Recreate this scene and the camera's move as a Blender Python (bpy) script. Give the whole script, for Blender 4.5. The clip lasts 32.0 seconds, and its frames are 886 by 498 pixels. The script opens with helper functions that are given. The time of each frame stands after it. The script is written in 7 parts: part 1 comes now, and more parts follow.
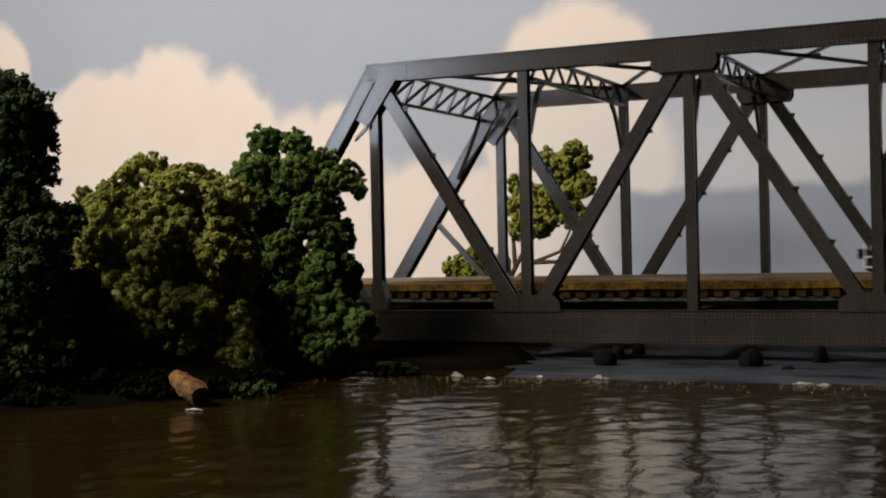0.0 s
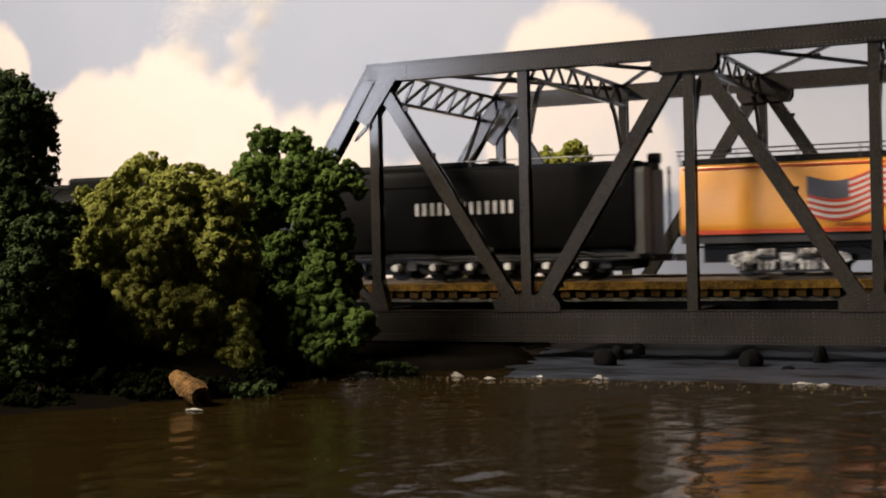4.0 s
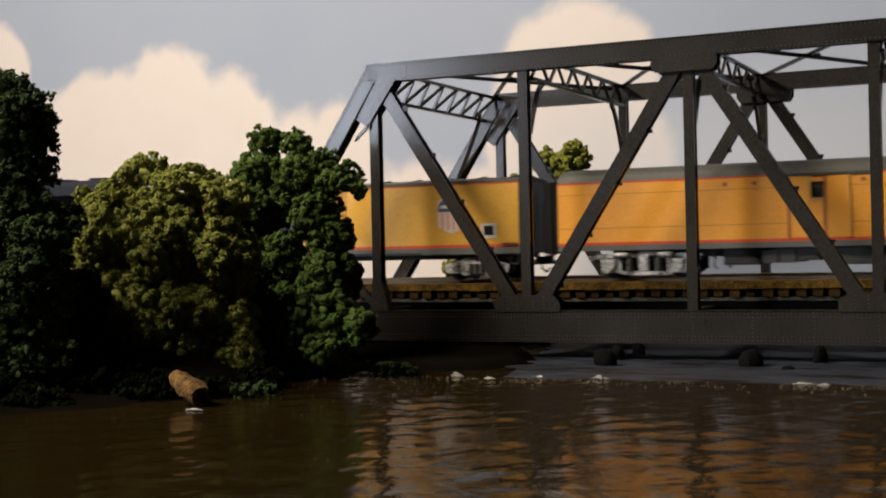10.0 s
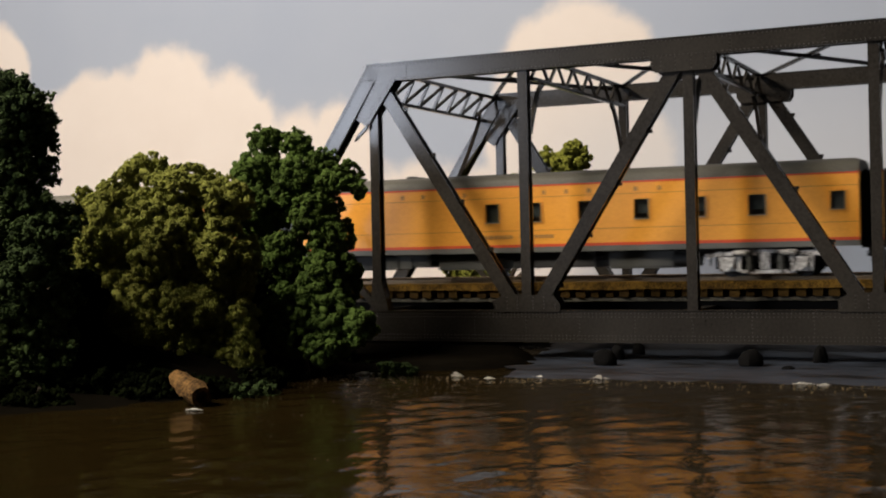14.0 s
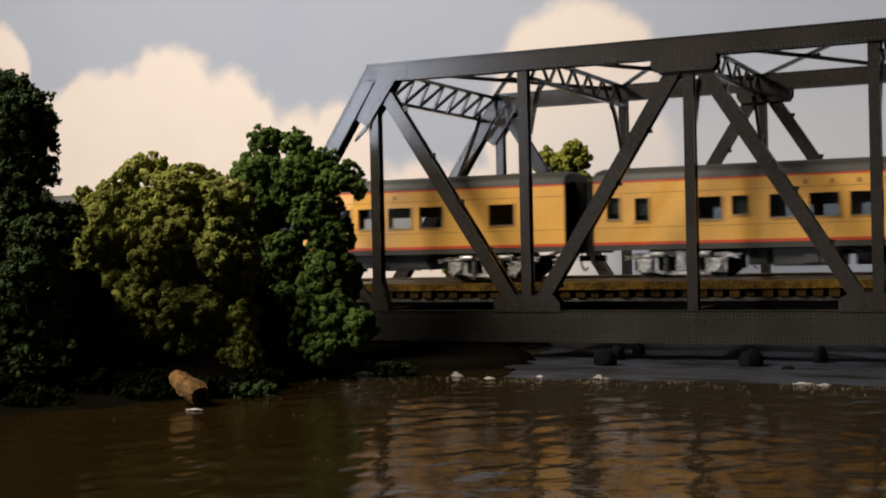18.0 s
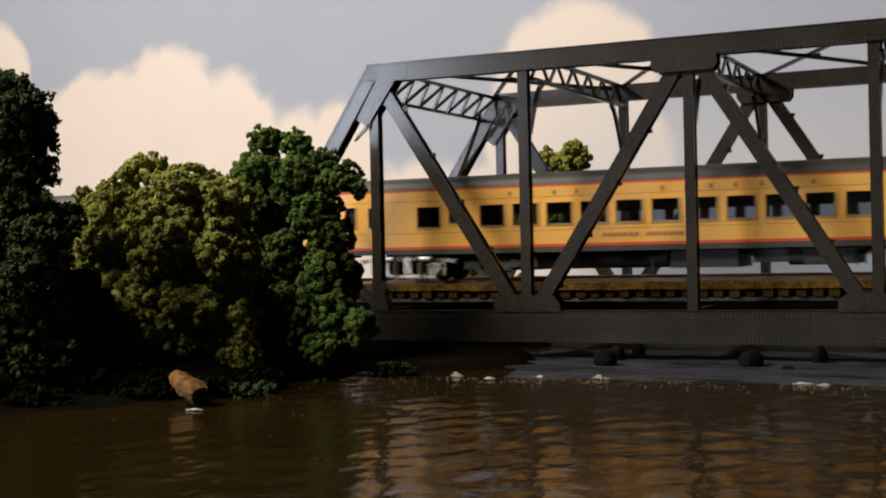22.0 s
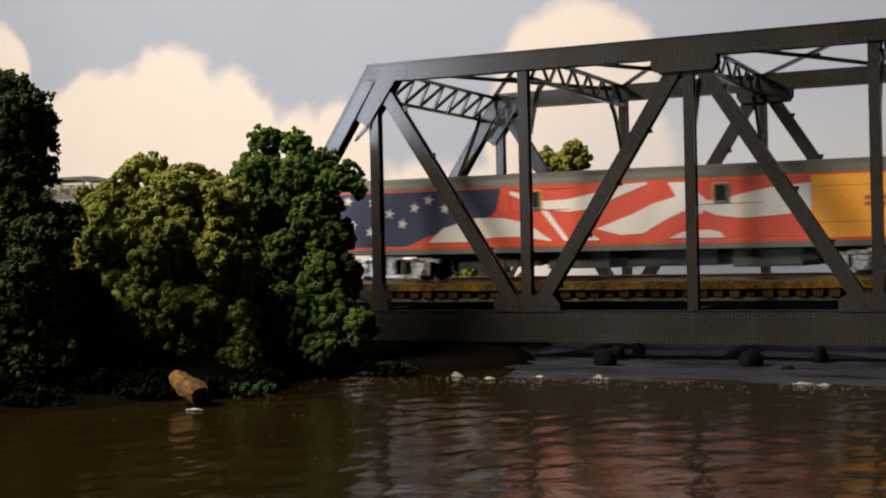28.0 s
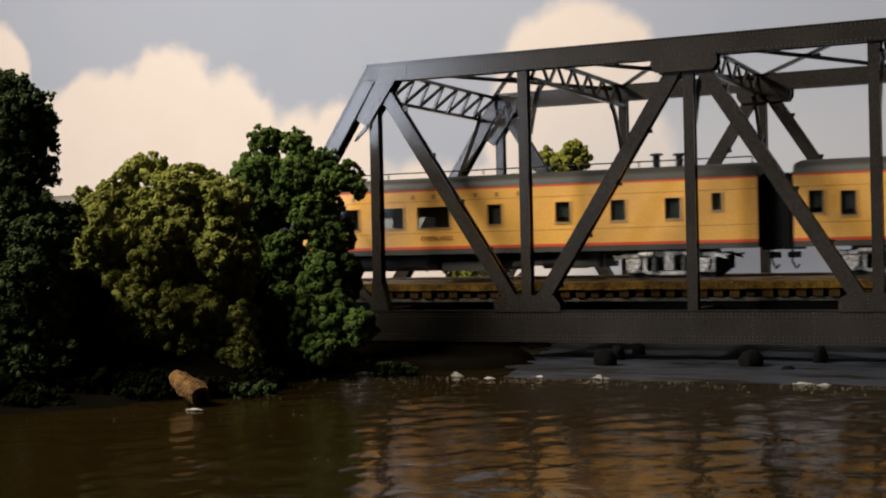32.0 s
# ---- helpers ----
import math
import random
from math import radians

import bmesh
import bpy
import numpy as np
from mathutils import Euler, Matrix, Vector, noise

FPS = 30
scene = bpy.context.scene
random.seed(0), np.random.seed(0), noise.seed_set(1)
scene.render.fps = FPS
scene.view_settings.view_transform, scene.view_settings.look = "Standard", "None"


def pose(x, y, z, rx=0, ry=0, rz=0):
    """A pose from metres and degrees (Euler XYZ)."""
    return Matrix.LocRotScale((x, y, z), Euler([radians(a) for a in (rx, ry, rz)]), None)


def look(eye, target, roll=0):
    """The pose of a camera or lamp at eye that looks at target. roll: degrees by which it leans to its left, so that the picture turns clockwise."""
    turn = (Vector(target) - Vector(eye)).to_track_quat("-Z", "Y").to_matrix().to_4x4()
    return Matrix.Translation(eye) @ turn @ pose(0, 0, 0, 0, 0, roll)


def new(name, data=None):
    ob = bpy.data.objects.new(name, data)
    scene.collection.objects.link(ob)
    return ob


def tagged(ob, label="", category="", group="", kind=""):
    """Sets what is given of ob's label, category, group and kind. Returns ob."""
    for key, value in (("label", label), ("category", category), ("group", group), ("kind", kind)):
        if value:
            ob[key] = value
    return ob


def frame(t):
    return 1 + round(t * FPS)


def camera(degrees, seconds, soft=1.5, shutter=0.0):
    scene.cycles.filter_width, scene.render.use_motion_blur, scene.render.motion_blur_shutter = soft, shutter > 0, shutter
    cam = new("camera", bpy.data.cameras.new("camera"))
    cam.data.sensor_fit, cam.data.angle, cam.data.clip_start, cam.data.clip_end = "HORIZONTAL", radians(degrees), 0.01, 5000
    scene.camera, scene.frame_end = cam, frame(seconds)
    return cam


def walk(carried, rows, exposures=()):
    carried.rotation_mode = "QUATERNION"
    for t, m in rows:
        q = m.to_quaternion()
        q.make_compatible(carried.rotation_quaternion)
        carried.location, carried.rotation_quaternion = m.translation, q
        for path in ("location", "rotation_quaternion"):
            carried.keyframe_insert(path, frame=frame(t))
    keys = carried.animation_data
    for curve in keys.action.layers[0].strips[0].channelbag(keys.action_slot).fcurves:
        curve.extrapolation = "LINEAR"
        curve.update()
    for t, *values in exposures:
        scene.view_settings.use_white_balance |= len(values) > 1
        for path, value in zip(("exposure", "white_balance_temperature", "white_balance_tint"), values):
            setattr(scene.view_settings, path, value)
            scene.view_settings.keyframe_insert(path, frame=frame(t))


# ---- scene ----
# A model railway in scale 1:87. Bridge frame: x along the bridge, y away from the camera, z up.
cam = camera(37.14, 32.0, soft=2.0, shutter=0.4)
EYE = (0.33942, -0.50499, 0.03796)
VIEW = look(EYE, (EYE[0] - 0.42303, EYE[1] + 0.90612, EYE[2] + 0.00111), -1.266)
walk(cam, [(0.0, VIEW), (32.0, VIEW)], exposures=[(0.0, -0.15, 6460, 10), (1.4, -0.02, 6460, 10), (2.0, 0.36, 6750, 14), (3.0, 0.52, 6750, 14), (3.5, 0.46, 6750, 14), (5.5, 0.02, 6460, 10), (6.0, 0.1, 6460, 10), (7.0, 0.2, 6460, 10), (8.0, 0.12, 6460, 10), (9.0, -0.04, 6460, 10), (14.0, -0.04, 6460, 10), (18.0, 0.0, 6460, 10), (25.5, 0.0, 6460, 10), (27.5, 0.12, 6460, 10), (28.3, 0.1, 6460, 10), (29.0, 0.0, 6460, 10), (32.0, 0.0, 6460, 10)])

MM = 0.001
PANEL, NEAR_Y, FAR_Y = 69.3, 0.0, 140.0       # truss panel, outer faces of the two trusses (mm)
TOP, CHORD_D, LOW = 119.3, 7.9, 12.5          # truss height, depth of top and bottom chord
RAIL, TRACK_Y, TRACK2_Y = 24.4, 45.2, 96.0    # top of rail, centre lines of the two tracks
WATER = -7.6

# ---- light: one warm strip lamp over the layout, a small cool window of the room behind the camera ----
world = bpy.data.worlds.new("room_air")
world.use_nodes = True
world.node_tree.nodes["Background"].inputs[0].default_value = (0.55, 0.6, 0.7, 1)
world.node_tree.nodes["Background"].inputs[1].default_value = 0.03
scene.world = world


def area_lamp(name, eye, target, size, watts, colour, spread=180):
    d = bpy.data.lights.new(name, "AREA")
    d.shape, d.energy, d.color = "RECTANGLE", watts, colour
    d.size, d.size_y, d.spread = *size, radians(spread)
    ob = new(name, d)
    ob.matrix_world = look(eye, target)
    return ob


area_lamp("layout_lamp", (-0.42, -0.5, 0.72), (0.08, 0.1, 0.06), (0.5, 0.2), 12.8, (1.0, 0.905, 0.79), 150)
area_lamp("room_window", (-1.12, -2.02, 0.36), (0.05, 0.0, 0.1), (0.42, 0.42), 9.0, (0.80, 0.86, 1.0))


# ---- materials ----
def material(name, colour, rough=0.6, metal=0.0, vary=0.25, scale=400.0, bump=0.15, fine=2500.0, dirt=None, spec=0.5,
             random_part=0.0, island=0.0, coat=0.0, spread=0.35):
    m = bpy.data.materials.new(name)
    m.use_nodes = True
    nt = m.node_tree
    n, ln = nt.nodes, nt.links
    b = n["Principled BSDF"]
    b.inputs["Roughness"].default_value, b.inputs["Metallic"].default_value = rough, metal
    b.inputs["Specular IOR Level"].default_value = spec
    b.inputs["Coat Weight"].default_value = coat
    co = n.new("ShaderNodeTexCoord")
    big = n.new("ShaderNodeTexNoise")
    big.inputs["Scale"].default_value, big.inputs["Detail"].default_value = scale * 0.2, 4
    small = n.new("ShaderNodeTexNoise")
    small.inputs["Scale"].default_value, small.inputs["Detail"].default_value = fine, 3
    ln.new(co.outputs["Object"], big.inputs["Vector"])
    ln.new(co.outputs["Object"], small.inputs["Vector"])
    add = n.new("ShaderNodeMath")
    add.operation = "ADD"
    ln.new(big.outputs["Fac"], add.inputs[0])
    ln.new(small.outputs["Fac"], add.inputs[1])
    last = add.outputs[0]
    if random_part or island:
        if random_part:
            r, out, amount = n.new("ShaderNodeObjectInfo"), "Random", random_part
        else:
            r, out, amount = n.new("ShaderNodeNewGeometry"), "Random Per Island", island
        mad = n.new("ShaderNodeMath")
        mad.operation = "MULTIPLY_ADD"
        mad.inputs[1].default_value = amount
        ln.new(r.outputs[out], mad.inputs[0])
        ln.new(last, mad.inputs[2])
        sub = n.new("ShaderNodeMath")
        sub.operation = "SUBTRACT"
        sub.inputs[1].default_value = amount / 2
        ln.new(mad.outputs[0], sub.inputs[0])
        last = sub.outputs[0]
    ramp = n.new("ShaderNodeMapRange")
    ramp.inputs["From Min"].default_value, ramp.inputs["From Max"].default_value = 1 - spread, 1 + spread
    ln.new(last, ramp.inputs["Value"])
    mix = n.new("ShaderNodeMix")
    mix.data_type = "RGBA"
    c = Vector(colour)
    d = Vector(dirt) if dirt else c * (1 - vary)
    mix.inputs["A"].default_value = (*d, 1)
    mix.inputs["B"].default_value = (*(c * (1 + vary * 0.5)), 1)
    ln.new(ramp.outputs[0], mix.inputs["Factor"])
    ln.new(mix.outputs["Result"], b.inputs["Base Color"])
    if bump:
        bm_ = n.new("ShaderNodeBump")
        bm_.inputs["Strength"].default_value, bm_.inputs["Distance"].default_value = bump, 0.0004
        ln.new(small.outputs["Fac"], bm_.inputs["Height"])
        ln.new(bm_.outputs["Normal"], b.inputs["Normal"])
    return m


STEEL = material("bridge_paint", (0.033, 0.029, 0.024), 0.2, 0.0, 0.5, 160, 0.05, 900, (0.014, 0.012, 0.010), spread=0.4)
RIVET = material("rivet_paint", (0.058, 0.053, 0.049), 0.36, 0.0, 0.4)
TIE = material("tie_wood", (0.04, 0.022, 0.004), 0.9, 0, 0.5, 600, 0.4, 2500, random_part=0.5, spec=0.1)
LEDGE = material("ledge_grey", (0.05, 0.045, 0.03), 0.85, 0, 0.5, 900, 0.5, 1500, (0.012, 0.010, 0.006), spread=0.15)
# near-black that holds the shade under the deck
STRINGER = material("shaded_stringer", (0.012, 0.010, 0.008), 0.8, 0, 0.4, 260, 0.14, 1700, spec=0.15)
PLANK = material("timber", (0.115, 0.063, 0.010), 0.9, 0, 0.45, 900, 0.8, 1500, (0.03, 0.016, 0.003), spread=0.18, spec=0.1)
RAILM = material("rail_steel", (0.24, 0.17, 0.1), 0.4, 0.6, 0.3)
YELLOW = material("yellow_paint", (0.80, 0.355, 0.046), 0.36, 0, 0.16, 220, 0.06, 1300, (0.69, 0.285, 0.034))
PALE_YELLOW = material("pale_yellow_paint", (0.76, 0.415, 0.088), 0.36, 0, 0.16, 220, 0.06, 1300, (0.65, 0.34, 0.075))
REEFER_YELLOW = material("freight_yellow_paint", (0.74, 0.40, 0.055), 0.42, 0, 0.2, 140, 0.06, 1500, (0.58, 0.30, 0.04))
RED = material("red_stripe", (0.62, 0.075, 0.02), 0.45, 0, 0.15)
GREY = material("grey_paint", (0.12, 0.12, 0.105), 0.5, 0, 0.2, 200)
ROOF = material("roof_grey", (0.12, 0.11, 0.087), 0.6, 0, 0.35, 150, 0.1, 1500, (0.08, 0.073, 0.056), spec=0.3)
ROOF_DARK = material("roof_dark", (0.05, 0.047, 0.036), 0.6, 0, 0.35, 150, 0.1, 1500)
LOG_DARK = material("dark_brown", (0.04, 0.02, 0.01), 0.9, 0, 0.4)
BLACK = material("black_plastic", (0.012, 0.0115, 0.0105), 0.65, 0, 0.4, spec=0.15)
DARK = material("underframe_black", (0.028, 0.027, 0.025), 0.6, 0, 0.4)
SILVER = material("silver_paint", (0.74, 0.72, 0.68), 0.3, 0.35, 0.35, 1100, 0.2, 1600, (0.085, 0.07, 0.056), spread=0.13)
BOXGREY = material("box_grey", (0.06, 0.059, 0.05), 0.55, 0, 0.3)
WHEEL = material("wheel_dark", (0.012, 0.0105, 0.009), 0.55, 0.1, 0.3)
HUB = material("white_hub", (0.7, 0.69, 0.64), 0.5, 0, 0.1)
SEAT_PALE = material("pale_seat_cloth", (0.34, 0.29, 0.2), 0.8, 0, 0.2)
BLIND = material("window_blind", (0.23, 0.215, 0.17), 0.8, 0, 0.3, 500)
SEAT = material("seat_cloth", (0.12, 0.12, 0.125), 0.8, 0, 0.2)
INSIDE = material("inside_panel", (0.07, 0.065, 0.055), 0.8, 0, 0.2)
GLINT_TRIM = material("window_glint_trim", (0.42, 0.36, 0.27), 0.3, 0.4, 0.3, 900)
# brown of the side seams, with their shadow put into the colour
SEAM = material("seam_shadow_brown", (0.34, 0.17, 0.035), 0.5, 0, 0.3, 300)
LETTER_FAINT = material("faint_letter_brown", (0.36, 0.18, 0.05), 0.5, 0, 0.1)
LETTER = material("letter_brown", (0.32, 0.09, 0.02), 0.5, 0, 0.1)
WHITE = material("white_paint", (0.72, 0.71, 0.67), 0.5, 0, 0.12)
# the shade on the bank is put into this near-black
BANK = material("shaded_bank_earth", (0.0055, 0.0045, 0.003), 0.95, 0, 0.5, 300, 0.6, 1200, spec=0.0)
FAR_EARTH = material("far_shore", (0.07, 0.08, 0.102), 0.95, 0, 0.4, 100, 0.3, 900)
BARK = material("bark", (0.055, 0.036, 0.022), 0.9, 0, 0.4, 600, 0.6, 2000)
LOG = material("log_bark", (0.16, 0.085, 0.026), 0.9, 0, 0.45, 900, 0.9, 1100, (0.03, 0.016, 0.006), spec=0.1, spread=0.2)
# the shade lying on the stones is put into this near-black
ROCK = material("shaded_rock", (0.004, 0.0037, 0.0034), 0.85, 0, 0.4, 500, 0.8, 1500, spec=0.06)
FOAM = material("foam_white", (0.50, 0.47, 0.40), 0.8, 0, 0.3)
OLIVE = material("olive_foliage", (0.218, 0.228, 0.050), 0.95, 0, 0.4, 200, 0.3, 1500, (0.145, 0.145, 0.026), island=0.3, spec=0.15)
# the trees' shade is put into this near-black green
SHADY = material("shaded_green_foliage", (0.0075, 0.0095, 0.0035), 0.95, 0, 0.5, 200, 0.3, 1500, (0.003, 0.0045, 0.0015), island=0.3, spec=0.0)
GREEN = material("green_foliage", (0.082, 0.124, 0.024), 0.95, 0, 0.4, 200, 0.3, 1500, (0.036, 0.060, 0.010), island=0.3, spec=0.15)
DEEP = material("deep_green_foliage", (0.050, 0.076, 0.020), 0.95, 0, 0.5, 200, 0.3, 1500, (0.018, 0.028, 0.010), island=0.3, spec=0.15)
FAR_GREEN = material("back_foliage", (0.26, 0.26, 0.045), 0.95, 0, 0.5, 200, 0.3, 1500, (0.09, 0.1, 0.012), island=0.3, spec=0.15)
WALLM = material("room_wall", (0.38, 0.36, 0.33), 0.9, 0, 0.15, 10, 0.0, 60)


def glass_material(name, tint, gloss, rough=0.05):
    m = bpy.data.materials.new(name)
    m.use_nodes = True
    n, ln = m.node_tree.nodes, m.node_tree.links
    out = n["Material Output"]
    n.remove(n["Principled BSDF"])
    t, g, mix = n.new("ShaderNodeBsdfTransparent"), n.new("ShaderNodeBsdfGlossy"), n.new("ShaderNodeMixShader")
    t.inputs[0].default_value, g.inputs["Roughness"].default_value = (*tint, 1), rough
    mix.inputs[0].default_value = gloss
    ln.new(t.outputs[0], mix.inputs[1])
    ln.new(g.outputs[0], mix.inputs[2])
    ln.new(mix.outputs[0], out.inputs[0])
    return m


CLEAR = glass_material("dome_glass", (0.8, 0.8, 0.76), 0.05, 0.3)
GLASS = glass_material("pane_glass", (0.62, 0.66, 0.68), 0.1)


def glow_material(name, colour, strength):
    m = bpy.data.materials.new(name)
    m.use_nodes = True
    b = m.node_tree.nodes["Principled BSDF"]
    b.inputs["Emission Color"].default_value, b.inputs["Emission Strength"].default_value = (*colour, 1), strength
    return m


def smoke_material(name, dense):
    m = bpy.data.materials.new(name)
    m.use_nodes = True
    n, ln = m.node_tree.nodes, m.node_tree.links
    out = n["Material Output"]
    n.remove(n["Principled BSDF"])
    t, mix, both = n.new("ShaderNodeBsdfTransparent"), n.new("ShaderNodeMixShader"), n.new("ShaderNodeAddShader")
    for k, kind in enumerate(("ShaderNodeBsdfTranslucent", "ShaderNodeBsdfDiffuse")):
        d = n.new(kind)
        d.inputs[0].default_value = (0.5, 0.485, 0.46, 1)
        ln.new(d.outputs[0], both.inputs[k])
    co, nz, r = n.new("ShaderNodeTexCoord"), n.new("ShaderNodeTexNoise"), n.new("ShaderNodeMapRange")
    nz.inputs["Scale"].default_value, nz.inputs["Detail"].default_value = 70, 5
    r.inputs["From Min"].default_value, r.inputs["From Max"].default_value, r.inputs["To Max"].default_value = 0.38, 0.72, dense
    ln.new(co.outputs["Object"], nz.inputs["Vector"])
    ln.new(nz.outputs["Fac"], r.inputs["Value"])
    ln.new(r.outputs[0], mix.inputs[0])
    ln.new(t.outputs[0], mix.inputs[1])
    ln.new(both.outputs[0], mix.inputs[2])
    ln.new(mix.outputs[0], out.inputs[0])
    return m


def white_dust(name):
    """Airy white matter that scatters light to both sides."""
    m = bpy.data.materials.new(name)
    m.use_nodes = True
    n, ln = m.node_tree.nodes, m.node_tree.links
    out, both = n["Material Output"], n.new("ShaderNodeAddShader")
    n.remove(n["Principled BSDF"])
    for k, kind in enumerate(("ShaderNodeBsdfTranslucent", "ShaderNodeBsdfDiffuse")):
        d = n.new(kind)
        d.inputs[0].default_value = (0.5, 0.485, 0.46, 1)
        ln.new(d.outputs[0], both.inputs[k])
    ln.new(both.outputs[0], out.inputs[0])
    return m


SMOKE = smoke_material("thin_smoke", 0.16)
PLUME = white_dust("plume_smoke")
LAMP_GLOW = glow_material("headlight_glow", (1.0, 0.55, 0.25), 9.0)


def water_material():
    m = bpy.data.materials.new("river_water")
    m.use_nodes = True
    n, ln = m.node_tree.nodes, m.node_tree.links
    b = n["Principled BSDF"]
    b.inputs["Roughness"].default_value, b.inputs["IOR"].default_value = 0.085, 1.175
    b.inputs["Specular IOR Level"].default_value = 0.5
    co, a, c = n.new("ShaderNodeTexCoord"), n.new("ShaderNodeTexNoise"), n.new("ShaderNodeTexNoise")
    a.inputs["Scale"].default_value, c.inputs["Scale"].default_value, c.inputs["Detail"].default_value = 14, 190, 5
    for t in (a, c):
        ln.new(co.outputs["Object"], t.inputs["Vector"])
    mix = n.new("ShaderNodeMix")
    mix.data_type = "RGBA"
    mix.inputs["A"].default_value, mix.inputs["B"].default_value = (0.0085, 0.0052, 0.0014, 1), (0.019, 0.0117, 0.0031, 1)
    ln.new(a.outputs["Fac"], mix.inputs["Factor"])
    ln.new(mix.outputs["Result"], b.inputs["Base Color"])
    bump = n.new("ShaderNodeBump")
    bump.inputs["Strength"].default_value, bump.inputs["Distance"].default_value = 0.3, 0.0007
    ln.new(c.outputs["Fac"], bump.inputs["Height"])
    ln.new(bump.outputs["Normal"], b.inputs["Normal"])
    return m


RIVER = water_material()


def shallows_material():
    """Rough shallows; grey-blue and black streaks along the stream put reflections into the colour."""
    m = bpy.data.materials.new("rough_shallows")
    m.use_nodes = True
    n, ln = m.node_tree.nodes, m.node_tree.links
    b = n["Principled BSDF"]
    b.inputs["Roughness"].default_value, b.inputs["Specular IOR Level"].default_value = 0.5, 0.25
    co, mp = n.new("ShaderNodeTexCoord"), n.new("ShaderNodeMapping")
    mp.inputs["Scale"].default_value = (60, 230, 55)
    ln.new(co.outputs["Object"], mp.inputs["Vector"])
    streak, patch = n.new("ShaderNodeTexNoise"), n.new("ShaderNodeTexNoise")
    streak.inputs["Scale"].default_value, streak.inputs["Detail"].default_value = 1.0, 6
    patch.inputs["Scale"].default_value, patch.inputs["Detail"].default_value = 22, 4
    ln.new(mp.outputs[0], streak.inputs["Vector"])
    ln.new(co.outputs["Object"], patch.inputs["Vector"])
    add = n.new("ShaderNodeMath")
    add.operation = "ADD"
    ln.new(streak.outputs["Fac"], add.inputs[0])
    part_of = n.new("ShaderNodeMath")
    part_of.operation = "MULTIPLY"
    part_of.inputs[1].default_value = 0.45
    ln.new(patch.outputs["Fac"], part_of.inputs[0])
    ln.new(part_of.outputs[0], add.inputs[1])
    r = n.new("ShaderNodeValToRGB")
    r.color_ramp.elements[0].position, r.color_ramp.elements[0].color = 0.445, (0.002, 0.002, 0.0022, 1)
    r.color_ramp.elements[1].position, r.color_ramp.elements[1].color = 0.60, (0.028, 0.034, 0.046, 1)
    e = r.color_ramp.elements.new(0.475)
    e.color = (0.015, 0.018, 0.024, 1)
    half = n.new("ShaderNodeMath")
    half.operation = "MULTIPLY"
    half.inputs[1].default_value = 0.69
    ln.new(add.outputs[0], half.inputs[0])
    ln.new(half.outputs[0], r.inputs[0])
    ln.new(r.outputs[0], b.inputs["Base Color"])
    bump = n.new("ShaderNodeBump")
    bump.inputs["Strength"].default_value, bump.inputs["Distance"].default_value = 0.6, 0.001
    ln.new(streak.outputs["Fac"], bump.inputs["Height"])
    ln.new(bump.outputs["Normal"], b.inputs["Normal"])
    return m


SHALLOWS = shallows_material()

# painted sky: soft cloud banks (x, z of the middle, half width, half height in metres on the board)
CLOUDS = [(-0.352, 0.150, 0.052, 0.064), (-0.42, 0.132, 0.076, 0.066), (-0.485, 0.105, 0.08, 0.076), (-0.29, 0.127, 0.048, 0.061), (-0.23, 0.082, 0.058, 0.068), (-0.184, 0.092, 0.034, 0.064),
          (-0.538, 0.207, 0.03, 0.043), (0.018, 0.163, 0.060, 0.056), (-0.012, 0.12, 0.042, 0.06), (0.035, 0.10, 0.05, 0.065), (-0.136, 0.015, 0.26, 0.085), (-0.45, 0.02, 0.25, 0.11)]


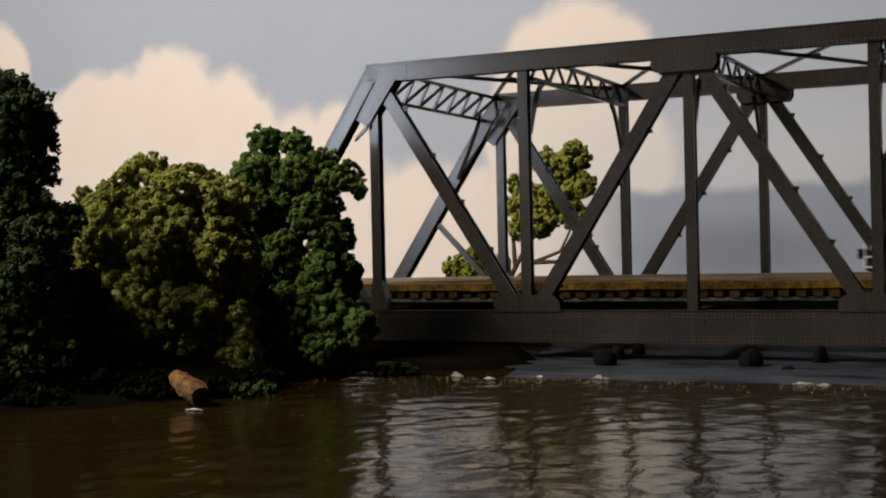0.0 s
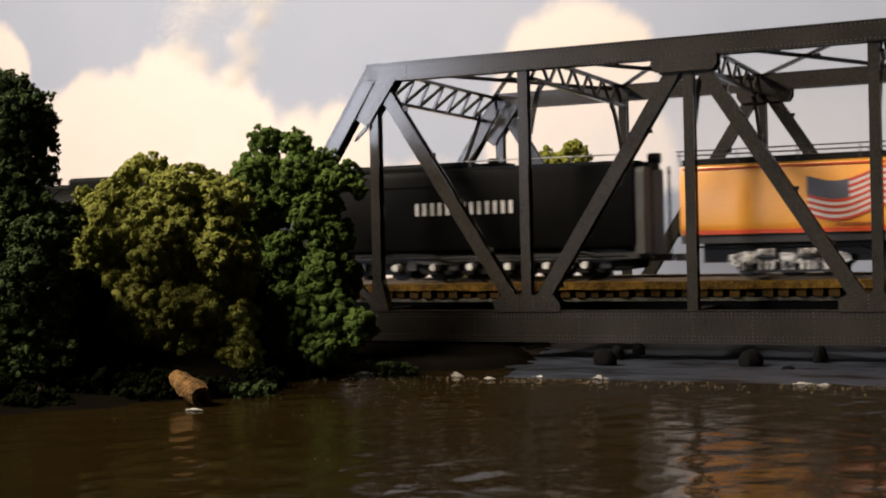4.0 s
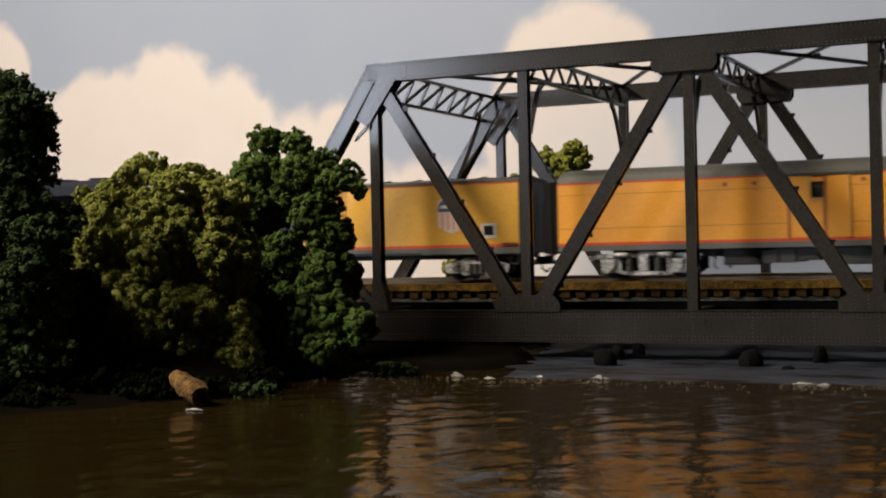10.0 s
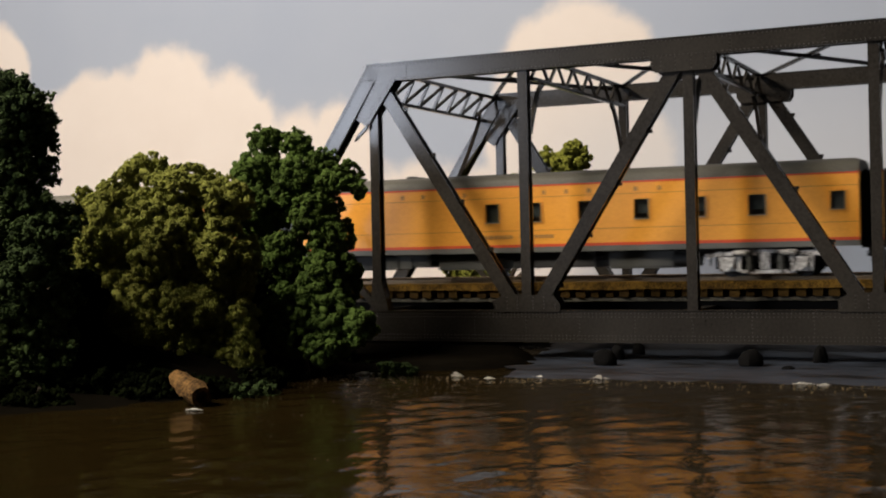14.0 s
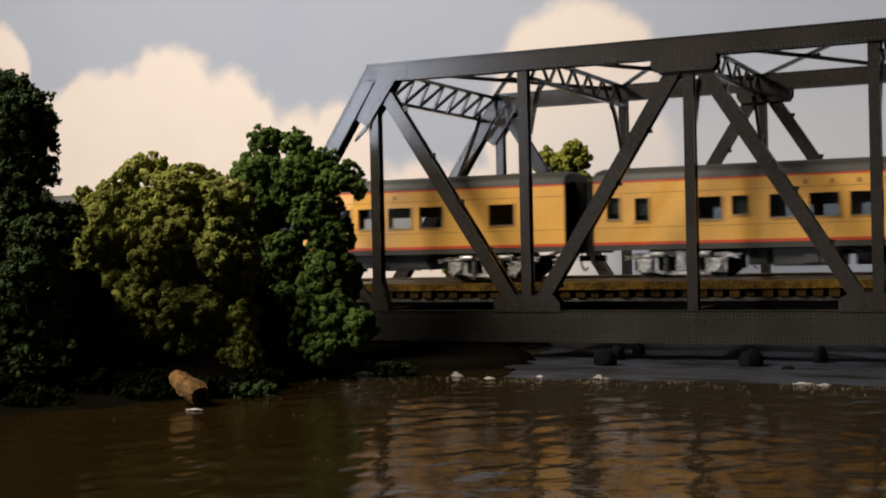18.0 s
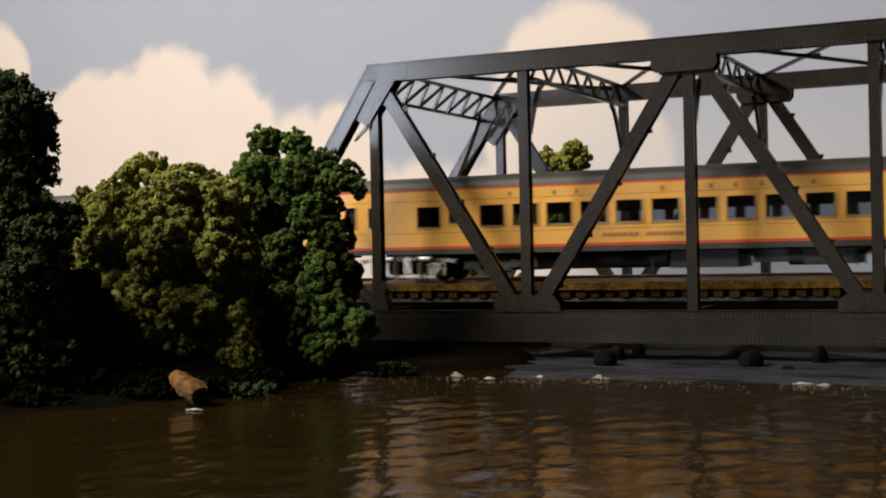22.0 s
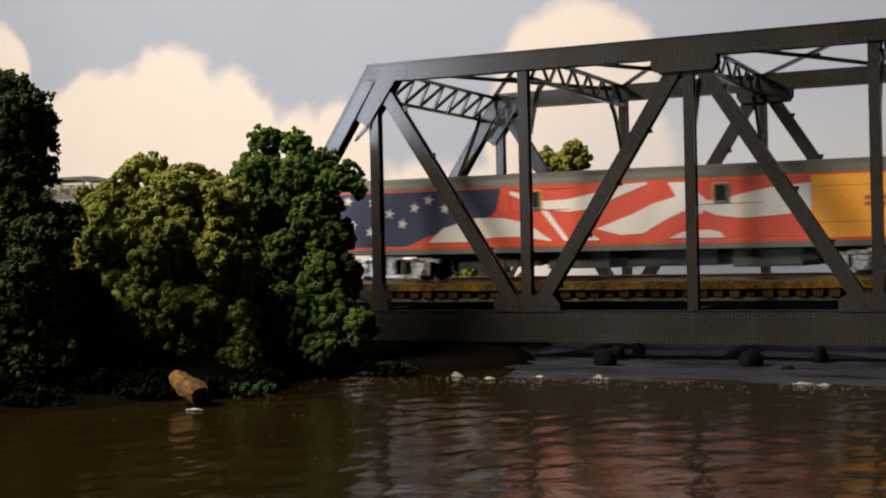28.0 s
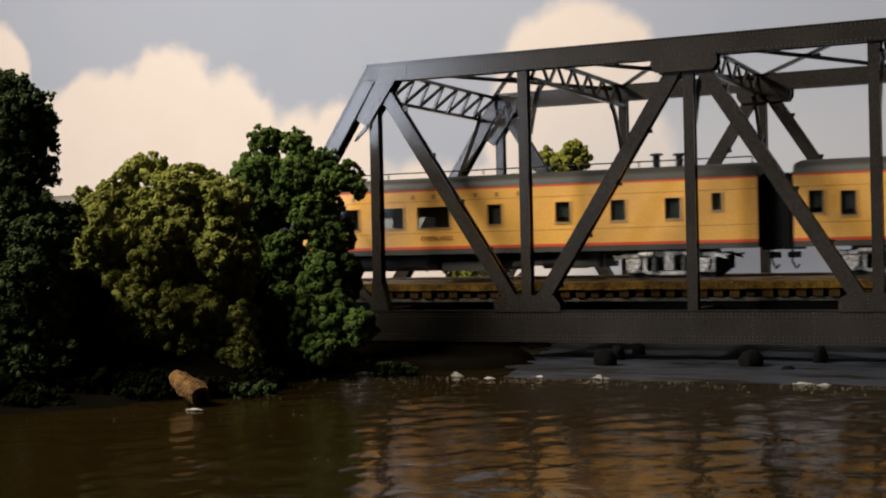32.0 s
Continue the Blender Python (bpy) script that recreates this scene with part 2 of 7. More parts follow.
def sky_material():
    m = bpy.data.materials.new("painted_sky")
    m.use_nodes = True
    n, ln = m.node_tree.nodes, m.node_tree.links
    b = n["Principled BSDF"]
    b.inputs["Roughness"].default_value, b.inputs["Specular IOR Level"].default_value = 0.95, 0.1
    co, nz, fine = n.new("ShaderNodeTexCoord"), n.new("ShaderNodeTexNoise"), n.new("ShaderNodeTexNoise")
    nz.inputs["Scale"].default_value, nz.inputs["Detail"].default_value = 26, 6
    fine.inputs["Scale"].default_value, fine.inputs["Detail"].default_value = 7, 4
    for t in (nz, fine):
        ln.new(co.outputs["Object"], t.inputs["Vector"])
    last = None
    for x, z, rx, rz in CLOUDS:
        mp = n.new("ShaderNodeVectorMath")
        mp.operation = "SUBTRACT"
        mp.inputs[1].default_value = (x, 0, z)
        ln.new(co.outputs["Object"], mp.inputs[0])
        sc = n.new("ShaderNodeVectorMath")
        sc.operation = "MULTIPLY"
        sc.inputs[1].default_value = (1 / rx, 0, 1 / rz)
        ln.new(mp.outputs[0], sc.inputs[0])
        le = n.new("ShaderNodeVectorMath")
        le.operation = "LENGTH"
        ln.new(sc.outputs[0], le.inputs[0])
        if last is None:
            last = le.outputs["Value"]
        else:
            mn = n.new("ShaderNodeMath")
            mn.operation = "SMOOTH_MIN"
            mn.inputs[2].default_value = 0.18
            ln.new(last, mn.inputs[0])
            ln.new(le.outputs["Value"], mn.inputs[1])
            last = mn.outputs[0]
    mad = n.new("ShaderNodeMath")
    mad.operation = "MULTIPLY_ADD"
    mad.inputs[1].default_value = 0.6
    ln.new(nz.outputs["Fac"], mad.inputs[0])
    ln.new(last, mad.inputs[2])
    edge = n.new("ShaderNodeMapRange")
    edge.interpolation_type = "SMOOTHSTEP"
    edge.inputs["From Min"].default_value, edge.inputs["From Max"].default_value = 1.5, 1.22
    ln.new(mad.outputs[0], edge.inputs["Value"])
    sky = n.new("ShaderNodeMix")
    sky.data_type = "RGBA"
    sky.inputs["A"].default_value, sky.inputs["B"].default_value = (0.36, 0.40, 0.485, 1), (0.445, 0.475, 0.535, 1)
    ln.new(fine.outputs["Fac"], sky.inputs["Factor"])
    cl = n.new("ShaderNodeMix")
    cl.data_type = "RGBA"
    cl.inputs["A"].default_value, cl.inputs["B"].default_value = (0.75, 0.655, 0.58, 1), (0.82, 0.73, 0.655, 1)
    ln.new(nz.outputs["Fac"], cl.inputs["Factor"])
    mix = n.new("ShaderNodeMix")
    mix.data_type = "RGBA"
    ln.new(edge.outputs[0], mix.inputs["Factor"])
    ln.new(sky.outputs["Result"], mix.inputs["A"])
    ln.new(cl.outputs["Result"], mix.inputs["B"])
    # painted haze strip along the foot of the board, with a soft darkening put into it
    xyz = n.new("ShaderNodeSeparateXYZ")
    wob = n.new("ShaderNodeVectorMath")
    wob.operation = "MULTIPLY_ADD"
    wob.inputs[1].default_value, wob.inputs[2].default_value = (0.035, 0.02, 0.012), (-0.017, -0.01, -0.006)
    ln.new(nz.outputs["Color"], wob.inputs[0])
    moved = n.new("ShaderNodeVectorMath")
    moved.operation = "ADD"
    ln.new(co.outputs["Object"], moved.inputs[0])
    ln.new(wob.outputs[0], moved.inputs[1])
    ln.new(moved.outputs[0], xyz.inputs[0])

    def ramp(src, a, b_):
        r = n.new("ShaderNodeMapRange")
        r.interpolation_type = "SMOOTHSTEP"
        r.inputs["From Min"].default_value, r.inputs["From Max"].default_value = a, b_
        ln.new(src, r.inputs["Value"])
        return r.outputs[0]

    def times(u, v):
        r = n.new("ShaderNodeMath")
        r.operation = "MULTIPLY"
        ln.new(u, r.inputs[0])
        if isinstance(v, float):
            r.inputs[1].default_value = v
        else:
            ln.new(v, r.inputs[1])
        return r.outputs[0]

    def over(base, colour, fac):
        r = n.new("ShaderNodeMix")
        r.data_type = "RGBA"
        r.inputs["B"].default_value = (*colour, 1)
        ln.new(fac, r.inputs["Factor"])
        ln.new(base, r.inputs["A"])
        return r.outputs["Result"]

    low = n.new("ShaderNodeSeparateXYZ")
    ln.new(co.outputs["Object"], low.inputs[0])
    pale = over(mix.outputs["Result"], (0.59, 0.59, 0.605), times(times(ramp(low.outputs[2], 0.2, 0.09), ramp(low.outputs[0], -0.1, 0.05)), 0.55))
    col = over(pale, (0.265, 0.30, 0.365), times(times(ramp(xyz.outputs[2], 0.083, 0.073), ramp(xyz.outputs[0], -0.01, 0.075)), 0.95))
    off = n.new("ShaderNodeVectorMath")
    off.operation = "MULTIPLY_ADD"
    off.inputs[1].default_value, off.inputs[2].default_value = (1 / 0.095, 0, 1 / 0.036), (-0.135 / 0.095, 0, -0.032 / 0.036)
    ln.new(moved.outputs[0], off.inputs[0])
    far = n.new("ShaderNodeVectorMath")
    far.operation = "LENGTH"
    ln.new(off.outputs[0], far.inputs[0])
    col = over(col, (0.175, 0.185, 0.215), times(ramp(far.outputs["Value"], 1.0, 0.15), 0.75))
    ln.new(col, b.inputs["Base Color"])
    return m


SKY = sky_material()


# ---- mesh helpers (all lengths in mm) ----
class Geo:
    """Vertices and faces of one part, in millimetres."""

    def __init__(self):
        self.v, self.f = [], []

    def add(self, verts, faces):
        o = len(self.v)
        self.v += [tuple(p) for p in verts]
        self.f += [tuple(i + o for i in q) for q in faces]
        return self

    def box(self, x0, x1, y0, y1, z0, z1):
        v = [(x, y, z) for x in (x0, x1) for y in (y0, y1) for z in (z0, z1)]
        return self.add(v, [(0, 1, 3, 2), (4, 6, 7, 5), (0, 4, 5, 1), (2, 3, 7, 6), (0, 2, 6, 4), (1, 5, 7, 3)])

    def bar(self, p, q, w, d, side=(0, 1, 0)):
        """A straight member from p to q, d thick along side, w wide across it."""
        p, q, s = Vector(p), Vector(q), Vector(side)
        a = (q - p).normalized()
        s = (s - a * s.dot(a)).normalized()
        u = a.cross(s)
        v = []
        for e in (p, q):
            v += [e + u * (i * w / 2) + s * (j * d / 2) for i, j in ((-1, -1), (1, -1), (1, 1), (-1, 1))]
        return self.add(v, [(0, 1, 2, 3), (7, 6, 5, 4), (0, 4, 5, 1), (1, 5, 6, 2), (2, 6, 7, 3), (3, 7, 4, 0)])

    def tube(self, p, q, r, n=10, r2=None, caps=True):
        p, q = Vector(p), Vector(q)
        a = (q - p).normalized()
        s = a.orthogonal().normalized()
        u = a.cross(s)
        r2 = r if r2 is None else r2
        v = []
        for e, rr in ((p, r), (q, r2)):
            v += [e + (s * math.cos(2 * math.pi * k / n) + u * math.sin(2 * math.pi * k / n)) * rr for k in range(n)]
        f = [(k, (k + 1) % n, n + (k + 1) % n, n + k) for k in range(n)]
        if caps:
            f += [tuple(range(n))[::-1], tuple(range(n, 2 * n))]
        return self.add(v, f)

    def path(self, pts, r, n=6):
        for a, b in zip(pts, pts[1:]):
            self.tube(a, b, r, n)
        return self

    def slab(self, poly, y0, y1):
        """A polygon in x, z given thickness from y0 to y1."""
        n = len(poly)
        v = [(x, y0, z) for x, z in poly] + [(x, y1, z) for x, z in poly]
        f = [tuple(range(n)), tuple(range(2 * n - 1, n - 1, -1))]
        f += [(k, n + k, n + (k + 1) % n, (k + 1) % n) for k in range(n)]
        return self.add(v, f)

    def loft(self, rings, closed=True, caps=True):
        n = len(rings[0])
        v = [p for r in rings for p in r]
        f = []
        for a in range(len(rings) - 1):
            for k in range(n if closed else n - 1):
                f.append((a * n + k, a * n + (k + 1) % n, (a + 1) * n + (k + 1) % n, (a + 1) * n + k))
        if caps:
            f += [tuple(range(n))[::-1], tuple(range((len(rings) - 1) * n, len(rings) * n))]
        return self.add(v, f)

    def wall(self, x0, x1, z0, z1, y0, y1, holes):
        """A wall in x, z with rectangular holes (x0, x1, z0, z1) right through it."""
        xs = sorted({x0, x1, *[h[0] for h in holes], *[h[1] for h in holes]})
        zs = sorted({z0, z1, *[h[2] for h in holes], *[h[3] for h in holes]})
        nx, nz = len(xs), len(zs)
        solid = lambda i, j: 0 <= i < nx - 1 and 0 <= j < nz - 1 and not any(
            h[0] < (xs[i] + xs[i + 1]) / 2 < h[1] and h[2] < (zs[j] + zs[j + 1]) / 2 < h[3] for h in holes)
        at = lambda i, j, k: (i * nz + j) * 2 + k
        f = []
        for i in range(nx - 1):
            for j in range(nz - 1):
                if not solid(i, j):
                    continue
                f += [(at(i, j, 0), at(i + 1, j, 0), at(i + 1, j + 1, 0), at(i, j + 1, 0)), (at(i, j, 1), at(i, j + 1, 1), at(i + 1, j + 1, 1), at(i + 1, j, 1))]
                for di, dj, p, q in ((-1, 0, (i, j), (i, j + 1)), (1, 0, (i + 1, j + 1), (i + 1, j)), (0, -1, (i + 1, j), (i, j)), (0, 1, (i, j + 1), (i + 1, j + 1))):
                    if not solid(i + di, j + dj):
                        f.append((at(*p, 0), at(*q, 0), at(*q, 1), at(*p, 1)))
        v = [(x, y, z) for x in xs for z in zs for y in (y0, y1)]
        used = sorted({i for q in f for i in q})
        new_at = {o: n for n, o in enumerate(used)}
        return self.add([v[i] for i in used], [tuple(new_at[i] for i in q) for q in f])

    def beam(self, outline, p, q, side=(0, 1, 0)):
        """An outline (across, along side) carried straight from p to q."""
        p, q, s = Vector(p), Vector(q), Vector(side)
        a = (q - p).normalized()
        s = (s - a * s.dot(a)).normalized()
        u = a.cross(s)
        return self.loft([[e + u * c + s * d for c, d in outline] for e in (p, q)])

    def mesh(self, name, mat, smooth=False):
        me = bpy.data.meshes.new(name)
        me.from_pydata([(x * MM, y * MM, z * MM) for x, y, z in self.v], [], self.f)
        me.materials.append(mat)
        if smooth:
            me.shade_smooth()
            me.set_sharp_from_angle(angle=radians(38))
        me.update()
        return me


def part(name, geo, mat, parent, label="", at=None, smooth=False):
    """One mesh object under a thing or a part. geo: a Geo, or a mesh that is shared."""
    ob = new(name, geo if isinstance(geo, bpy.types.Mesh) else geo.mesh(name, mat, smooth))
    ob.parent = parent
    if at is not None:
        ob.location = [c * MM for c in at]
    return tagged(ob, label)


def thing(name, label, category, group="", kind="", at=(0, 0, 0)):
    ob = new(name)
    ob.empty_display_size = 0.01
    ob.location = [c * MM for c in at]
    return tagged(ob, label, category, group, kind)


def solo(name, geo, mat, label, category, kind="", group="", smooth=False, at=(0, 0, 0)):
    ob = new(name, geo.mesh(name, mat, smooth))
    ob.location = [c * MM for c in at]
    return tagged(ob, label, category, group, kind)


# ---- the setting: river, banks, backdrop, room ----
def wave_height(x, y):
    """Ripples of many lengths, stronger in some patches than in others."""
    rng = np.random.default_rng(5)
    h, patch = np.zeros_like(x), np.zeros_like(x)
    for k in range(44):
        lam = 4.5 * (24 / 4.5) ** rng.uniform(0, 1)
        a = rng.uniform(0, 2 * np.pi)
        h += lam / 22 * np.sin(2 * np.pi * (x * np.cos(a) + y * np.sin(a)) / lam + rng.uniform(0, 6.28))
    for k in range(9):
        lam, a = rng.uniform(40, 110), rng.uniform(0, 2 * np.pi)
        patch += np.sin(2 * np.pi * (x * np.cos(a) + y * np.sin(a)) / lam + rng.uniform(0, 6.28)) / 3
    return h * np.clip(0.8 + 0.45 * patch, 0.35, 1.6)


def build_river():
    xs = np.concatenate([np.linspace(-4400, -60, 16), np.arange(-50, 480, 1.5), np.linspace(490, 4400, 16)])
    ys = np.concatenate([np.linspace(-900, -400, 8), np.arange(-390, 180, 1.5), np.linspace(190, 424, 30)])
    X, Y = np.meshgrid(xs, ys, indexing="ij")
    calm = np.clip((-28 - Y) / 60, 0.65, 1.0)
    Z = WATER + wave_height(X, Y) * 0.033 * calm
    nx, ny = len(xs), len(ys)
    idx = np.arange(nx * ny).reshape(nx, ny)
    f = np.stack([idx[:-1, :-1], idx[1:, :-1], idx[1:, 1:], idx[:-1, 1:]], -1).reshape(-1, 4)
    me = bpy.data.meshes.new("river")
    me.from_pydata(np.stack([X, Y, Z], -1).reshape(-1, 3) * MM, [], f.tolist())
    me.materials.append(RIVER)
    me.shade_smooth()
    tagged(new("water", me), "glossy brown model river with small ripples", "river", kind="structure")


def build_shallows():
    """Rough shallow water under the bridge, with a ragged front edge along the foam line."""
    xs, ys = np.arange(0, 600, 2.0), np.linspace(0, 1, 90)
    rows = []
    for u in xs:
        x = u + 150
        front = -74 + 3.5 * noise.noise(Vector((x / 21.0, 3, 0))) + 1.6 * noise.noise(Vector((x / 6.0, 9, 0)))
        row = []
        for f in ys:
            y = front + (168 - front) * f
            x = u + 143 - 0.25 * y + 14 * noise.noise(Vector((1, y / 16.0, 4))) * max(0.0, 1 - u / 60)
            z = WATER + 0.75 * min(1.0, f * 14) - 0.55 * (f < 0.005) + 0.45 * noise.noise(Vector((x / 14.0, y / 4.5, 2))) * min(1.0, f * 8)
            row.append((x, y, z))
        rows.append(row)
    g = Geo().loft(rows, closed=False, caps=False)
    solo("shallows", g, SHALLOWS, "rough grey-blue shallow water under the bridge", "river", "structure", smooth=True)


def bank_edge(y):
    """x of the waterline of the bank at the bridge's end."""
    return float(np.interp(y, (-600, -312.3, -233.3, -208.8, -185.3, -144.0, -86.6, -72, -60, -51, -42, -25, 0, 40, 70, 79.8, 139.0, 195.4, 424), (0, 26.0, 48.5, 69.2, 91.8, 97.4, 91.8, 101.2, 112, 138, 148, 150, 146, 122, 105, 103.0, 106.8, 136.9, 134)))


def build_banks():
    g = Geo()
    rows = []
    for y in np.arange(-600, 424, 6.0):
        e = bank_edge(y) + 3 * noise.noise(Vector((y / 17.0, 5, 0)))
        row = []
        for d in (-6, 0, 4, 9, 16, 26, 40, 60, 90, 140, 260, 600, 4300):
            z = WATER - 4 + (19 if y > -150 else 7) * (1 - math.exp(-max(0, d + 4) / 24.0)) + 0.012 * min(d, 300)
            z += 1.8 * noise.noise(Vector((d / 13.0, y / 13.0, 0))) * (1 if d > 2 else 0.3)
            if -72 < y <= -8 and e - d > 55:
                z = min(z, -4.6)
            if -8 < y < 148:
                z = min(z, -1.6 if e - d > -10 else 14.0)
            row.append((e - d, y, z))
        rows.append(row)
    g.loft(rows, closed=False, caps=False)
    g.f = [q[::-1] for q in g.f]
    solo("ground", g, BANK, "earth river bank, the bushes' shade put into its near-black", "ground", "structure", smooth=True)


def build_far_bank():
    """An added, unseen low shore before the painted board that tones the water's reflection."""
    g = Geo()
    rows = []
    for x in np.arange(-280, 4400, 14.0):
        up = 10 * max(0.0, min(1.0, (260 - x) / 120))
        n1 = noise.noise(Vector((x / 40.0, 0, 7))) * 7
        rows.append([(x, 172 + n1, WATER - 3), (x, 184 + n1, WATER + 1.0), (x, 204 + n1, WATER + 2.6 + up + n1 * 0.12), (x, 300, WATER + 3.6 + up * 0.5 + n1 * 0.1), (x, 422, WATER + 4.2 + n1 * 0.1)])
    g.loft(rows, closed=False, caps=False)
    solo("far_bank", g, FAR_EARTH, "added low shore, unseen behind the deck", "ground", "structure", smooth=True)


def build_backdrop():
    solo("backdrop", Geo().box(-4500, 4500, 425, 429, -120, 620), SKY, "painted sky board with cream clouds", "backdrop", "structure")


def build_base():
    """The plain boards that carry the river, the banks and the backdrop."""
    solo("base_board", Geo().box(-4450, 4450, -905, 424, -46, -20), WALLM, "plain board under the model river", "board", "structure")
    for k, x in enumerate((-4200, -2100, 0, 2100, 4200)):
        solo("trestle", Geo().box(x - 30, x + 30, -860, -800, -900, -46).box(x - 30, x + 30, 340, 400, -900, -46).box(x - 20, x + 20, -800, 340, -500, -440), WALLM, "plain trestle under the layout board", "trestle", "structure")


def build_room():
    solo("wall_back", Geo().box(-4600, 4600, 2000, 2100, -900, 1900), WALLM, "plain room wall", "wall", "structure")
    solo("wall_front", Geo().box(-4600, 4600, -2600, -2500, -900, 1900), WALLM, "plain room wall", "wall", "structure")
    solo("wall_left", Geo().box(-4700, -4600, -2500, 2000, -900, 1900), WALLM, "plain room wall", "wall", "structure")
    solo("wall_right", Geo().box(4600, 4700, -2500, 2000, -900, 1900), WALLM, "plain room wall", "wall", "structure")
    solo("ceiling", Geo().box(-4600, 4600, -2500, 2000, 1900, 2000), WALLM, "plain room ceiling", "ceiling", "structure")
    solo("floor", Geo().box(-4600, 4600, -2500, 2000, -1000, -900), WALLM, "plain room floor", "floor", "structure")


build_river()
build_shallows()
build_banks()
build_far_bank()
build_backdrop()
build_room()
build_base()


# ---- the bridge ----
NODES = 10


def node_x(k):
    return k * PANEL + 2.0


def h_section(g, p, q, w, d, web=0.35):
    """An H-section member: two flanges and a web between them, in a truss plane."""
    w, d, t = w / 2, d / 2, 0.45
    k = w * web
    return g.beam([(-w, -d), (w, -d), (w, -d + 2 * t), (k, -d + 2 * t), (k, d - 2 * t), (w, d - 2 * t), (w, d), (-w, d), (-w, d - 2 * t), (-k, d - 2 * t), (-k, -d + 2 * t), (-w, -d + 2 * t)], p, q)


def rivet_rows(g, p, q, step, y):
    """Rivet heads along a line in a truss plane, raised towards the viewer's side."""
    p, q = Vector(p), Vector(q)
    n = max(2, int((q - p).length / step))
    for k in range(n + 1):
        c = p + (q - p) * (k / n)
        r = 0.3
        v = [(c.x + r * math.cos(a), y, c.z + r * math.sin(a)) for a in (0.5, 2.07, 3.64, 5.21)] + [(c.x, y - 0.22, c.z)]
        g.add(v, [(0, 1, 4), (1, 2, 4), (2, 3, 4), (3, 0, 4)])


def build_truss(bridge, y, near):
    """One Warren truss with verticals; y: its outer face."""
    s = 1 if near else -1
    cy = y + s * 3.2
    zt, zb = TOP - CHORD_D / 2, LOW / 2
    node_x = lambda k: k * PANEL + (2.0 if near else 5.4 if k < 2 else 3.4)
    x1, x9 = node_x(1), node_x(NODES - 1)
    U, L = (lambda k: (node_x(k), cy, zt)), (lambda k: (node_x(k), cy, zb))
    front = y - 0.05 if near else cy - 3.2
    h = TOP - CHORD_D
    prof = [(0, h), (0, TOP - 0.5), (-0.25, TOP - 0.5), (-0.25, TOP), (6.65, TOP), (6.65, TOP - 0.5), (6.4, TOP - 0.5), (6.4, h), (5.5, h), (5.5, h + 1.2), (0.9, h + 1.2), (0.9, h)]
    part("top_chord", Geo().loft([[(x, y + s * c, z) for c, z in prof] for x in (x1 - 2.4, x9 + 2.4)]), STEEL, bridge, "dark grey riveted top chord")
    xa, xb = node_x(0) - 6, node_x(NODES) + 6
    prof = [(-0.3, -0.4), (-0.3, 0), (0, 0), (0, LOW - 0.3), (-0.3, LOW - 0.3), (-0.3, LOW), (6.7, LOW), (6.7, LOW - 0.3), (6.4, LOW - 0.3), (6.4, 0), (6.7, 0), (6.7, -0.4)]
    part("bottom_chord", Geo().loft([[(x, y + s * c, z) for c, z in prof] for x in (xa, xb)]), STEEL, bridge, "deep dark grey riveted bottom chord")
    for a, b in ((0, 1), (NODES, NODES - 1)):
        g = Geo()
        p, q = Vector(L(a)), Vector(U(b))
        p.z += 3
        d = (q - p).normalized()
        q += d * 1.9
        up = Vector((-d.z, 0, d.x)) * (1 if d.x > 0 else -1)
        for o in (-2.75, 2.75):
            g.bar(p + Vector((0, o, 0)), q + Vector((0, o, 0)), 6.3, 0.9)
            for w in (-2.8, 2.8):
                part("flange_strip", Geo().bar(p + up * w + Vector((0, o * 1.16, 0)), q - d * 2.2 + up * w + Vector((0, o * 1.16, 0)), 0.75, 0.3), STEEL, bridge)
        part("cover_plate", Geo().bar(p + up * 3.3, q + up * 3.3, 0.5, 6.9), STEEL, bridge)
        g.bar(p, q, 0.6, 5.4)
        part("end_post", g, STEEL, bridge, "sloping riveted end post")
        m = p + (q - p) * 0.42
        part("strut", Geo().bar(m, (node_x(1 if a == 0 else NODES - 1), cy, LOW), 2.6, 2.6), STEEL, bridge)
    for k in range(1, NODES):
        tip = k % 2 == 1
        g = Geo()
        h_section(g, (node_x(k), cy, LOW - 2), (node_x(k), cy, TOP - CHORD_D + 1), 4.1, 4.6)
        part("vertical", g, STEEL, bridge)
    for k in range(1, NODES - 1):
        p, q = (U(k), L(k + 1)) if k % 2 else (L(k), U(k + 1))
        p, q = Vector(p), Vector(q)
        d = (q - p).normalized()
        p, q = p + d * 3.5, q - d * 5.5
        g = Geo()
        h_section(g, p, q, 5.6, 5.0, 0.3)
        part("diagonal", g, STEEL, bridge)
        up = Vector((-d.z, 0, d.x))
        if up.x < 0:
            up = -up
        n = 5
        for j in range(n):
            c = p + (q - p) * ((j + 0.75) / n) + up * 3.2
            g = Geo().bar(c - d * 1.0, c + d * 1.0, 1.0, 2.4)
            g.bar(c + up * 0.2, c + up * 1.3, 1.1, 1.1)
            part("bracket", g, STEEL, bridge)
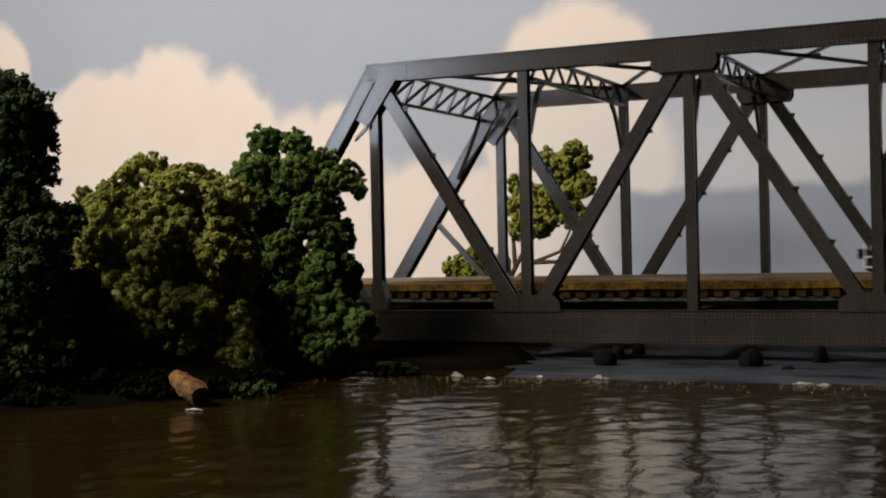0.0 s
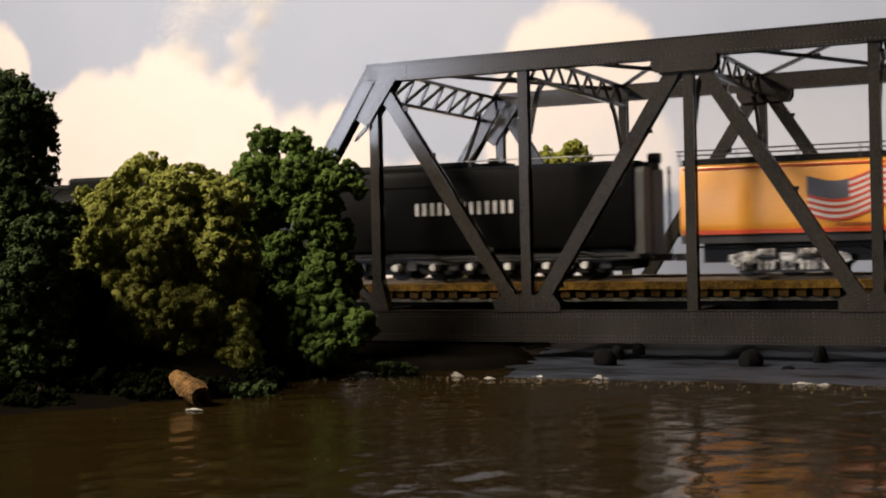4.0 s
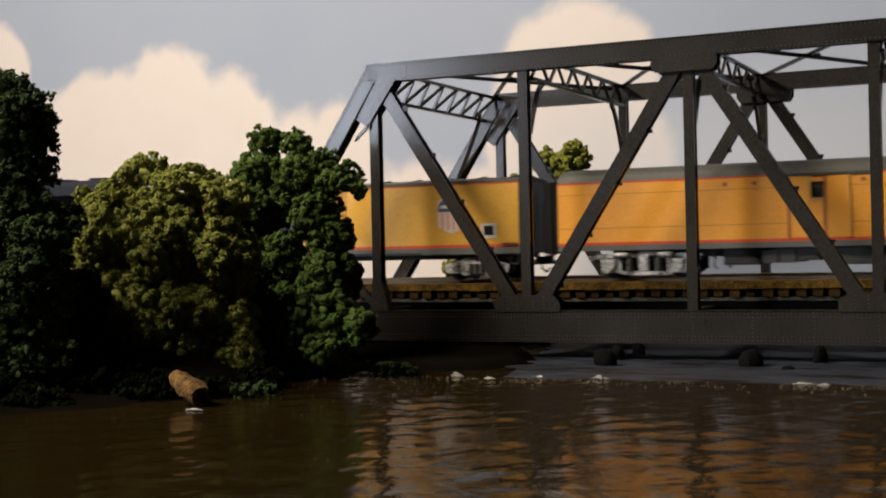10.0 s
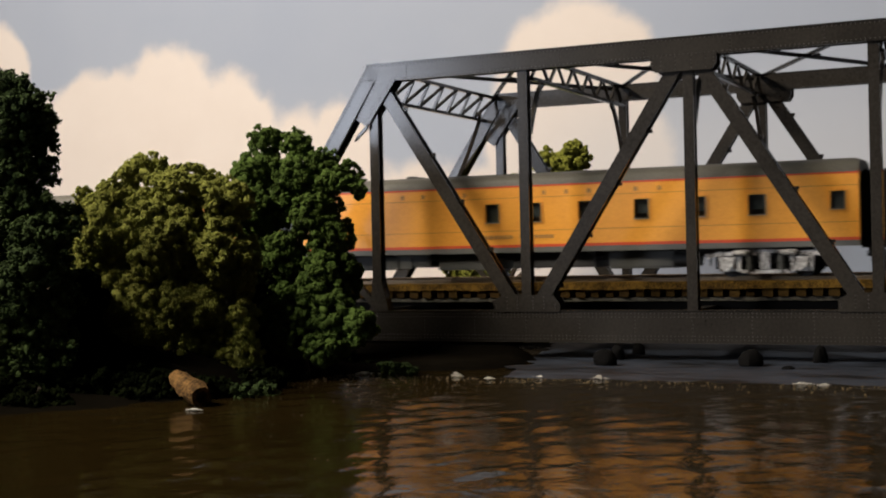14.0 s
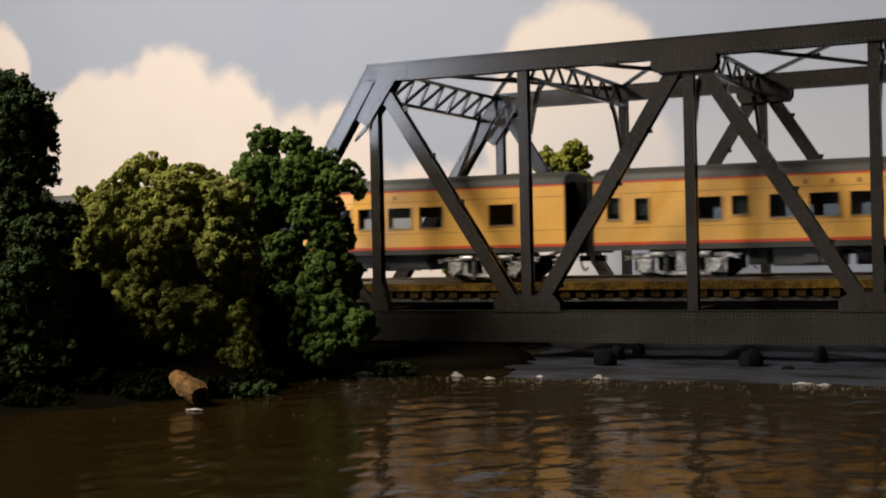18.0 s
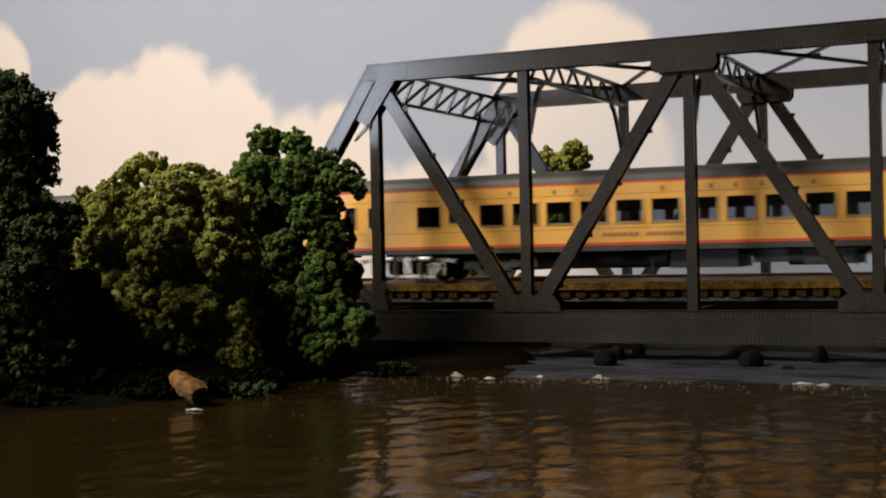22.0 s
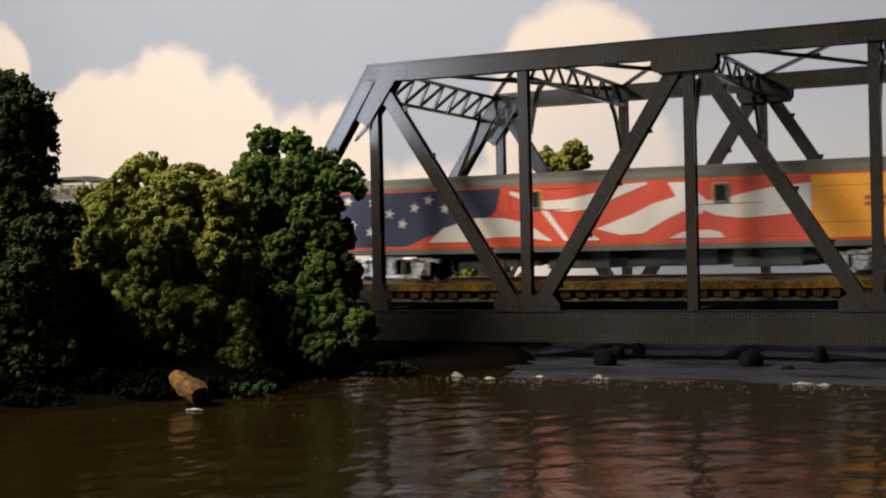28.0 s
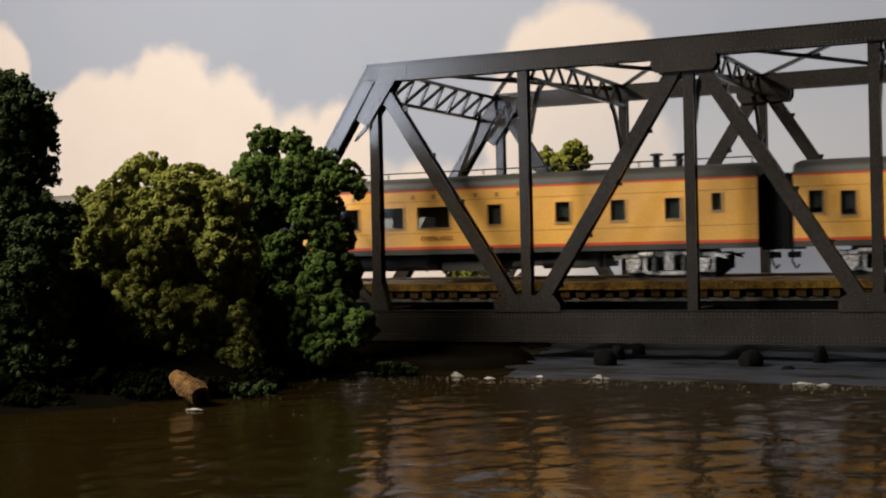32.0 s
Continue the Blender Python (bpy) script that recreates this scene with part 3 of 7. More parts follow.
    # gusset plates, proud of the members
    for k in range(1, NODES):
        x = node_x(k)
        for yy in ((y - s * 0.45, y), (y + s * 6.4, y + s * 6.85)):
            g = Geo()
            if k in (1, NODES - 1):
                m = 1 if k == 1 else -1
                pts = [(x - m * 7.5, 95.5), (x - m * 2.3, 92.0), (x - m * 0.4, 95.2), (x + m * 11.6, 111.6), (x + m * 11.0, 112.6), (x + m * 3.0, 112.6), (x - m * 2.3, 104.4)]
                g.slab(pts if m > 0 else pts[::-1], *yy)
            elif k % 2:
                c = x - 1.3 if near else x + 1.5
                g.slab([(c - 13, TOP - 7.2), (c - 13, TOP - 11), (c - 11.3, TOP - 13.6), (c + 11.3, TOP - 13.6), (c + 13, TOP - 11.2), (c + 13, TOP - 7.2)], *yy)
            else:
                g.slab([(x - 14.2, LOW - 0.5), (x - 14.2, LOW + 4.2), (x - 9.5, LOW + 6.8), (x + 12.5, LOW + 6.0), (x + 15.0, LOW + 2.6), (x + 15.2, LOW - 0.5)], *yy)
            part("gusset_plate", g, STEEL, bridge)
        if k in (1, NODES - 1):
            g = Geo().slab([(x - 3.5, LOW), (x - 2.2, LOW + 13), (x + 2.2, LOW + 13), (x + 5.5, LOW)], y + s * 0.8, y + s * 5.6)
            part("foot_plate", g, STEEL, bridge)
    if near:
        part("loose_rod", Geo().loft([[(x, y - 0.6 + b, z + a) for a, b in ((-r, -r), (r, -r), (r, r), (-r, r))] for x, z, r in ((62.8, 86.3, 0.35), (64.5, 88.0, 0.75), (69.4, 92.6, 0.8))]), STEEL, bridge, "short bent rod under the corner plate")
    if near:
        g = Geo()
        for z, st in ((TOP - 1.1, 1.7), (TOP - CHORD_D + 0.9, 1.7)):
            rivet_rows(g, (x1 - 4, 0, z), (x9, 0, z), st, y)
        for k in range(1, NODES):
            for o in (-17, 17):
                if not x1 < node_x(k) + o < x9:
                    continue
                for dz in (0.33, 0.66):
                    rivet_rows(g, (node_x(k) + o, 0, TOP - CHORD_D + 1), (node_x(k) + o, 0, TOP - 1), 1.4, y)
        for z in (1.0, 2.4, LOW - 1.2, LOW - 2.6):
            rivet_rows(g, (xa + 2, 0, z), (xb - 2, 0, z), 1.6, y)
        for k in range(0, NODES * 3):
            rivet_rows(g, (xa + 6 + k * PANEL / 3, 0, 1), (xa + 6 + k * PANEL / 3, 0, LOW - 1), 1.4, y)
        p, q = Vector(L(0)), Vector(U(1))
        d = (q - p).normalized()
        up = Vector((-d.z, 0, d.x))
        for o in (-2.8, 2.8):
            rivet_rows(g, p + up * o + d * 8, q + up * o - d * 2, 1.5, front - 0.12)
        for k in range(1, NODES):
            x = node_x(k)
            if k in (1, NODES - 1):
                for a, b in (((-6.6, 95.8), (3.0, 111.4)), ((-3.0, 94.0), (9.6, 111.4)), ((-4.4, 95.0), (-2.6, 98.0)), ((-1.0, 97.0), (-0.2, 100.4)), ((0.6, 100.0), (4.6, 106.6))):
                    rivet_rows(g, (x + a[0], 0, a[1]), (x + b[0], 0, b[1]), 1.5, y - 0.45)
            elif k % 2:
                for a in (-13, -9.5, -3.4, 3.4, 9.5, 13):
                    rivet_rows(g, (x - 1.3 + a * 0.93, 0, TOP - (12.6 if abs(a) < 12 else 10.6)), (x - 1.3 + a * 0.93, 0, TOP - 7.8), 1.4, y - 0.45)
            else:
                for a in (-13, -8, -3.4, 3.4, 8, 13):
                    rivet_rows(g, (x + a, 0, LOW + 1), (x + a, 0, LOW + (2.4 if abs(a) > 10 else 5.5)), 1.5, y - 0.45)
        tagged(part("rivets", g, RIVET, bridge, "rows of small rivet heads"), kind="stuff")


def lattice(g, a, b, za, zb, n, zigzag=False, lean=0.0):
    """A laced strut across the bridge from a to b (x, y), between two heights; lean: how far its foot stands back."""
    a, b = Vector((a[0], a[1], 0)), Vector((b[0], b[1], 0))
    lo, hi = Vector((-lean, 0, za)), Vector((0, 0, zb))
    for o in (lo, hi):
        g.bar(a + o, b + o, 1.5, 1.9, (1, 0, 0))
        g.bar(a + o + Vector((0.9, 0, 0)), b + o + Vector((0.9, 0, 0)), 0.5, 1.0, (1, 0, 0))
    for k in range(n):
        p, q = a + (b - a) * (k / n), a + (b - a) * ((k + 1) / n)
        if not zigzag:
            g.bar(p + lo, p + hi, 1.25, 1.1, (1, 0, 0))
        o0, o1 = (hi, lo) if zigzag and k % 2 else (lo, hi)
        g.bar(p + o0, q + o1, 1.25, 1.1, (1, 0, 0))


def build_bridge():
    bridge = thing("truss_bridge", "dark grey riveted double-track steel truss bridge over the river", "bridge")
    build_truss(bridge, NEAR_Y, True)
    build_truss(bridge, FAR_Y, False)
    ya, yb = NEAR_Y + 6.5, FAR_Y - 6.5
    for k in range(1, NODES):
        x = node_x(k)
        g = Geo()
        if k in (1, NODES - 1):
            m = 1 if k == 1 else -1
            lattice(g, (x + m * 2.0, ya), (x + m * 2.0, yb), TOP - 13.8, TOP - 2.3, 8, lean=m * 6.0)
            part("portal_brace", g, STEEL, bridge, "laced portal strut")
        else:
            lattice(g, (x + 2.0, ya), (x + 2.0, yb), TOP - 10.8, TOP - 1.2, 12, True)
            part("sway_brace", g, STEEL, bridge, "laced sway strut")
        for y, s in ((ya, 1), (yb, -1)):
            g = Geo()
            drop = (32 if s < 0 else 13) if k in (1, NODES - 1) else 22
            lean = 0.63 if k == 1 else (-0.63 if k == NODES - 1 else 0.0)
            pts = [Vector((x + 1.0 - lean * (1.5 + drop * (1 - t) ** 1.6), y + s * 16 * t, TOP - 11.4 - drop * (1 - t) ** 1.6)) for t in (0, 0.25, 0.5, 0.75, 1.0)]
            for a, b in zip(pts, pts[1:]):
                g.bar(a, b, 1.7, 1.7, (1, 0, 0))
            part("knee_brace", g, STEEL, bridge)
        part("floor_beam", Geo().box(x - 2, x + 2, ya, yb, 1.0, 13.0), STEEL, bridge)
    for k in range(1, NODES - 1):
        xa, xb = node_x(k), node_x(k + 1)
        z = TOP - 1.0
        for y0, y1, dz in ((ya, yb, -0.9), (yb, ya, 0.0)):
            a, b = Vector((xa + 2, y0, z + dz)), Vector((xb - 1, y1, z + dz))
            g = Geo()
            g.bar(a, b, 2.3, 0.6, (0, 0, 1))
            g.bar(a - Vector((0, 0, 0.7)), b - Vector((0, 0, 0.7)), 0.6, 1.1, (0, 0, 1))
            part("lateral_brace", g, STEEL, bridge)
        part("brace_plate", Geo().box(xa + PANEL / 2 - 4, xa + PANEL / 2 + 5, 66, 74, z - 0.55, z - 0.3), STEEL, bridge, "plate where two braces cross")
    for c in (TRACK_Y, TRACK2_Y):
        for o in (-9, 9):
            part("stringer", Geo().box(node_x(0) - 6, node_x(NODES) + 6, c + o - 1.3, c + o + 1.3, 9.0, 16.8), STRINGER, bridge)
    # abutment under the near end
    g = Geo()
    g.box(-60, 14, 2, 138, WATER - 4, -0.6)
    solo("abutment", g, material("abutment_stone", (0.07, 0.062, 0.052), 0.9, 0, 0.4, 200, 0.5), "dark stone bridge abutment", "abutment", "structure")


PITCH = 6.6


def build_track(cy, label):
    """Ties, guard timbers and rails; the ties share two meshes."""
    tr = thing("railway_track", label, "railway track", "tracks on the bridge")
    x0, x1 = -3500, 4400
    g = Geo()
    for o in (-8.25, 8.25):
        for w, za, zb in ((0.9, RAIL - 0.7, RAIL), (0.35, RAIL - 2.9, RAIL - 0.7), (1.9, RAIL - 3.5, RAIL - 2.9)):
            g = Geo().box(x0, x1, cy + o - w / 2, cy + o + w / 2, za, zb) if w == 0.9 else g.box(x0, x1, cy + o - w / 2, cy + o + w / 2, za, zb)
        part("rail", g, RAILM, tr, "brown weathered steel rail")
    for o in (-14.6, 14.6):
        g = Geo()
        xs = list(range(-10, 707, 9))
        g.loft([[(x, cy + o + (-1.6 if a else 1.6) + 0.25 * noise.noise(Vector((x / 11, a, cy))), z + 0.3 * noise.noise(Vector((x / 14, z, o)))) for a, z in ((1, 19.9), (1, 23.0), (0, 23.2), (0, 19.9))] for x in xs])
        part("guard_timber", g, PLANK, tr, "tan wooden guard timber")
    for o in (-13.0, 13.0):
        g = Geo()
        g.loft([[(x, cy + o + b, z + 0.35 * noise.noise(Vector((x / 7, z, o)))) for b, z in ((-1.4, 14.9), (-1.4, 16.3), (1.4, 16.3), (1.4, 14.9))] for x in xs])
        part("tie_bearer", g, LEDGE, tr, "grey weathered ledge under the ties")
    meshes = []
    for k in range(4):
        a, b = 1.8 + 0.12 * k, 15.0 + 0.15 * k
        g = Geo()
        c = 0.35
        g.loft([[(-a + c, y, -1.9), (a - c, y, -1.9 - 0.1 * k), (a, y, -1.5), (a, y, 1.6), (a - c, y, 2.0), (-a + c, y, 2.0), (-a, y, 1.6), (-a, y, -1.5)] for y in (-b, b)])
        meshes.append(g.mesh("tie", TIE))
    n = 0
    x = x0 + 4
    while x < x1 - 4:
        if -300 < x < 480:
            part("tie", meshes[random.randrange(4)], TIE, tr, at=(x + random.uniform(-0.35, 0.35), cy + random.uniform(-0.2, 0.2), 18.75 + random.uniform(-0.25, 0.05)))
        x += PITCH
        n += 1
    for a, b in ((-3500, -300), (480, 4400)):
        g = Geo()
        x = a
        while x < b:
            g.box(x - 1.7, x + 1.7, cy - 15.6, cy + 15.6, 16.9, 20.8)
            x += PITCH
        tagged(part("far_ties", g, TIE, tr, "wooden ties beyond the bridge"), kind="stuff")
    return tr


build_bridge()
build_track(TRACK_Y, "brown wooden ties with weathered rails on the bridge deck")
build_track(TRACK2_Y, "second brown track behind, on the same deck")
# low fill that carries both tracks off the two ends
for xa, xb in ((-3520, -6), (702, 4420)):
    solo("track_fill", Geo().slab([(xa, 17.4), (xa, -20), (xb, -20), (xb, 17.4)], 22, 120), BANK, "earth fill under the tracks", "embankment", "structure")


# ---- trees and bushes ----
def ico_base():
    t = (1 + 5 ** 0.5) / 2
    v = np.array([(-1, t, 0), (1, t, 0), (-1, -t, 0), (1, -t, 0), (0, -1, t), (0, 1, t), (0, -1, -t), (0, 1, -t), (t, 0, -1), (t, 0, 1), (-t, 0, -1), (-t, 0, 1)], float)
    f = np.array([(0, 11, 5), (0, 5, 1), (0, 1, 7), (0, 7, 10), (0, 10, 11), (1, 5, 9), (5, 11, 4), (11, 10, 2), (10, 7, 6), (7, 1, 8),
                  (3, 9, 4), (3, 4, 2), (3, 2, 6), (3, 6, 8), (3, 8, 9), (4, 9, 5), (2, 4, 11), (6, 2, 10), (8, 6, 7), (9, 8, 1)])
    return v / np.linalg.norm(v[0]), f


def ball(c, r, n=5, m=8):
    rings = []
    for i in range(1, n):
        a = math.pi * i / n
        rings.append([(c[0] + r[0] * math.sin(a) * math.cos(2 * math.pi * k / m), c[1] + r[1] * math.sin(a) * math.sin(2 * math.pi * k / m), c[2] - r[2] * math.cos(a)) for k in range(m)])
    return rings


def crown_mesh(lumps, count, size, mat, seed):
    """A crown of torn foam: knobs over uneven lumps (x, y, z, rx, ry, rz), small bits over the knobs, stray sprigs."""
    rng = np.random.default_rng(seed)
    bv, bf = ico_base()
    count *= 2
    L = np.array(lumps, float)

    def dirs(n):
        d = rng.normal(size=(n, 3))
        return d / np.linalg.norm(d, axis=1)[:, None]

    # every lump breaks up into lobes with crevices between them
    lobes = []
    for k in range(len(L)):
        n = 13
        d = dirs(n)
        f = rng.uniform(0.36, 0.54, n)[:, None]
        lobes.append(np.concatenate([L[k, :3] + d * L[k, 3:6] * (1.14 - f), L[k, 3:6] * f * rng.uniform(0.85, 1.15, (n, 3))], 1))
    hearts, L = L, np.concatenate(lobes + [L * (1, 1, 1, 0.86, 0.86, 0.86)])
    area = L[:, 3] * L[:, 5] + L[:, 3] * L[:, 4] + L[:, 4] * L[:, 5]
    nk = max(40, int(area.sum() / 3.6))
    wk = rng.choice(len(L), nk, p=area / area.sum())
    dk = dirs(nk)
    kc = L[wk, :3] + dk * L[wk, 3:6] * rng.uniform(0.74, 0.98, nk)[:, None]
    keep = np.ones(nk, bool)
    for k in range(len(L)):
        keep &= (np.linalg.norm((kc - L[k, :3]) / L[k, 3:6], axis=1) > 0.6) | (wk == k)
    kc, dk, wk = kc[keep], dk[keep], wk[keep]
    kr = rng.uniform(0.9, 2.2, len(kc)) * np.minimum(1.0, 0.4 + L[wk, 3:6].min(1) / 9.0)
    wb = rng.choice(len(kc), count, p=kr ** 2 / (kr ** 2).sum())
    db = dirs(count) + dk[wb] * 0.7
    db /= np.linalg.norm(db, axis=1)[:, None]
    cen = kc[wb] + db * kr[wb, None] * rng.uniform(0.84, 1.06, count)[:, None]
    rad = size * rng.uniform(0.5, 1.0, count)
    # dark solid heart of every lump and knob, torn bits over them
    bits, rad = cen, rad
    ov = np.array([(1, 1, 1), (1, -1, -1), (-1, 1, -1), (-1, -1, 1)], float) / 1.45
    of = np.array([(0, 1, 2), (0, 3, 1), (0, 2, 3), (1, 3, 2)])
    cen = np.concatenate([hearts[:, :3], L[:, :3], kc])
    sq = np.concatenate([np.ones((len(hearts), 1, 3)) * (hearts[:, None, 3:6] * 0.42), np.ones((len(L), 1, 3)) * (L[:, None, 3:6] * 0.5), rng.uniform(0.5, 1.0, (len(kc), 1, 3)) * kr[:, None, None]])
    n = len(cen)
    V = cen[:, None, :] + bv[None] * rng.uniform(0.75, 1.15, (n, 12, 1)) * sq
    F = bf[None] + (np.arange(n) * 12)[:, None, None]
    # every bit turned its own way
    q = rng.normal(size=(count, 3, 3))
    q = np.linalg.qr(q)[0]
    B = ov[None] * rng.uniform(0.5, 1.5, (count, 4, 1)) * rad[:, None, None]
    B = bits[:, None, :] + np.einsum("nij,nkj->nki", q, B)
    G = of[None] + (np.arange(count) * 4)[:, None, None] + n * 12
    V, F = np.concatenate([V.reshape(-1, 3), B.reshape(-1, 3)]), np.concatenate([F.reshape(-1, 3), G.reshape(-1, 3)])
    me = bpy.data.meshes.new("crown")
    V = V.reshape(-1, 3) * MM
    F = F.reshape(-1, 3)
    me.vertices.add(len(V))
    me.vertices.foreach_set("co", V.ravel())
    me.loops.add(F.size)
    me.loops.foreach_set("vertex_index", F.ravel())
    me.polygons.add(len(F))
    me.polygons.foreach_set("loop_start", np.arange(0, F.size, 3))
    me.materials.append(mat)
    me.update(calc_edges=True)
    me.shade_smooth()
    me.validate()
    return me


def limb(g, pts, r0, r1, n=7):
    k = len(pts) - 1
    for i in range(k):
        a, b = r0 + (r1 - r0) * i / k, r0 + (r1 - r0) * (i + 1) / k
        g.tube(pts[i], pts[i + 1], a, n, b)


def tree(name, label, category, base, height, lumps, count, size, mat, seed, trunk_r=2.5, limbs=()):
    """base: foot of the trunk in mm; lumps and limbs in mm from the bridge's corner."""
    t = thing(name, label, category, at=base)
    bx, by, bz = base
    g = Geo()
    limb(g, [(0, 0, -5), (0.6, 0.3, height * 0.3), (-0.5, 0, height * 0.65), (0.3, 0.2, height)], trunk_r, trunk_r * 0.4, 8)
    for l in limbs:
        limb(g, [(x - bx, y - by, z - bz) for x, y, z in l], trunk_r * 0.6, trunk_r * 0.22)
    part("trunk", g, BARK, t, "brown trunk and limbs", smooth=True)
    part("crown", crown_mesh([(a - bx, b - by, c - bz, *r) for a, b, c, *r in lumps], count, size, mat, seed), mat, t)
    return t


def build_trees():
    # lumps beyond y = -175 lie out of view, added to shade the bank
    tree("tree", "tall dark green foam-foliage tree on the near bank", "tree", (20, -170, -2), 96,
         [(7, -170, 99, 14, 13.2, 11.5), (28, -170, 90, 12, 12, 9.5), (19, -170, 81, 21.5, 16.5, 14.9), (30, -170, 82, 12, 12, 10), (30, -170, 70, 11.6, 12.4, 10.5), (34, -170, 50, 16, 14.9, 10.5), (9, -170, 56, 23.2, 16.5, 21.5),
          (36, -172, 30, 14.9, 14.9, 14.9), (9, -170, 27, 24.8, 18.2, 19.9), (31, -174, 8, 19.9, 14.9, 13.2), (1, -174, 7, 24.8, 16.5, 16.5), (-26, -176, 80, 22, 20, 24), (-30, -180, 42, 26, 22, 26), (-28, -180, 10, 26, 22, 20), (-4, -200, 6, 22, 18, 16), (-24, -212, 74, 24, 24, 24), (-14, -236, 46, 24, 24, 24), (-34, -230, 24, 30, 28, 26), (2, -236, 14, 20, 20, 18), (24, -152, 40, 10, 9, 11), (14, -152, 44, 10, 9, 10)], 42000, 0.75, DEEP, 11, 4)
    tree("bush", "olive-green foam-foliage bush hanging over the water", "bush", (32, -108, -2), 62,
         [(2, -110, 49, 6.5, 8, 8), (3, -110, 37, 7, 9, 9), (5, -112, 24, 8, 9, 9), (34, -110, 68, 9.5, 11, 8), (54, -110, 64, 12, 12, 8), (68, -108, 57.5, 9.6, 10.4, 9.4), (15, -110, 63.5, 3.0, 4, 4.0), (5, -110, 62, 2.6, 4, 3.2), (9, -110, 54, 8, 10.4, 7.4), (26, -112, 58, 12, 12, 8), (45, -114, 55, 13, 12, 8), (24, -112, 46, 15.6, 13.8, 13.0), (50, -113, 42, 17.3, 15.6, 14.7),
          (70, -110, 36, 10.4, 12.1, 13.8), (9, -110, 33, 8.6, 10.4, 10.4), (29, -115, 24, 17.3, 13.8, 13.0), (55, -115, 20, 17.3, 13.8, 13.8), (15, -112, 13, 8.6, 10.4, 7.8), (74, -112, 13, 8.6, 8.6, 8.6), (60, -118, 5, 11, 10.4, 8), (78, -116, 2, 8.5, 8.6, 7), (38, -118, 9, 12, 10, 8), (50, -122, -1, 10, 9, 6), (40, -102, 36, 10, 8, 12), (31, -102, 35, 10, 8, 11), (66, -102, 30, 9, 8, 11)], 68000, 0.6, OLIVE, 23, 3)
    tree("tree", "bright green foam-foliage tree at the bridge end", "tree", (60, -45, -6), 74,
         [(46, -45, 84.5, 7, 8, 6.2), (60, -45, 82, 5.5, 7, 6.2), (42, -45, 71, 10.5, 11.5, 10.5), (63, -45, 71, 12.4, 11.5, 8.6), (80, -45, 68, 9, 9.6, 6.5), (89.5, -47, 63, 3.3, 3.8, 3.6), (72, -45, 76, 6, 8, 4), (52.5, -46, 68, 7.5, 8, 8), (53, -46, 60, 8, 8, 8), (44, -47, 55, 12.4, 12.4, 13.4), (66, -45, 55, 12.4, 12.4, 12.4),
          (74, -43, 42, 9.6, 10.5, 13.4), (49, -45, 36, 15.3, 13.4, 12.4), (73, -45, 27, 13.4, 12.4, 12.4), (78, -55, 12, 11.5, 11.5, 10.6), (59, -49, 9, 14.3, 13.4, 10.5), (55, -47, 19, 9.6, 11.5, 8.6)], 56000, 0.58, GREEN, 37, 3)
    # filler shrubs over the bank, with the shade held in their colour
    for k, (x, y) in enumerate(((91.8, -152.4), (76.7, -161.8), (91.8, -124.2), (88, -101.7), (72, -88), (57.9, -190), (92, -60), (70, -96), (80.5, -101.7))):
        r = random.Random(k)
        tree("shrub", "low filler shrub along the waterline, shade put into its green", "shrub", (x - 4, y, WATER), 6,
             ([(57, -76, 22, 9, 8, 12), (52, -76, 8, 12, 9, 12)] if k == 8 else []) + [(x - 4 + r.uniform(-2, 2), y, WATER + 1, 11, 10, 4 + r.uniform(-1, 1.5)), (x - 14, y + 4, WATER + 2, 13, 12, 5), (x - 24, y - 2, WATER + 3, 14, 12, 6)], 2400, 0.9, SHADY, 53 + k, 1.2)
    tree("bush", "low green foam-foliage bush at the foot of the bridge-end tree", "bush", (88, -88, WATER), 12,
         [(79, -90, 17, 7.5, 7, 6.5), (90, -91, 15.5, 9, 8, 7.5), (101, -90, 15, 9, 8, 7.5), (110, -88, 11, 6.5, 7, 7), (86, -93, 7, 9, 8, 7), (99, -92, 4.5, 10, 8, 6.5)], 22000, 0.58, GREEN, 97, 1.4)
    # filler for a gap between the trees, also coloured as if shaded
    tree("shrub", "filler shrub between the bank trees, shade put into its green", "shrub", (22, -135, -6), 20,
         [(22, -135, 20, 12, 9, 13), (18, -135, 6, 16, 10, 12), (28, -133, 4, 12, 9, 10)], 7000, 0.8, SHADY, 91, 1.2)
    for k, (x, y) in enumerate(((101.2, -150.6), (106, -143), (107.5, -62), (116.5, -66))):
        tree("shrub", "tiny green sprig growing at the waterline", "shrub", (x, y, WATER - 1), 4,
             [(x, y, WATER + 1.6, 3.4, 3, 2.4), (x + 3, y, WATER + 0.8, 2.4, 2.4, 1.8)], 220, 0.7, DEEP, 70 + k, 0.5)
    tree("tree", "yellow-green tree with bare forked limbs behind the bridge", "tree", (50, 205, 2), 30,
         [(92, 205, 90, 7.5, 8, 9.5), (74, 205, 88, 8, 9, 6.5), (84, 205, 84, 9, 9, 8), (96, 205, 72, 8, 8, 8), (82, 205, 68, 11, 10, 10), (64, 205, 66, 11, 9, 10), (54, 205, 76, 3, 4, 6), (56, 205, 50, 5, 7, 8), (70, 205, 54, 12, 9, 9), (90, 205, 57, 9, 8, 7), (53, 205, 62, 4, 6, 6)],
         20000, 0.8, FAR_GREEN, 41, 2.6,
         [[(50, 205, 20), (58, 205, 34), (70, 205, 50), (76, 205, 66)], [(52, 205, 18), (66, 204, 30), (82, 205, 36), (90, 205, 52)], [(66, 204, 30), (80, 204, 30), (96, 205, 38)], [(54, 205, 28), (53, 205, 44), (58, 205, 60)], [(76, 205, 66), (84, 205, 90)]])
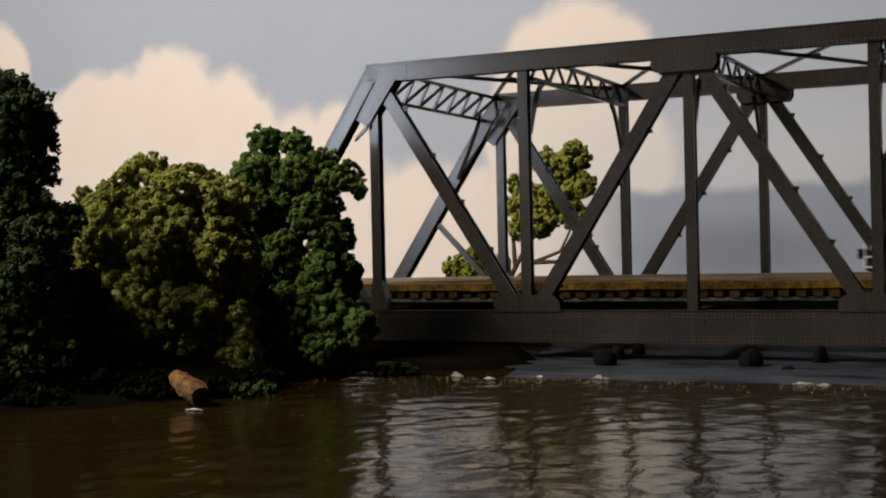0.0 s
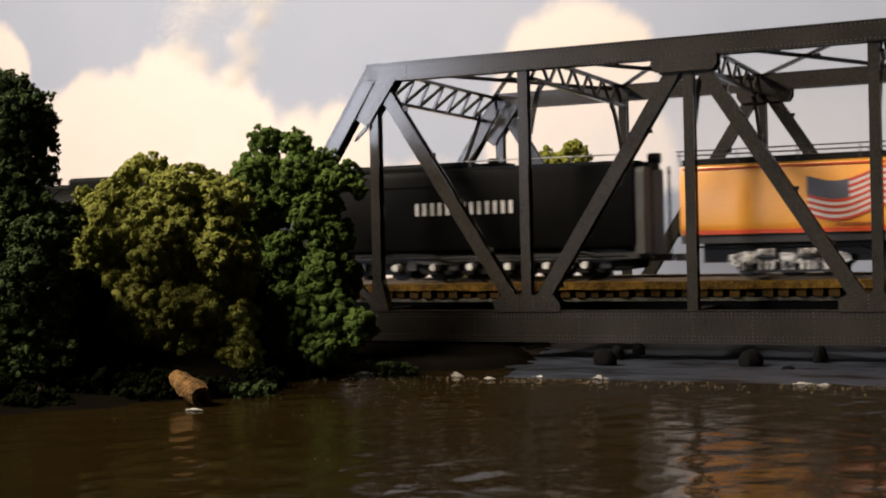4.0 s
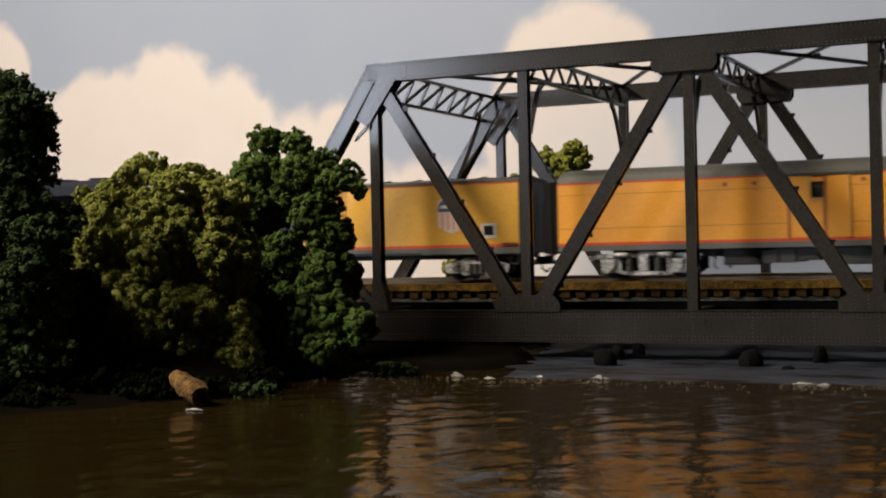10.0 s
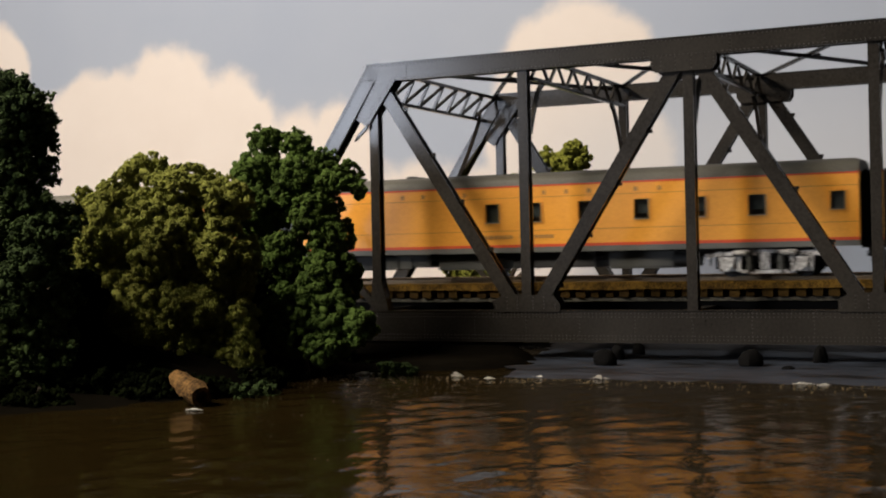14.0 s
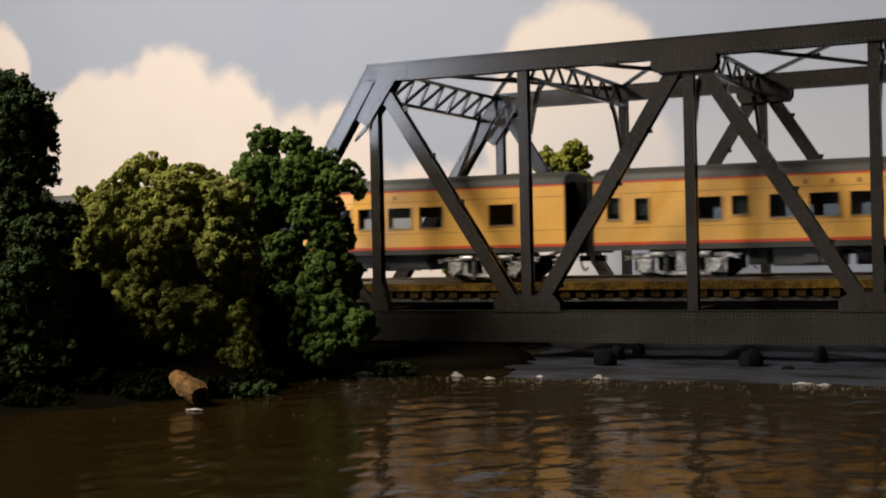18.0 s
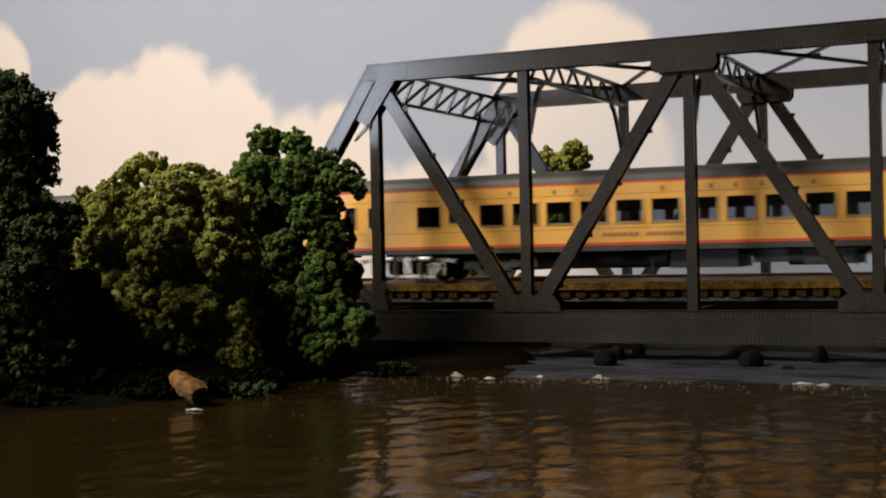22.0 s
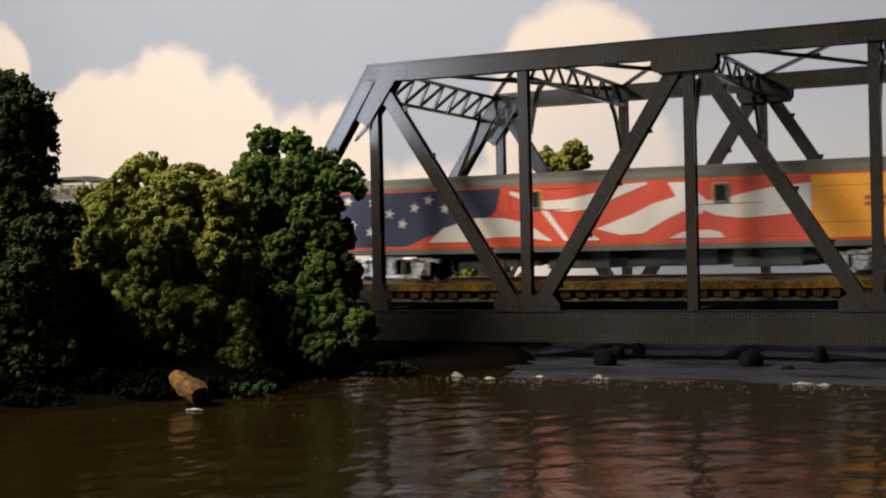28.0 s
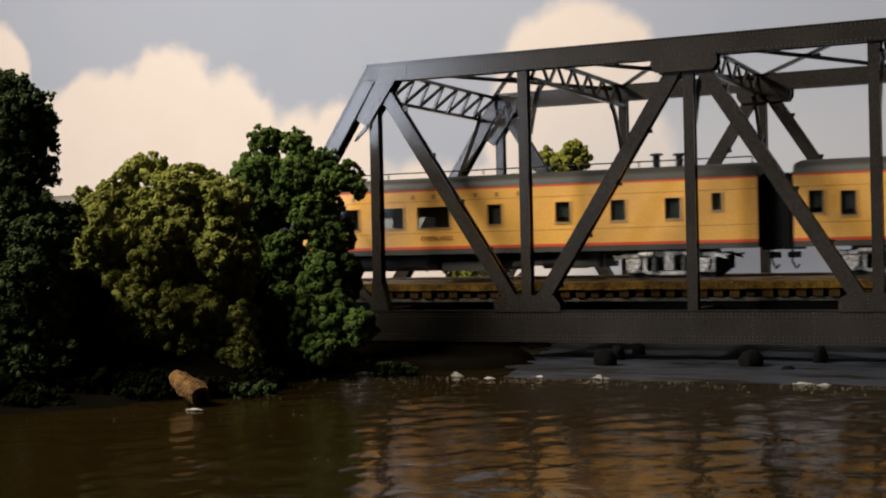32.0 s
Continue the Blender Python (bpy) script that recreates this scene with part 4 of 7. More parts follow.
    tree("bush", "small yellow-green bush behind the bridge", "bush", (30, 205, 2), 26,
         [(16, 205, 28, 7, 8, 7), (30, 205, 31, 9, 9, 7), (43, 205, 28, 7, 8, 8), (26, 205, 20, 12, 9, 9), (38, 205, 16, 12, 9, 9)], 6000, 0.85, FAR_GREEN, 47, 1.8)


# ---- stones, log and drift on the river ----
def stone(x, y, w, d, h, seed):
    g = Geo()
    rings = []
    for i in range(11):
        a = 0.12 + (math.pi - 0.24) * i / 10
        rg = []
        for k in range(16):
            b = 2 * math.pi * k / 16
            p = Vector((math.sin(a) * math.cos(b), math.sin(a) * math.sin(b), -math.cos(a)))
            p *= 1 + 0.2 * noise.noise(p * 1.3 + Vector((seed, 0, 0))) + 0.12 * noise.noise(p * 4.1 + Vector((0, seed, 0)))
            rg.append((p.x * w / 2, p.y * d / 2, p.z * h / 2 + h * 0.3))
        rings.append(rg)
    g.loft(rings)
    solo("stone", g, ROCK, "stone standing in the shallow river, shade put into its near-black", "stone", group="stones in the river", smooth=True, at=(x, y, WATER))


def build_river_things():
    for k, (x, y, w, d, h) in enumerate(((182.9, -26.1, 9.5, 8, 8.5), (179.6, -1.1, 6, 6, 8), (180.2, 26, 5.6, 5.5, 6.5), (236.7, -20.4, 9, 8, 8.5), (258.3, -2.1, 5.6, 5.5, 9), (251.4, -28.8, 5, 4, 2.2))):
        stone(x, y, w, d, h, k * 3.7)
    log = thing("log", "hollow brown log lying with its cut end in the water", "log", at=(103.2, -175, WATER))
    g = Geo()
    n = 16
    a, b = Vector((-15.5, 9, 7.6)), Vector((0.8, -0.5, 2.9))
    d = (b - a).normalized()
    u = d.cross(Vector((0, 0, 1))).normalized()
    w = u.cross(d)
    rings = []
    for i in range(9):
        c, f = a.lerp(b, i / 8), (2.4, 2.7, 2.9, 3.1, 3.3, 3.5, 3.6, 3.5, 3.2)[i]
        rings.append([c + (u * math.cos(2 * math.pi * k / n) + w * math.sin(2 * math.pi * k / n)) * f * (1 + 0.32 * noise.noise(Vector((k * 0.9, i * 0.6, 3)))) for k in range(n)])
    inner = [[c + (p - c) * 0.62 + d * o for p in rings[8]] for c, o in ((b, 0.25), (b, -3.5))]
    g.loft(rings + inner)
    part("bark", g, LOG, log, "reddish brown bark", smooth=True)
    # a dark plug closes the hollow just behind its rim
    part("hollow", Geo().tube(b - d * 3.4, b - d * 1.2, 2.5, 12), LOG_DARK, log, "dark plug in the hollow end", smooth=True)
    for k, (x, y, w, d, h) in enumerate(((102.9, -70.3, 9, 3, 0.8), (140.9, -71.1, 4.6, 2.4, 1.6), (156.8, -78.1, 3, 1.4, 0.5), (194.8, -69.9, 5.4, 2.4, 1.5), (118.2, 59.5, 8, 3, 1), (172.3, -68.6, 2.4, 1.4, 0.5), (264.5, -73.3, 6.5, 1.8, 0.5), (271, -75.3, 3, 1.4, 0.6), (107.4, -184, 5.5, 1.2, 0.4))):
        g = Geo()
        r = random.Random(k + 40)
        bv, bf = ico_base()
        for j in range(46):
            t = r.gauss(0, 0.28)
            ox, oy, q = t * w, r.gauss(0, d * 0.3), r.uniform(0.16, 0.5) * (1 - min(0.5, abs(t)))
            up = h * max(0.0, 1 - abs(t) * 1.8 - abs(oy) / d) * r.random()
            g.add([(x + ox + b[0] * q * r.uniform(0.7, 1.9), y + oy + b[1] * q * r.uniform(0.7, 1.3), WATER + 0.2 + up + b[2] * q * r.uniform(0.5, 1.0)) for b in bv], [tuple(int(i) for i in c) for c in bf])
        solo("foam_patch", g, FOAM, "small white foam patch drifting on the river", "foam", group="foam on the river", smooth=True)
    g = Geo()
    r = random.Random(9)
    bv, bf = ico_base()
    for k in range(620):
        if k < 350:
            x, y = 96 + 200 * r.random() ** 1.3, -74 - abs(r.gauss(0, 12))
        else:
            x, y = (r.uniform(74, 330), r.uniform(-310, -70)) if k < 450 else (r.uniform(98, 180), -76 - 90 * r.random() ** 1.5)
        q = r.uniform(0.12, 0.34) if k < 350 else r.uniform(0.08, 0.2)
        g.add([(x + b[0] * q * 1.4, y + b[1] * q, WATER + 0.15 + b[2] * q * 0.7) for b in bv], [tuple(int(i) for i in c) for c in bf])
    solo("drift", g, material("drift_bits", (0.14, 0.10, 0.043), 0.7, 0, 0.3, island=0.8), "scattered tan drift specks on the water", "drift", "stuff")


build_trees()
build_river_things()


# ---- the train ----
# distance that the train has run since the start (seconds, mm)
RUN = [(0.0, 0.0), (0.5, 61.0), (1.0, 121.5), (1.4, 170.5), (1.8, 219.5), (2.1, 256.5), (2.6, 318.0), (3.0, 367.0), (3.5, 427.5),
       (5.6, 679.5), (6.0, 729.0), (6.5, 789.5), (7.0, 850.5), (8.0, 967.5), (9.0, 1087.3), (9.4, 1135.9), (10.0, 1209.4), (11.0, 1330.0),
       (12.0, 1451.4), (13.0, 1572.4), (13.4, 1619.0), (14.0, 1686.4), (16.5, 1958.3), (17.0, 2009.9), (18.0, 2118.7), (19.0, 2226.4),
       (20.0, 2336.4), (21.0, 2446.4), (22.0, 2556.5), (23.0, 2664.3), (24.0, 2770.7), (25.0, 2870.3), (25.5, 2919.8), (27.5, 3131.3),
       (28.0, 3187.0), (29.0, 3301.0), (30.0, 3414.0), (31.0, 3511.0), (31.5, 3551.4), (32.0, 3592.0)]
VEHICLES = []


def vehicle(name, label, category, left, group="the passing train"):
    """A rail vehicle: its own x runs back along the train from its front end, z up from the rail head."""
    v = thing(name, label, category, group, at=(left, TRACK_Y, RAIL))
    VEHICLES.append((v, left))
    return v


def roof_ring(x, half, z0, z1, drop=0.0):
    pts = [(x, -half, z0)]
    for k in range(13):
        a = math.pi * (1 - k / 12)
        c, s = math.cos(a), math.sin(a)
        pts.append((x, half * math.copysign(abs(c) ** 0.55, c), z0 + (z1 - z0 - drop) * s ** 0.8))
    pts.append((x, half, z0))
    return pts[1:-1]


def wheelset(g, x, r, gauge=16.5):
    for y in (-gauge / 2, gauge / 2):
        g.tube((x, y - 1.1, r), (x, y + 1.1, r), r, 18)
    g.tube((x, -gauge / 2, r), (x, gauge / 2, r), 1.1, 8)


_truck = {}


def passenger_truck(v, x):
    """A cast truck: shaped side frames with springs and journal boxes, wheelsets between them."""
    if not _truck:
        for s in (-1, 1):
            y0, y1 = (-15.6, -14.2) if s < 0 else (14.2, 15.6)
            o = y0 if s < 0 else y1
            g = Geo()
            g.slab([(-24, 7.6), (-23.4, 9.2), (-19, 10.6), (-12, 10.2), (-8, 11.2), (8, 11.2), (12, 10.2), (19, 10.6), (23.4, 9.2), (24, 7.6), (20.4, 8.6), (12, 8.9), (8, 9.6), (-8, 9.6), (-12, 8.9), (-20.4, 8.6)][::-1], y0, y1)
            for xx in (-18.6, -11.2, 10.0, 17.4):
                g.slab([(xx, 2.4), (xx - 0.3, 9.4), (xx + 1.6, 9.4), (xx + 1.2, 2.4)], y0, y1)
            g.bar((-24.6, (y0 + y1) / 2, 9.6), (-19, (y0 + y1) / 2, 9.2), 0.8, 0.8)
            g.bar((24.6, (y0 + y1) / 2, 9.6), (19, (y0 + y1) / 2, 9.2), 0.8, 0.8)
            _truck[s] = g.mesh("truck_frame", SILVER)
            g = Geo()
            g.slab([(-17.6, 2.2), (-17.6, 4.0), (-12, 4.2), (-9, 3.0), (9, 3.0), (12, 4.2), (17.6, 4.0), (17.6, 2.2), (11.6, 2.6), (8.4, 1.5), (-8.4, 1.5), (-11.6, 2.6)][::-1], y0 - 0.3, y1 + 0.3)
            _truck["equalizer", s] = g.mesh("equalizer", SILVER)
            g = Geo()
            for k in range(2):
                g.tube((0, o - s * 0.2, 3.0 + 3 * k), (0, o - s * 0.2, 5.4 + 3 * k), 1.5 - 0.15 * k, 9)
            g.tube((0, o - s * 0.2, 3.0), (0, o - s * 0.2, 9.4), 0.9, 8)
            _truck["spring", s] = g.mesh("spring", BOXGREY)
            g = Geo().box(-2.4, 2.4, *sorted((o - s * 0.6, o + s * 0.9)), 2.6, 7.6)
            g.tube((0, o + s * 0.8, 5.2), (0, o + s * 1.9, 5.2), 1.9, 12).bar((-2.8, o + s * 0.4, 7.9), (2.8, o + s * 0.4, 7.9), 0.7, 1.2)
            _truck["journal_box", s] = g.mesh("journal_box", SILVER)
            g = Geo().box(-2.0, 2.0, *sorted((o - s * 1.2, o + s * 0.8)), 3.4, 9.8).box(-1.2, 1.2, *sorted((o, o + s * 1.3)), 5.0, 8.0)
            _truck["bolster_end", s] = g.mesh("bolster_end", SILVER)
            g = Geo().tube((-3.4, o + s * 0.4, 9.9), (3.0, o + s * 0.4, 9.9), 1.3, 10).bar((3.0, o + s * 0.4, 9.9), (6.4, o + s * 0.4, 9.0), 0.6, 0.6)
            _truck["brake_cylinder", s] = g.mesh("brake_cylinder", SILVER, True)
            # added black plate that makes the gaps in the frame look shaded
            g = Geo().slab([(-21, 3.4), (-21, 9), (21, 9), (21, 3.4), (10, 2.4), (-10, 2.4)][::-1], *sorted((s * 11.0, s * 11.6)))
            _truck["inner_plate", s] = g.mesh("inner_plate", BLACK)
        g = Geo()
        g.box(-4, 4, -13.5, 13.5, 5.5, 9.5)
        _truck["bolster"] = g.mesh("bolster", DARK)
        g = Geo()
        wheelset(g, 0, 5.2)
        _truck["wheelset"] = g.mesh("wheelset", WHEEL, True)
    for s in (1, -1):
        f = part("truck_frame", _truck[s], SILVER, v, "silver cast truck frame", at=(x, 0, 0))
        part("equalizer", _truck["equalizer", s], SILVER, f)
        part("inner_plate", _truck["inner_plate", s], BLACK, f)
        part("bolster_end", _truck["bolster_end", s], SILVER, f)
        for o in (-14.6, 14.6):
            part("journal_box", _truck["journal_box", s], SILVER, f, at=(o, 0, 0))
        for o in (-6.2, 6.2):
            part("spring", _truck["spring", s], BOXGREY, f, "grey coil spring", at=(o, 0, 0))
        for o in (-9.5, 9.5):
            part("brake_cylinder", _truck["brake_cylinder", s], SILVER, f, at=(o, 0, 0))
    part("bolster", _truck["bolster"], DARK, f)
    for o in (-14.5, 14.5):
        part("wheelset", _truck["wheelset"], WHEEL, f, "dark steel wheelset", at=(o, 0, 0))


def letter_bars(v, name, x, z, n, w, h, gap, mat, label, skip=(), y=-17.45, slope=0.0):
    """Lettering that cannot be spelled out here: a row of plain upright bars."""
    g = Geo()
    for k in range(n):
        if k not in skip:
            g.box(x + k * (w + gap), x + k * (w + gap) + w, y, y + 0.3, z, z + h)
    return part(name, g, mat, v, label)


def passenger_car(name, label, left, length, windows, yellow, roof, boxes, category="passenger car", doors=(), titles=(), far_open=True, back=()):
    """windows: (x0, x1, z0, z1) through both sides; boxes under the floor: (x0, x1, z0, z1, material)."""
    v = vehicle(name, label, category, left)
    hw = 17.3
    holes = [w for w in windows]
    wall_holes = holes + [(a, b, c, d) for a, b, c, d in doors]
    part("side_wall", Geo().wall(0, length, 15.4, 40.2, -hw, -hw + 1.5, wall_holes), yellow, v, "yellow side with window openings")
    part("side_wall", Geo().wall(0, length, 15.4, 40.2, hw - 0.9, hw, [(a, b, c, d - (3.6 if b - a > 8 else 0)) for a, b, c, d in holes]), yellow, v)
    for y0, y1 in ((-hw - 0.08, -hw + 0.9), (hw - 0.9, hw + 0.08)):
        part("red_stripe", Geo().box(0, length, y0, y1, 14.2, 15.4), RED, v, "thin red stripe")
        part("red_stripe", Geo().box(0, length, y0, y1, 40.2, 40.9), RED, v)
        part("skirt", Geo().box(0, length, y0 + 0.05, y1 - 0.05, 11.9, 14.2), GREY if roof is ROOF else ROOF_DARK, v, "grey lower skirt")
    if yellow is not None:
        for y0 in (-hw - 0.05,):
            part("seam", Geo().box(0, length, y0, y0 + 0.3, 35.6, 35.8).box(0, length, y0, y0 + 0.3, 21.3, 21.5), SEAM, v, "moulded side seam")
    g = Geo()
    rings = [roof_ring(0.0, hw - 0.6, 40.9, 46.0), roof_ring(2.5, hw, 40.9, 46.9), roof_ring(length - 2.5, hw, 40.9, 46.9), roof_ring(length, hw - 0.6, 40.9, 46.0)]
    g.loft(rings)
    part("roof", g, roof, v, "rounded grey roof", smooth=True)
    for x0, x1 in ((0.3, 1.2), (length - 1.2, length - 0.3)):
        part("end_wall", Geo().box(x0, x1, -hw + 0.9, hw - 0.9, 12.0, 41), BLACK, v, "dark end wall")
    for x0, x1 in ((-5.6, 0.3), (length - 0.3, length + 5.6)):
        g = Geo()
        for k in range(5):
            a = x0 + (x1 - x0) * k / 5
            o = 0.0 if k % 2 else 0.7
            g.box(a, a + (x1 - x0) / 5, -9.5 + o, 9.5 - o, 11, 42 - o)
        part("diaphragm", g, BLACK, v, "black folded end diaphragm")
    part("floor_pan", Geo().box(1.3, length - 1.3, -hw + 1.0, hw - 1.0, 12.2, 14.4), DARK, v)
    g = Geo()
    x = 9.0
    while x < length - 9:
        for y in (-11, 5):
            g.box(x, x + 1.4, y, y + 7, 14.4, 24.5)
            g.box(x, x + 5.2, y, y + 7, 14.4, 19.5)
        x += 15.6
    part("seats", g, SEAT, v, "rows of pale grey seats inside")
    g = Geo()
    cuts = [0.0] + [w[1] + 3 for w in windows if w[1] - w[0] < 8] + list(back)
    for c in cuts:
        if 3 < c < length - 3:
            g.box(c, c + 0.8, -hw + 1.0, hw - 1.0, 14.4, 40)
    g.box(2, length - 2, -hw + 1.2, hw - 1.2, 39.4, 40.1)
    part("partitions", g, INSIDE, v)
    for w in windows:
        x0, x1, z0, z1 = w
        wf = Geo()
        t = 0.75
        for y in (-hw - 0.3,):
            wf.wall(x0 - t, x1 + t, z0 - t, z1 + t, y, y + 0.7, [(x0, x1, z0, z1)])
        wi = part("window", wf, yellow, v)
        # pale strips below and right of each window paint in its glints
        part("sill", Geo().box(x0 - 0.2, x1 + 0.3, -hw - 0.55, -hw + 0.9, z0 - 0.15, z0 + 0.2), GLINT_TRIM, wi, "pale window sill with its glint painted on")
        part("jamb", Geo().box(x1 - 0.15, x1 + 0.1, -hw - 0.45, -hw + 0.9, z0 + 0.2, z1), GLINT_TRIM, wi, "pale right window edge with its glint painted on")
        part("pane", Geo().box(x0, x1, -hw + 0.9, -hw + 1.05, z0, z1), GLASS, wi, "tinted pane")
        if x1 - x0 < 8:
            part("blind", Geo().box(x0 - 0.2, x1 + 0.2, -hw + 1.6, -hw + 1.75, z0 - 0.2 + (2.5 if int(x0) % 3 == 0 else 0), z1 + 0.2), BLIND, wi, "drawn window blind")
    for b in boxes:
        if b[4] is DARK and b[1] - b[0] > 60:
            g = Geo().tube((b[0], -9, 8.0), (b[1] - 30, -9, 8.0), 3.6, 14).tube((b[0], 9, 8.0), (b[1] - 30, 9, 8.0), 3.6, 14)
            part("air_tank", g, DARK, v, "long dark air reservoir", smooth=True)
            part("equipment_box", Geo().box(b[1] - 28, b[1], -13.5, 13.5, 4.2, 11.9), DARK, v, "under-floor equipment box")
            continue
        part("equipment_box", Geo().box(b[0], b[1], -13.5, 13.5, b[2], b[3]).box(b[0] + 0.8, b[1] - 0.8, -13.8, 13.8, b[2] + 0.8, b[3] - 1.2), b[4], v, "under-floor equipment box")
    for y in (-12.6, 12.6):
        part("brake_pipe", Geo().path([(60, y, 11), (104, y, 11), (110, y, 9.2), (190, y, 9.2), (196, y, 11), (length - 62, y, 11)], 0.4), DARK, v)
        part("battery_tray", Geo().box(86, 92, *sorted((y, y * 1.16)), 5.6, 10.6).box(93, 99, *sorted((y, y * 1.16)), 5.6, 10.6), BOXGREY, v, "grey battery covers")
        part("drain_pipe", Geo().path([(66, y, 12), (66, y, 4.6), (67.5, y, 3.4)], 0.4).path([(length - 66, y, 12), (length - 66, y, 4.2)], 0.4).path([(150, y, 12), (150, y, 3.8)], 0.35), BOXGREY, v)
    part("water_tank", Geo().tube((206, -10.5, 7.8), (226, -10.5, 7.8), 3.2, 14).tube((206, 10.5, 7.8), (226, 10.5, 7.8), 3.2, 14), DARK, v, "dark under-floor tank", smooth=True)
    part("centre_sill", Geo().box(20, length - 20, -4, 4, 8.6, 12.2), DARK, v)
    passenger_truck(v, 37)
    passenger_truck(v, length - 37)
    for x in (-5.5, length + 0.5):
        part("coupler", Geo().box(x, x + 5, -1.2, 1.2, 7.5, 10.0), DARK, v)
        part("air_hose", Geo().path([(x + 2.5, -5, 11), (x + 2.5, -5, 6), (x + 4.0, -5, 3.2), (x + 5.5, -5, 4.8)], 0.45), BLACK, v)
    return v


def windows_row(start, n, pitch=15.57, w=11.4, z0=23.9, z1=33.1):
    return [(start + k * pitch, start + k * pitch + w, z0, z1) for k in range(n)]


COACH = [(6.0, 11.5, 25, 34), (18.2, 24.0, 24, 33.5), (43.0, 54.5, 23.9, 33.1), (58.7, 65.4, 25.5, 33.1)] + windows_row(73.8, 11) + [(263.5, 275.2, 24.0, 33.0)]
UNDER = [(64, 72, 5, 12, DARK), (74, 100, 4.3, 12, BOXGREY), (106, 186, 3.6, 10.4, DARK), (192, 206, 6, 12, BOXGREY), (212, 232, 5, 12, DARK)]
UNDER_BAGGAGE = [(70, 84, 5, 12, DARK), (90, 108, 6.4, 12, BOXGREY), (112, 140, 4.6, 12, BOXGREY), (148, 186, 5, 12, DARK), (192, 220, 4.2, 12, BOXGREY)]
SMALLW = [(24, 27.5, 31, 36.5), (29.5, 33, 31, 36.5)] + [(x, x + w, 25, 33.3) for x, w in ((137, 6.5), (156.5, 6.5), (180, 6.5), (204.5, 6.2), (228.3, 6.4), (252, 7)) ] + [(284, 289.6, 26.4, 33.6)]
DOME = [(8, 18.8, 23.9, 33.1), (24.2, 35.4, 23.9, 33.1), (38.6, 49.9, 23.9, 33.1), (53.6, 65, 23.9, 33.1), (72.6, 83.6, 23.9, 33.1), (97.4, 107.9, 23.9, 33.1), (121.4, 132.8, 23.9, 33.1), (145.8, 157.2, 23.9, 33.1),
        (173.4, 184.3, 23.9, 33.1), (193.6, 204.5, 23.9, 33.1), (208.8, 219.6, 23.9, 33.1), (224.3, 235.1, 23.9, 33.1), (239.2, 250.1, 23.9, 33.1), (254.6, 265.6, 23.9, 33.1)]
DINER = [(33.4 + 22.92 * k, 49.4 + 22.92 * k, 23.7, 33.1) for k in range(6)] + [(182.4, 188.9, 24.5, 33.2), (213.9, 220.5, 24.5, 33.2), (238.6, 245, 24.5, 33.2), (262.0, 268.4, 24.5, 33.2), (281.5, 285.5, 27.5, 34.5)]


def baggage_doors(v, doors):
    """Sliding doors in shallow recesses, with top tracks."""
    for a, b in doors:
        d = part("sliding_door", Geo().box(a, b, -17.62, -17.3, 15.6, 39.6), YELLOW, v, "yellow sliding baggage door")
        part("door_edge", Geo().box(a - 1.2, a, -17.8, -17.3, 15.6, 40), LETTER, d)
        part("door_track", Geo().box(a - 4, b + 10, -18.0, -17.3, 40.0, 41.0), ROOF_DARK, v)
        part("door_rib", Geo().box(b - 0.8, b, -17.9, -17.5, 15.6, 39.6), PALE_YELLOW, d)


def roof_vents(v, places):
    for x, h in places:
        g = Geo().tube((x, -2, 45.5), (x, -2, 46 + h), 1.5, 10).tube((x, -2, 46 + h), (x, -2, 46.8 + h), 3.0, 12, 2.4).tube((x, -2, 45.5), (x, -2, 47), 2.6, 10, 1.6)
        part("roof_vent", g, DARK, v, "dark mushroom roof vent")


def car_lettering(v, length, name_x=122, names=True):
    letter_bars(v, "letterboard", length / 2 - 62, 36.7, 5, 1.5, 1.8, 8.7, LETTER_FAINT, "spaced dark letterboard characters", y=-17.5)
    letter_bars(v, "letterboard", length / 2 + 6, 36.7, 7, 1.5, 1.8, 8.7, LETTER_FAINT, "spaced dark letterboard characters", y=-17.5)
    if names:
        letter_bars(v, "car_name", name_x, 18.0, 7, 1.7, 1.5, 0.6, LETTER_FAINT, "small brown car name", y=-17.5)
        letter_bars(v, "car_name", name_x + 19, 18.0, 7, 1.7, 1.5, 0.6, LETTER_FAINT, "small brown car name", y=-17.5)


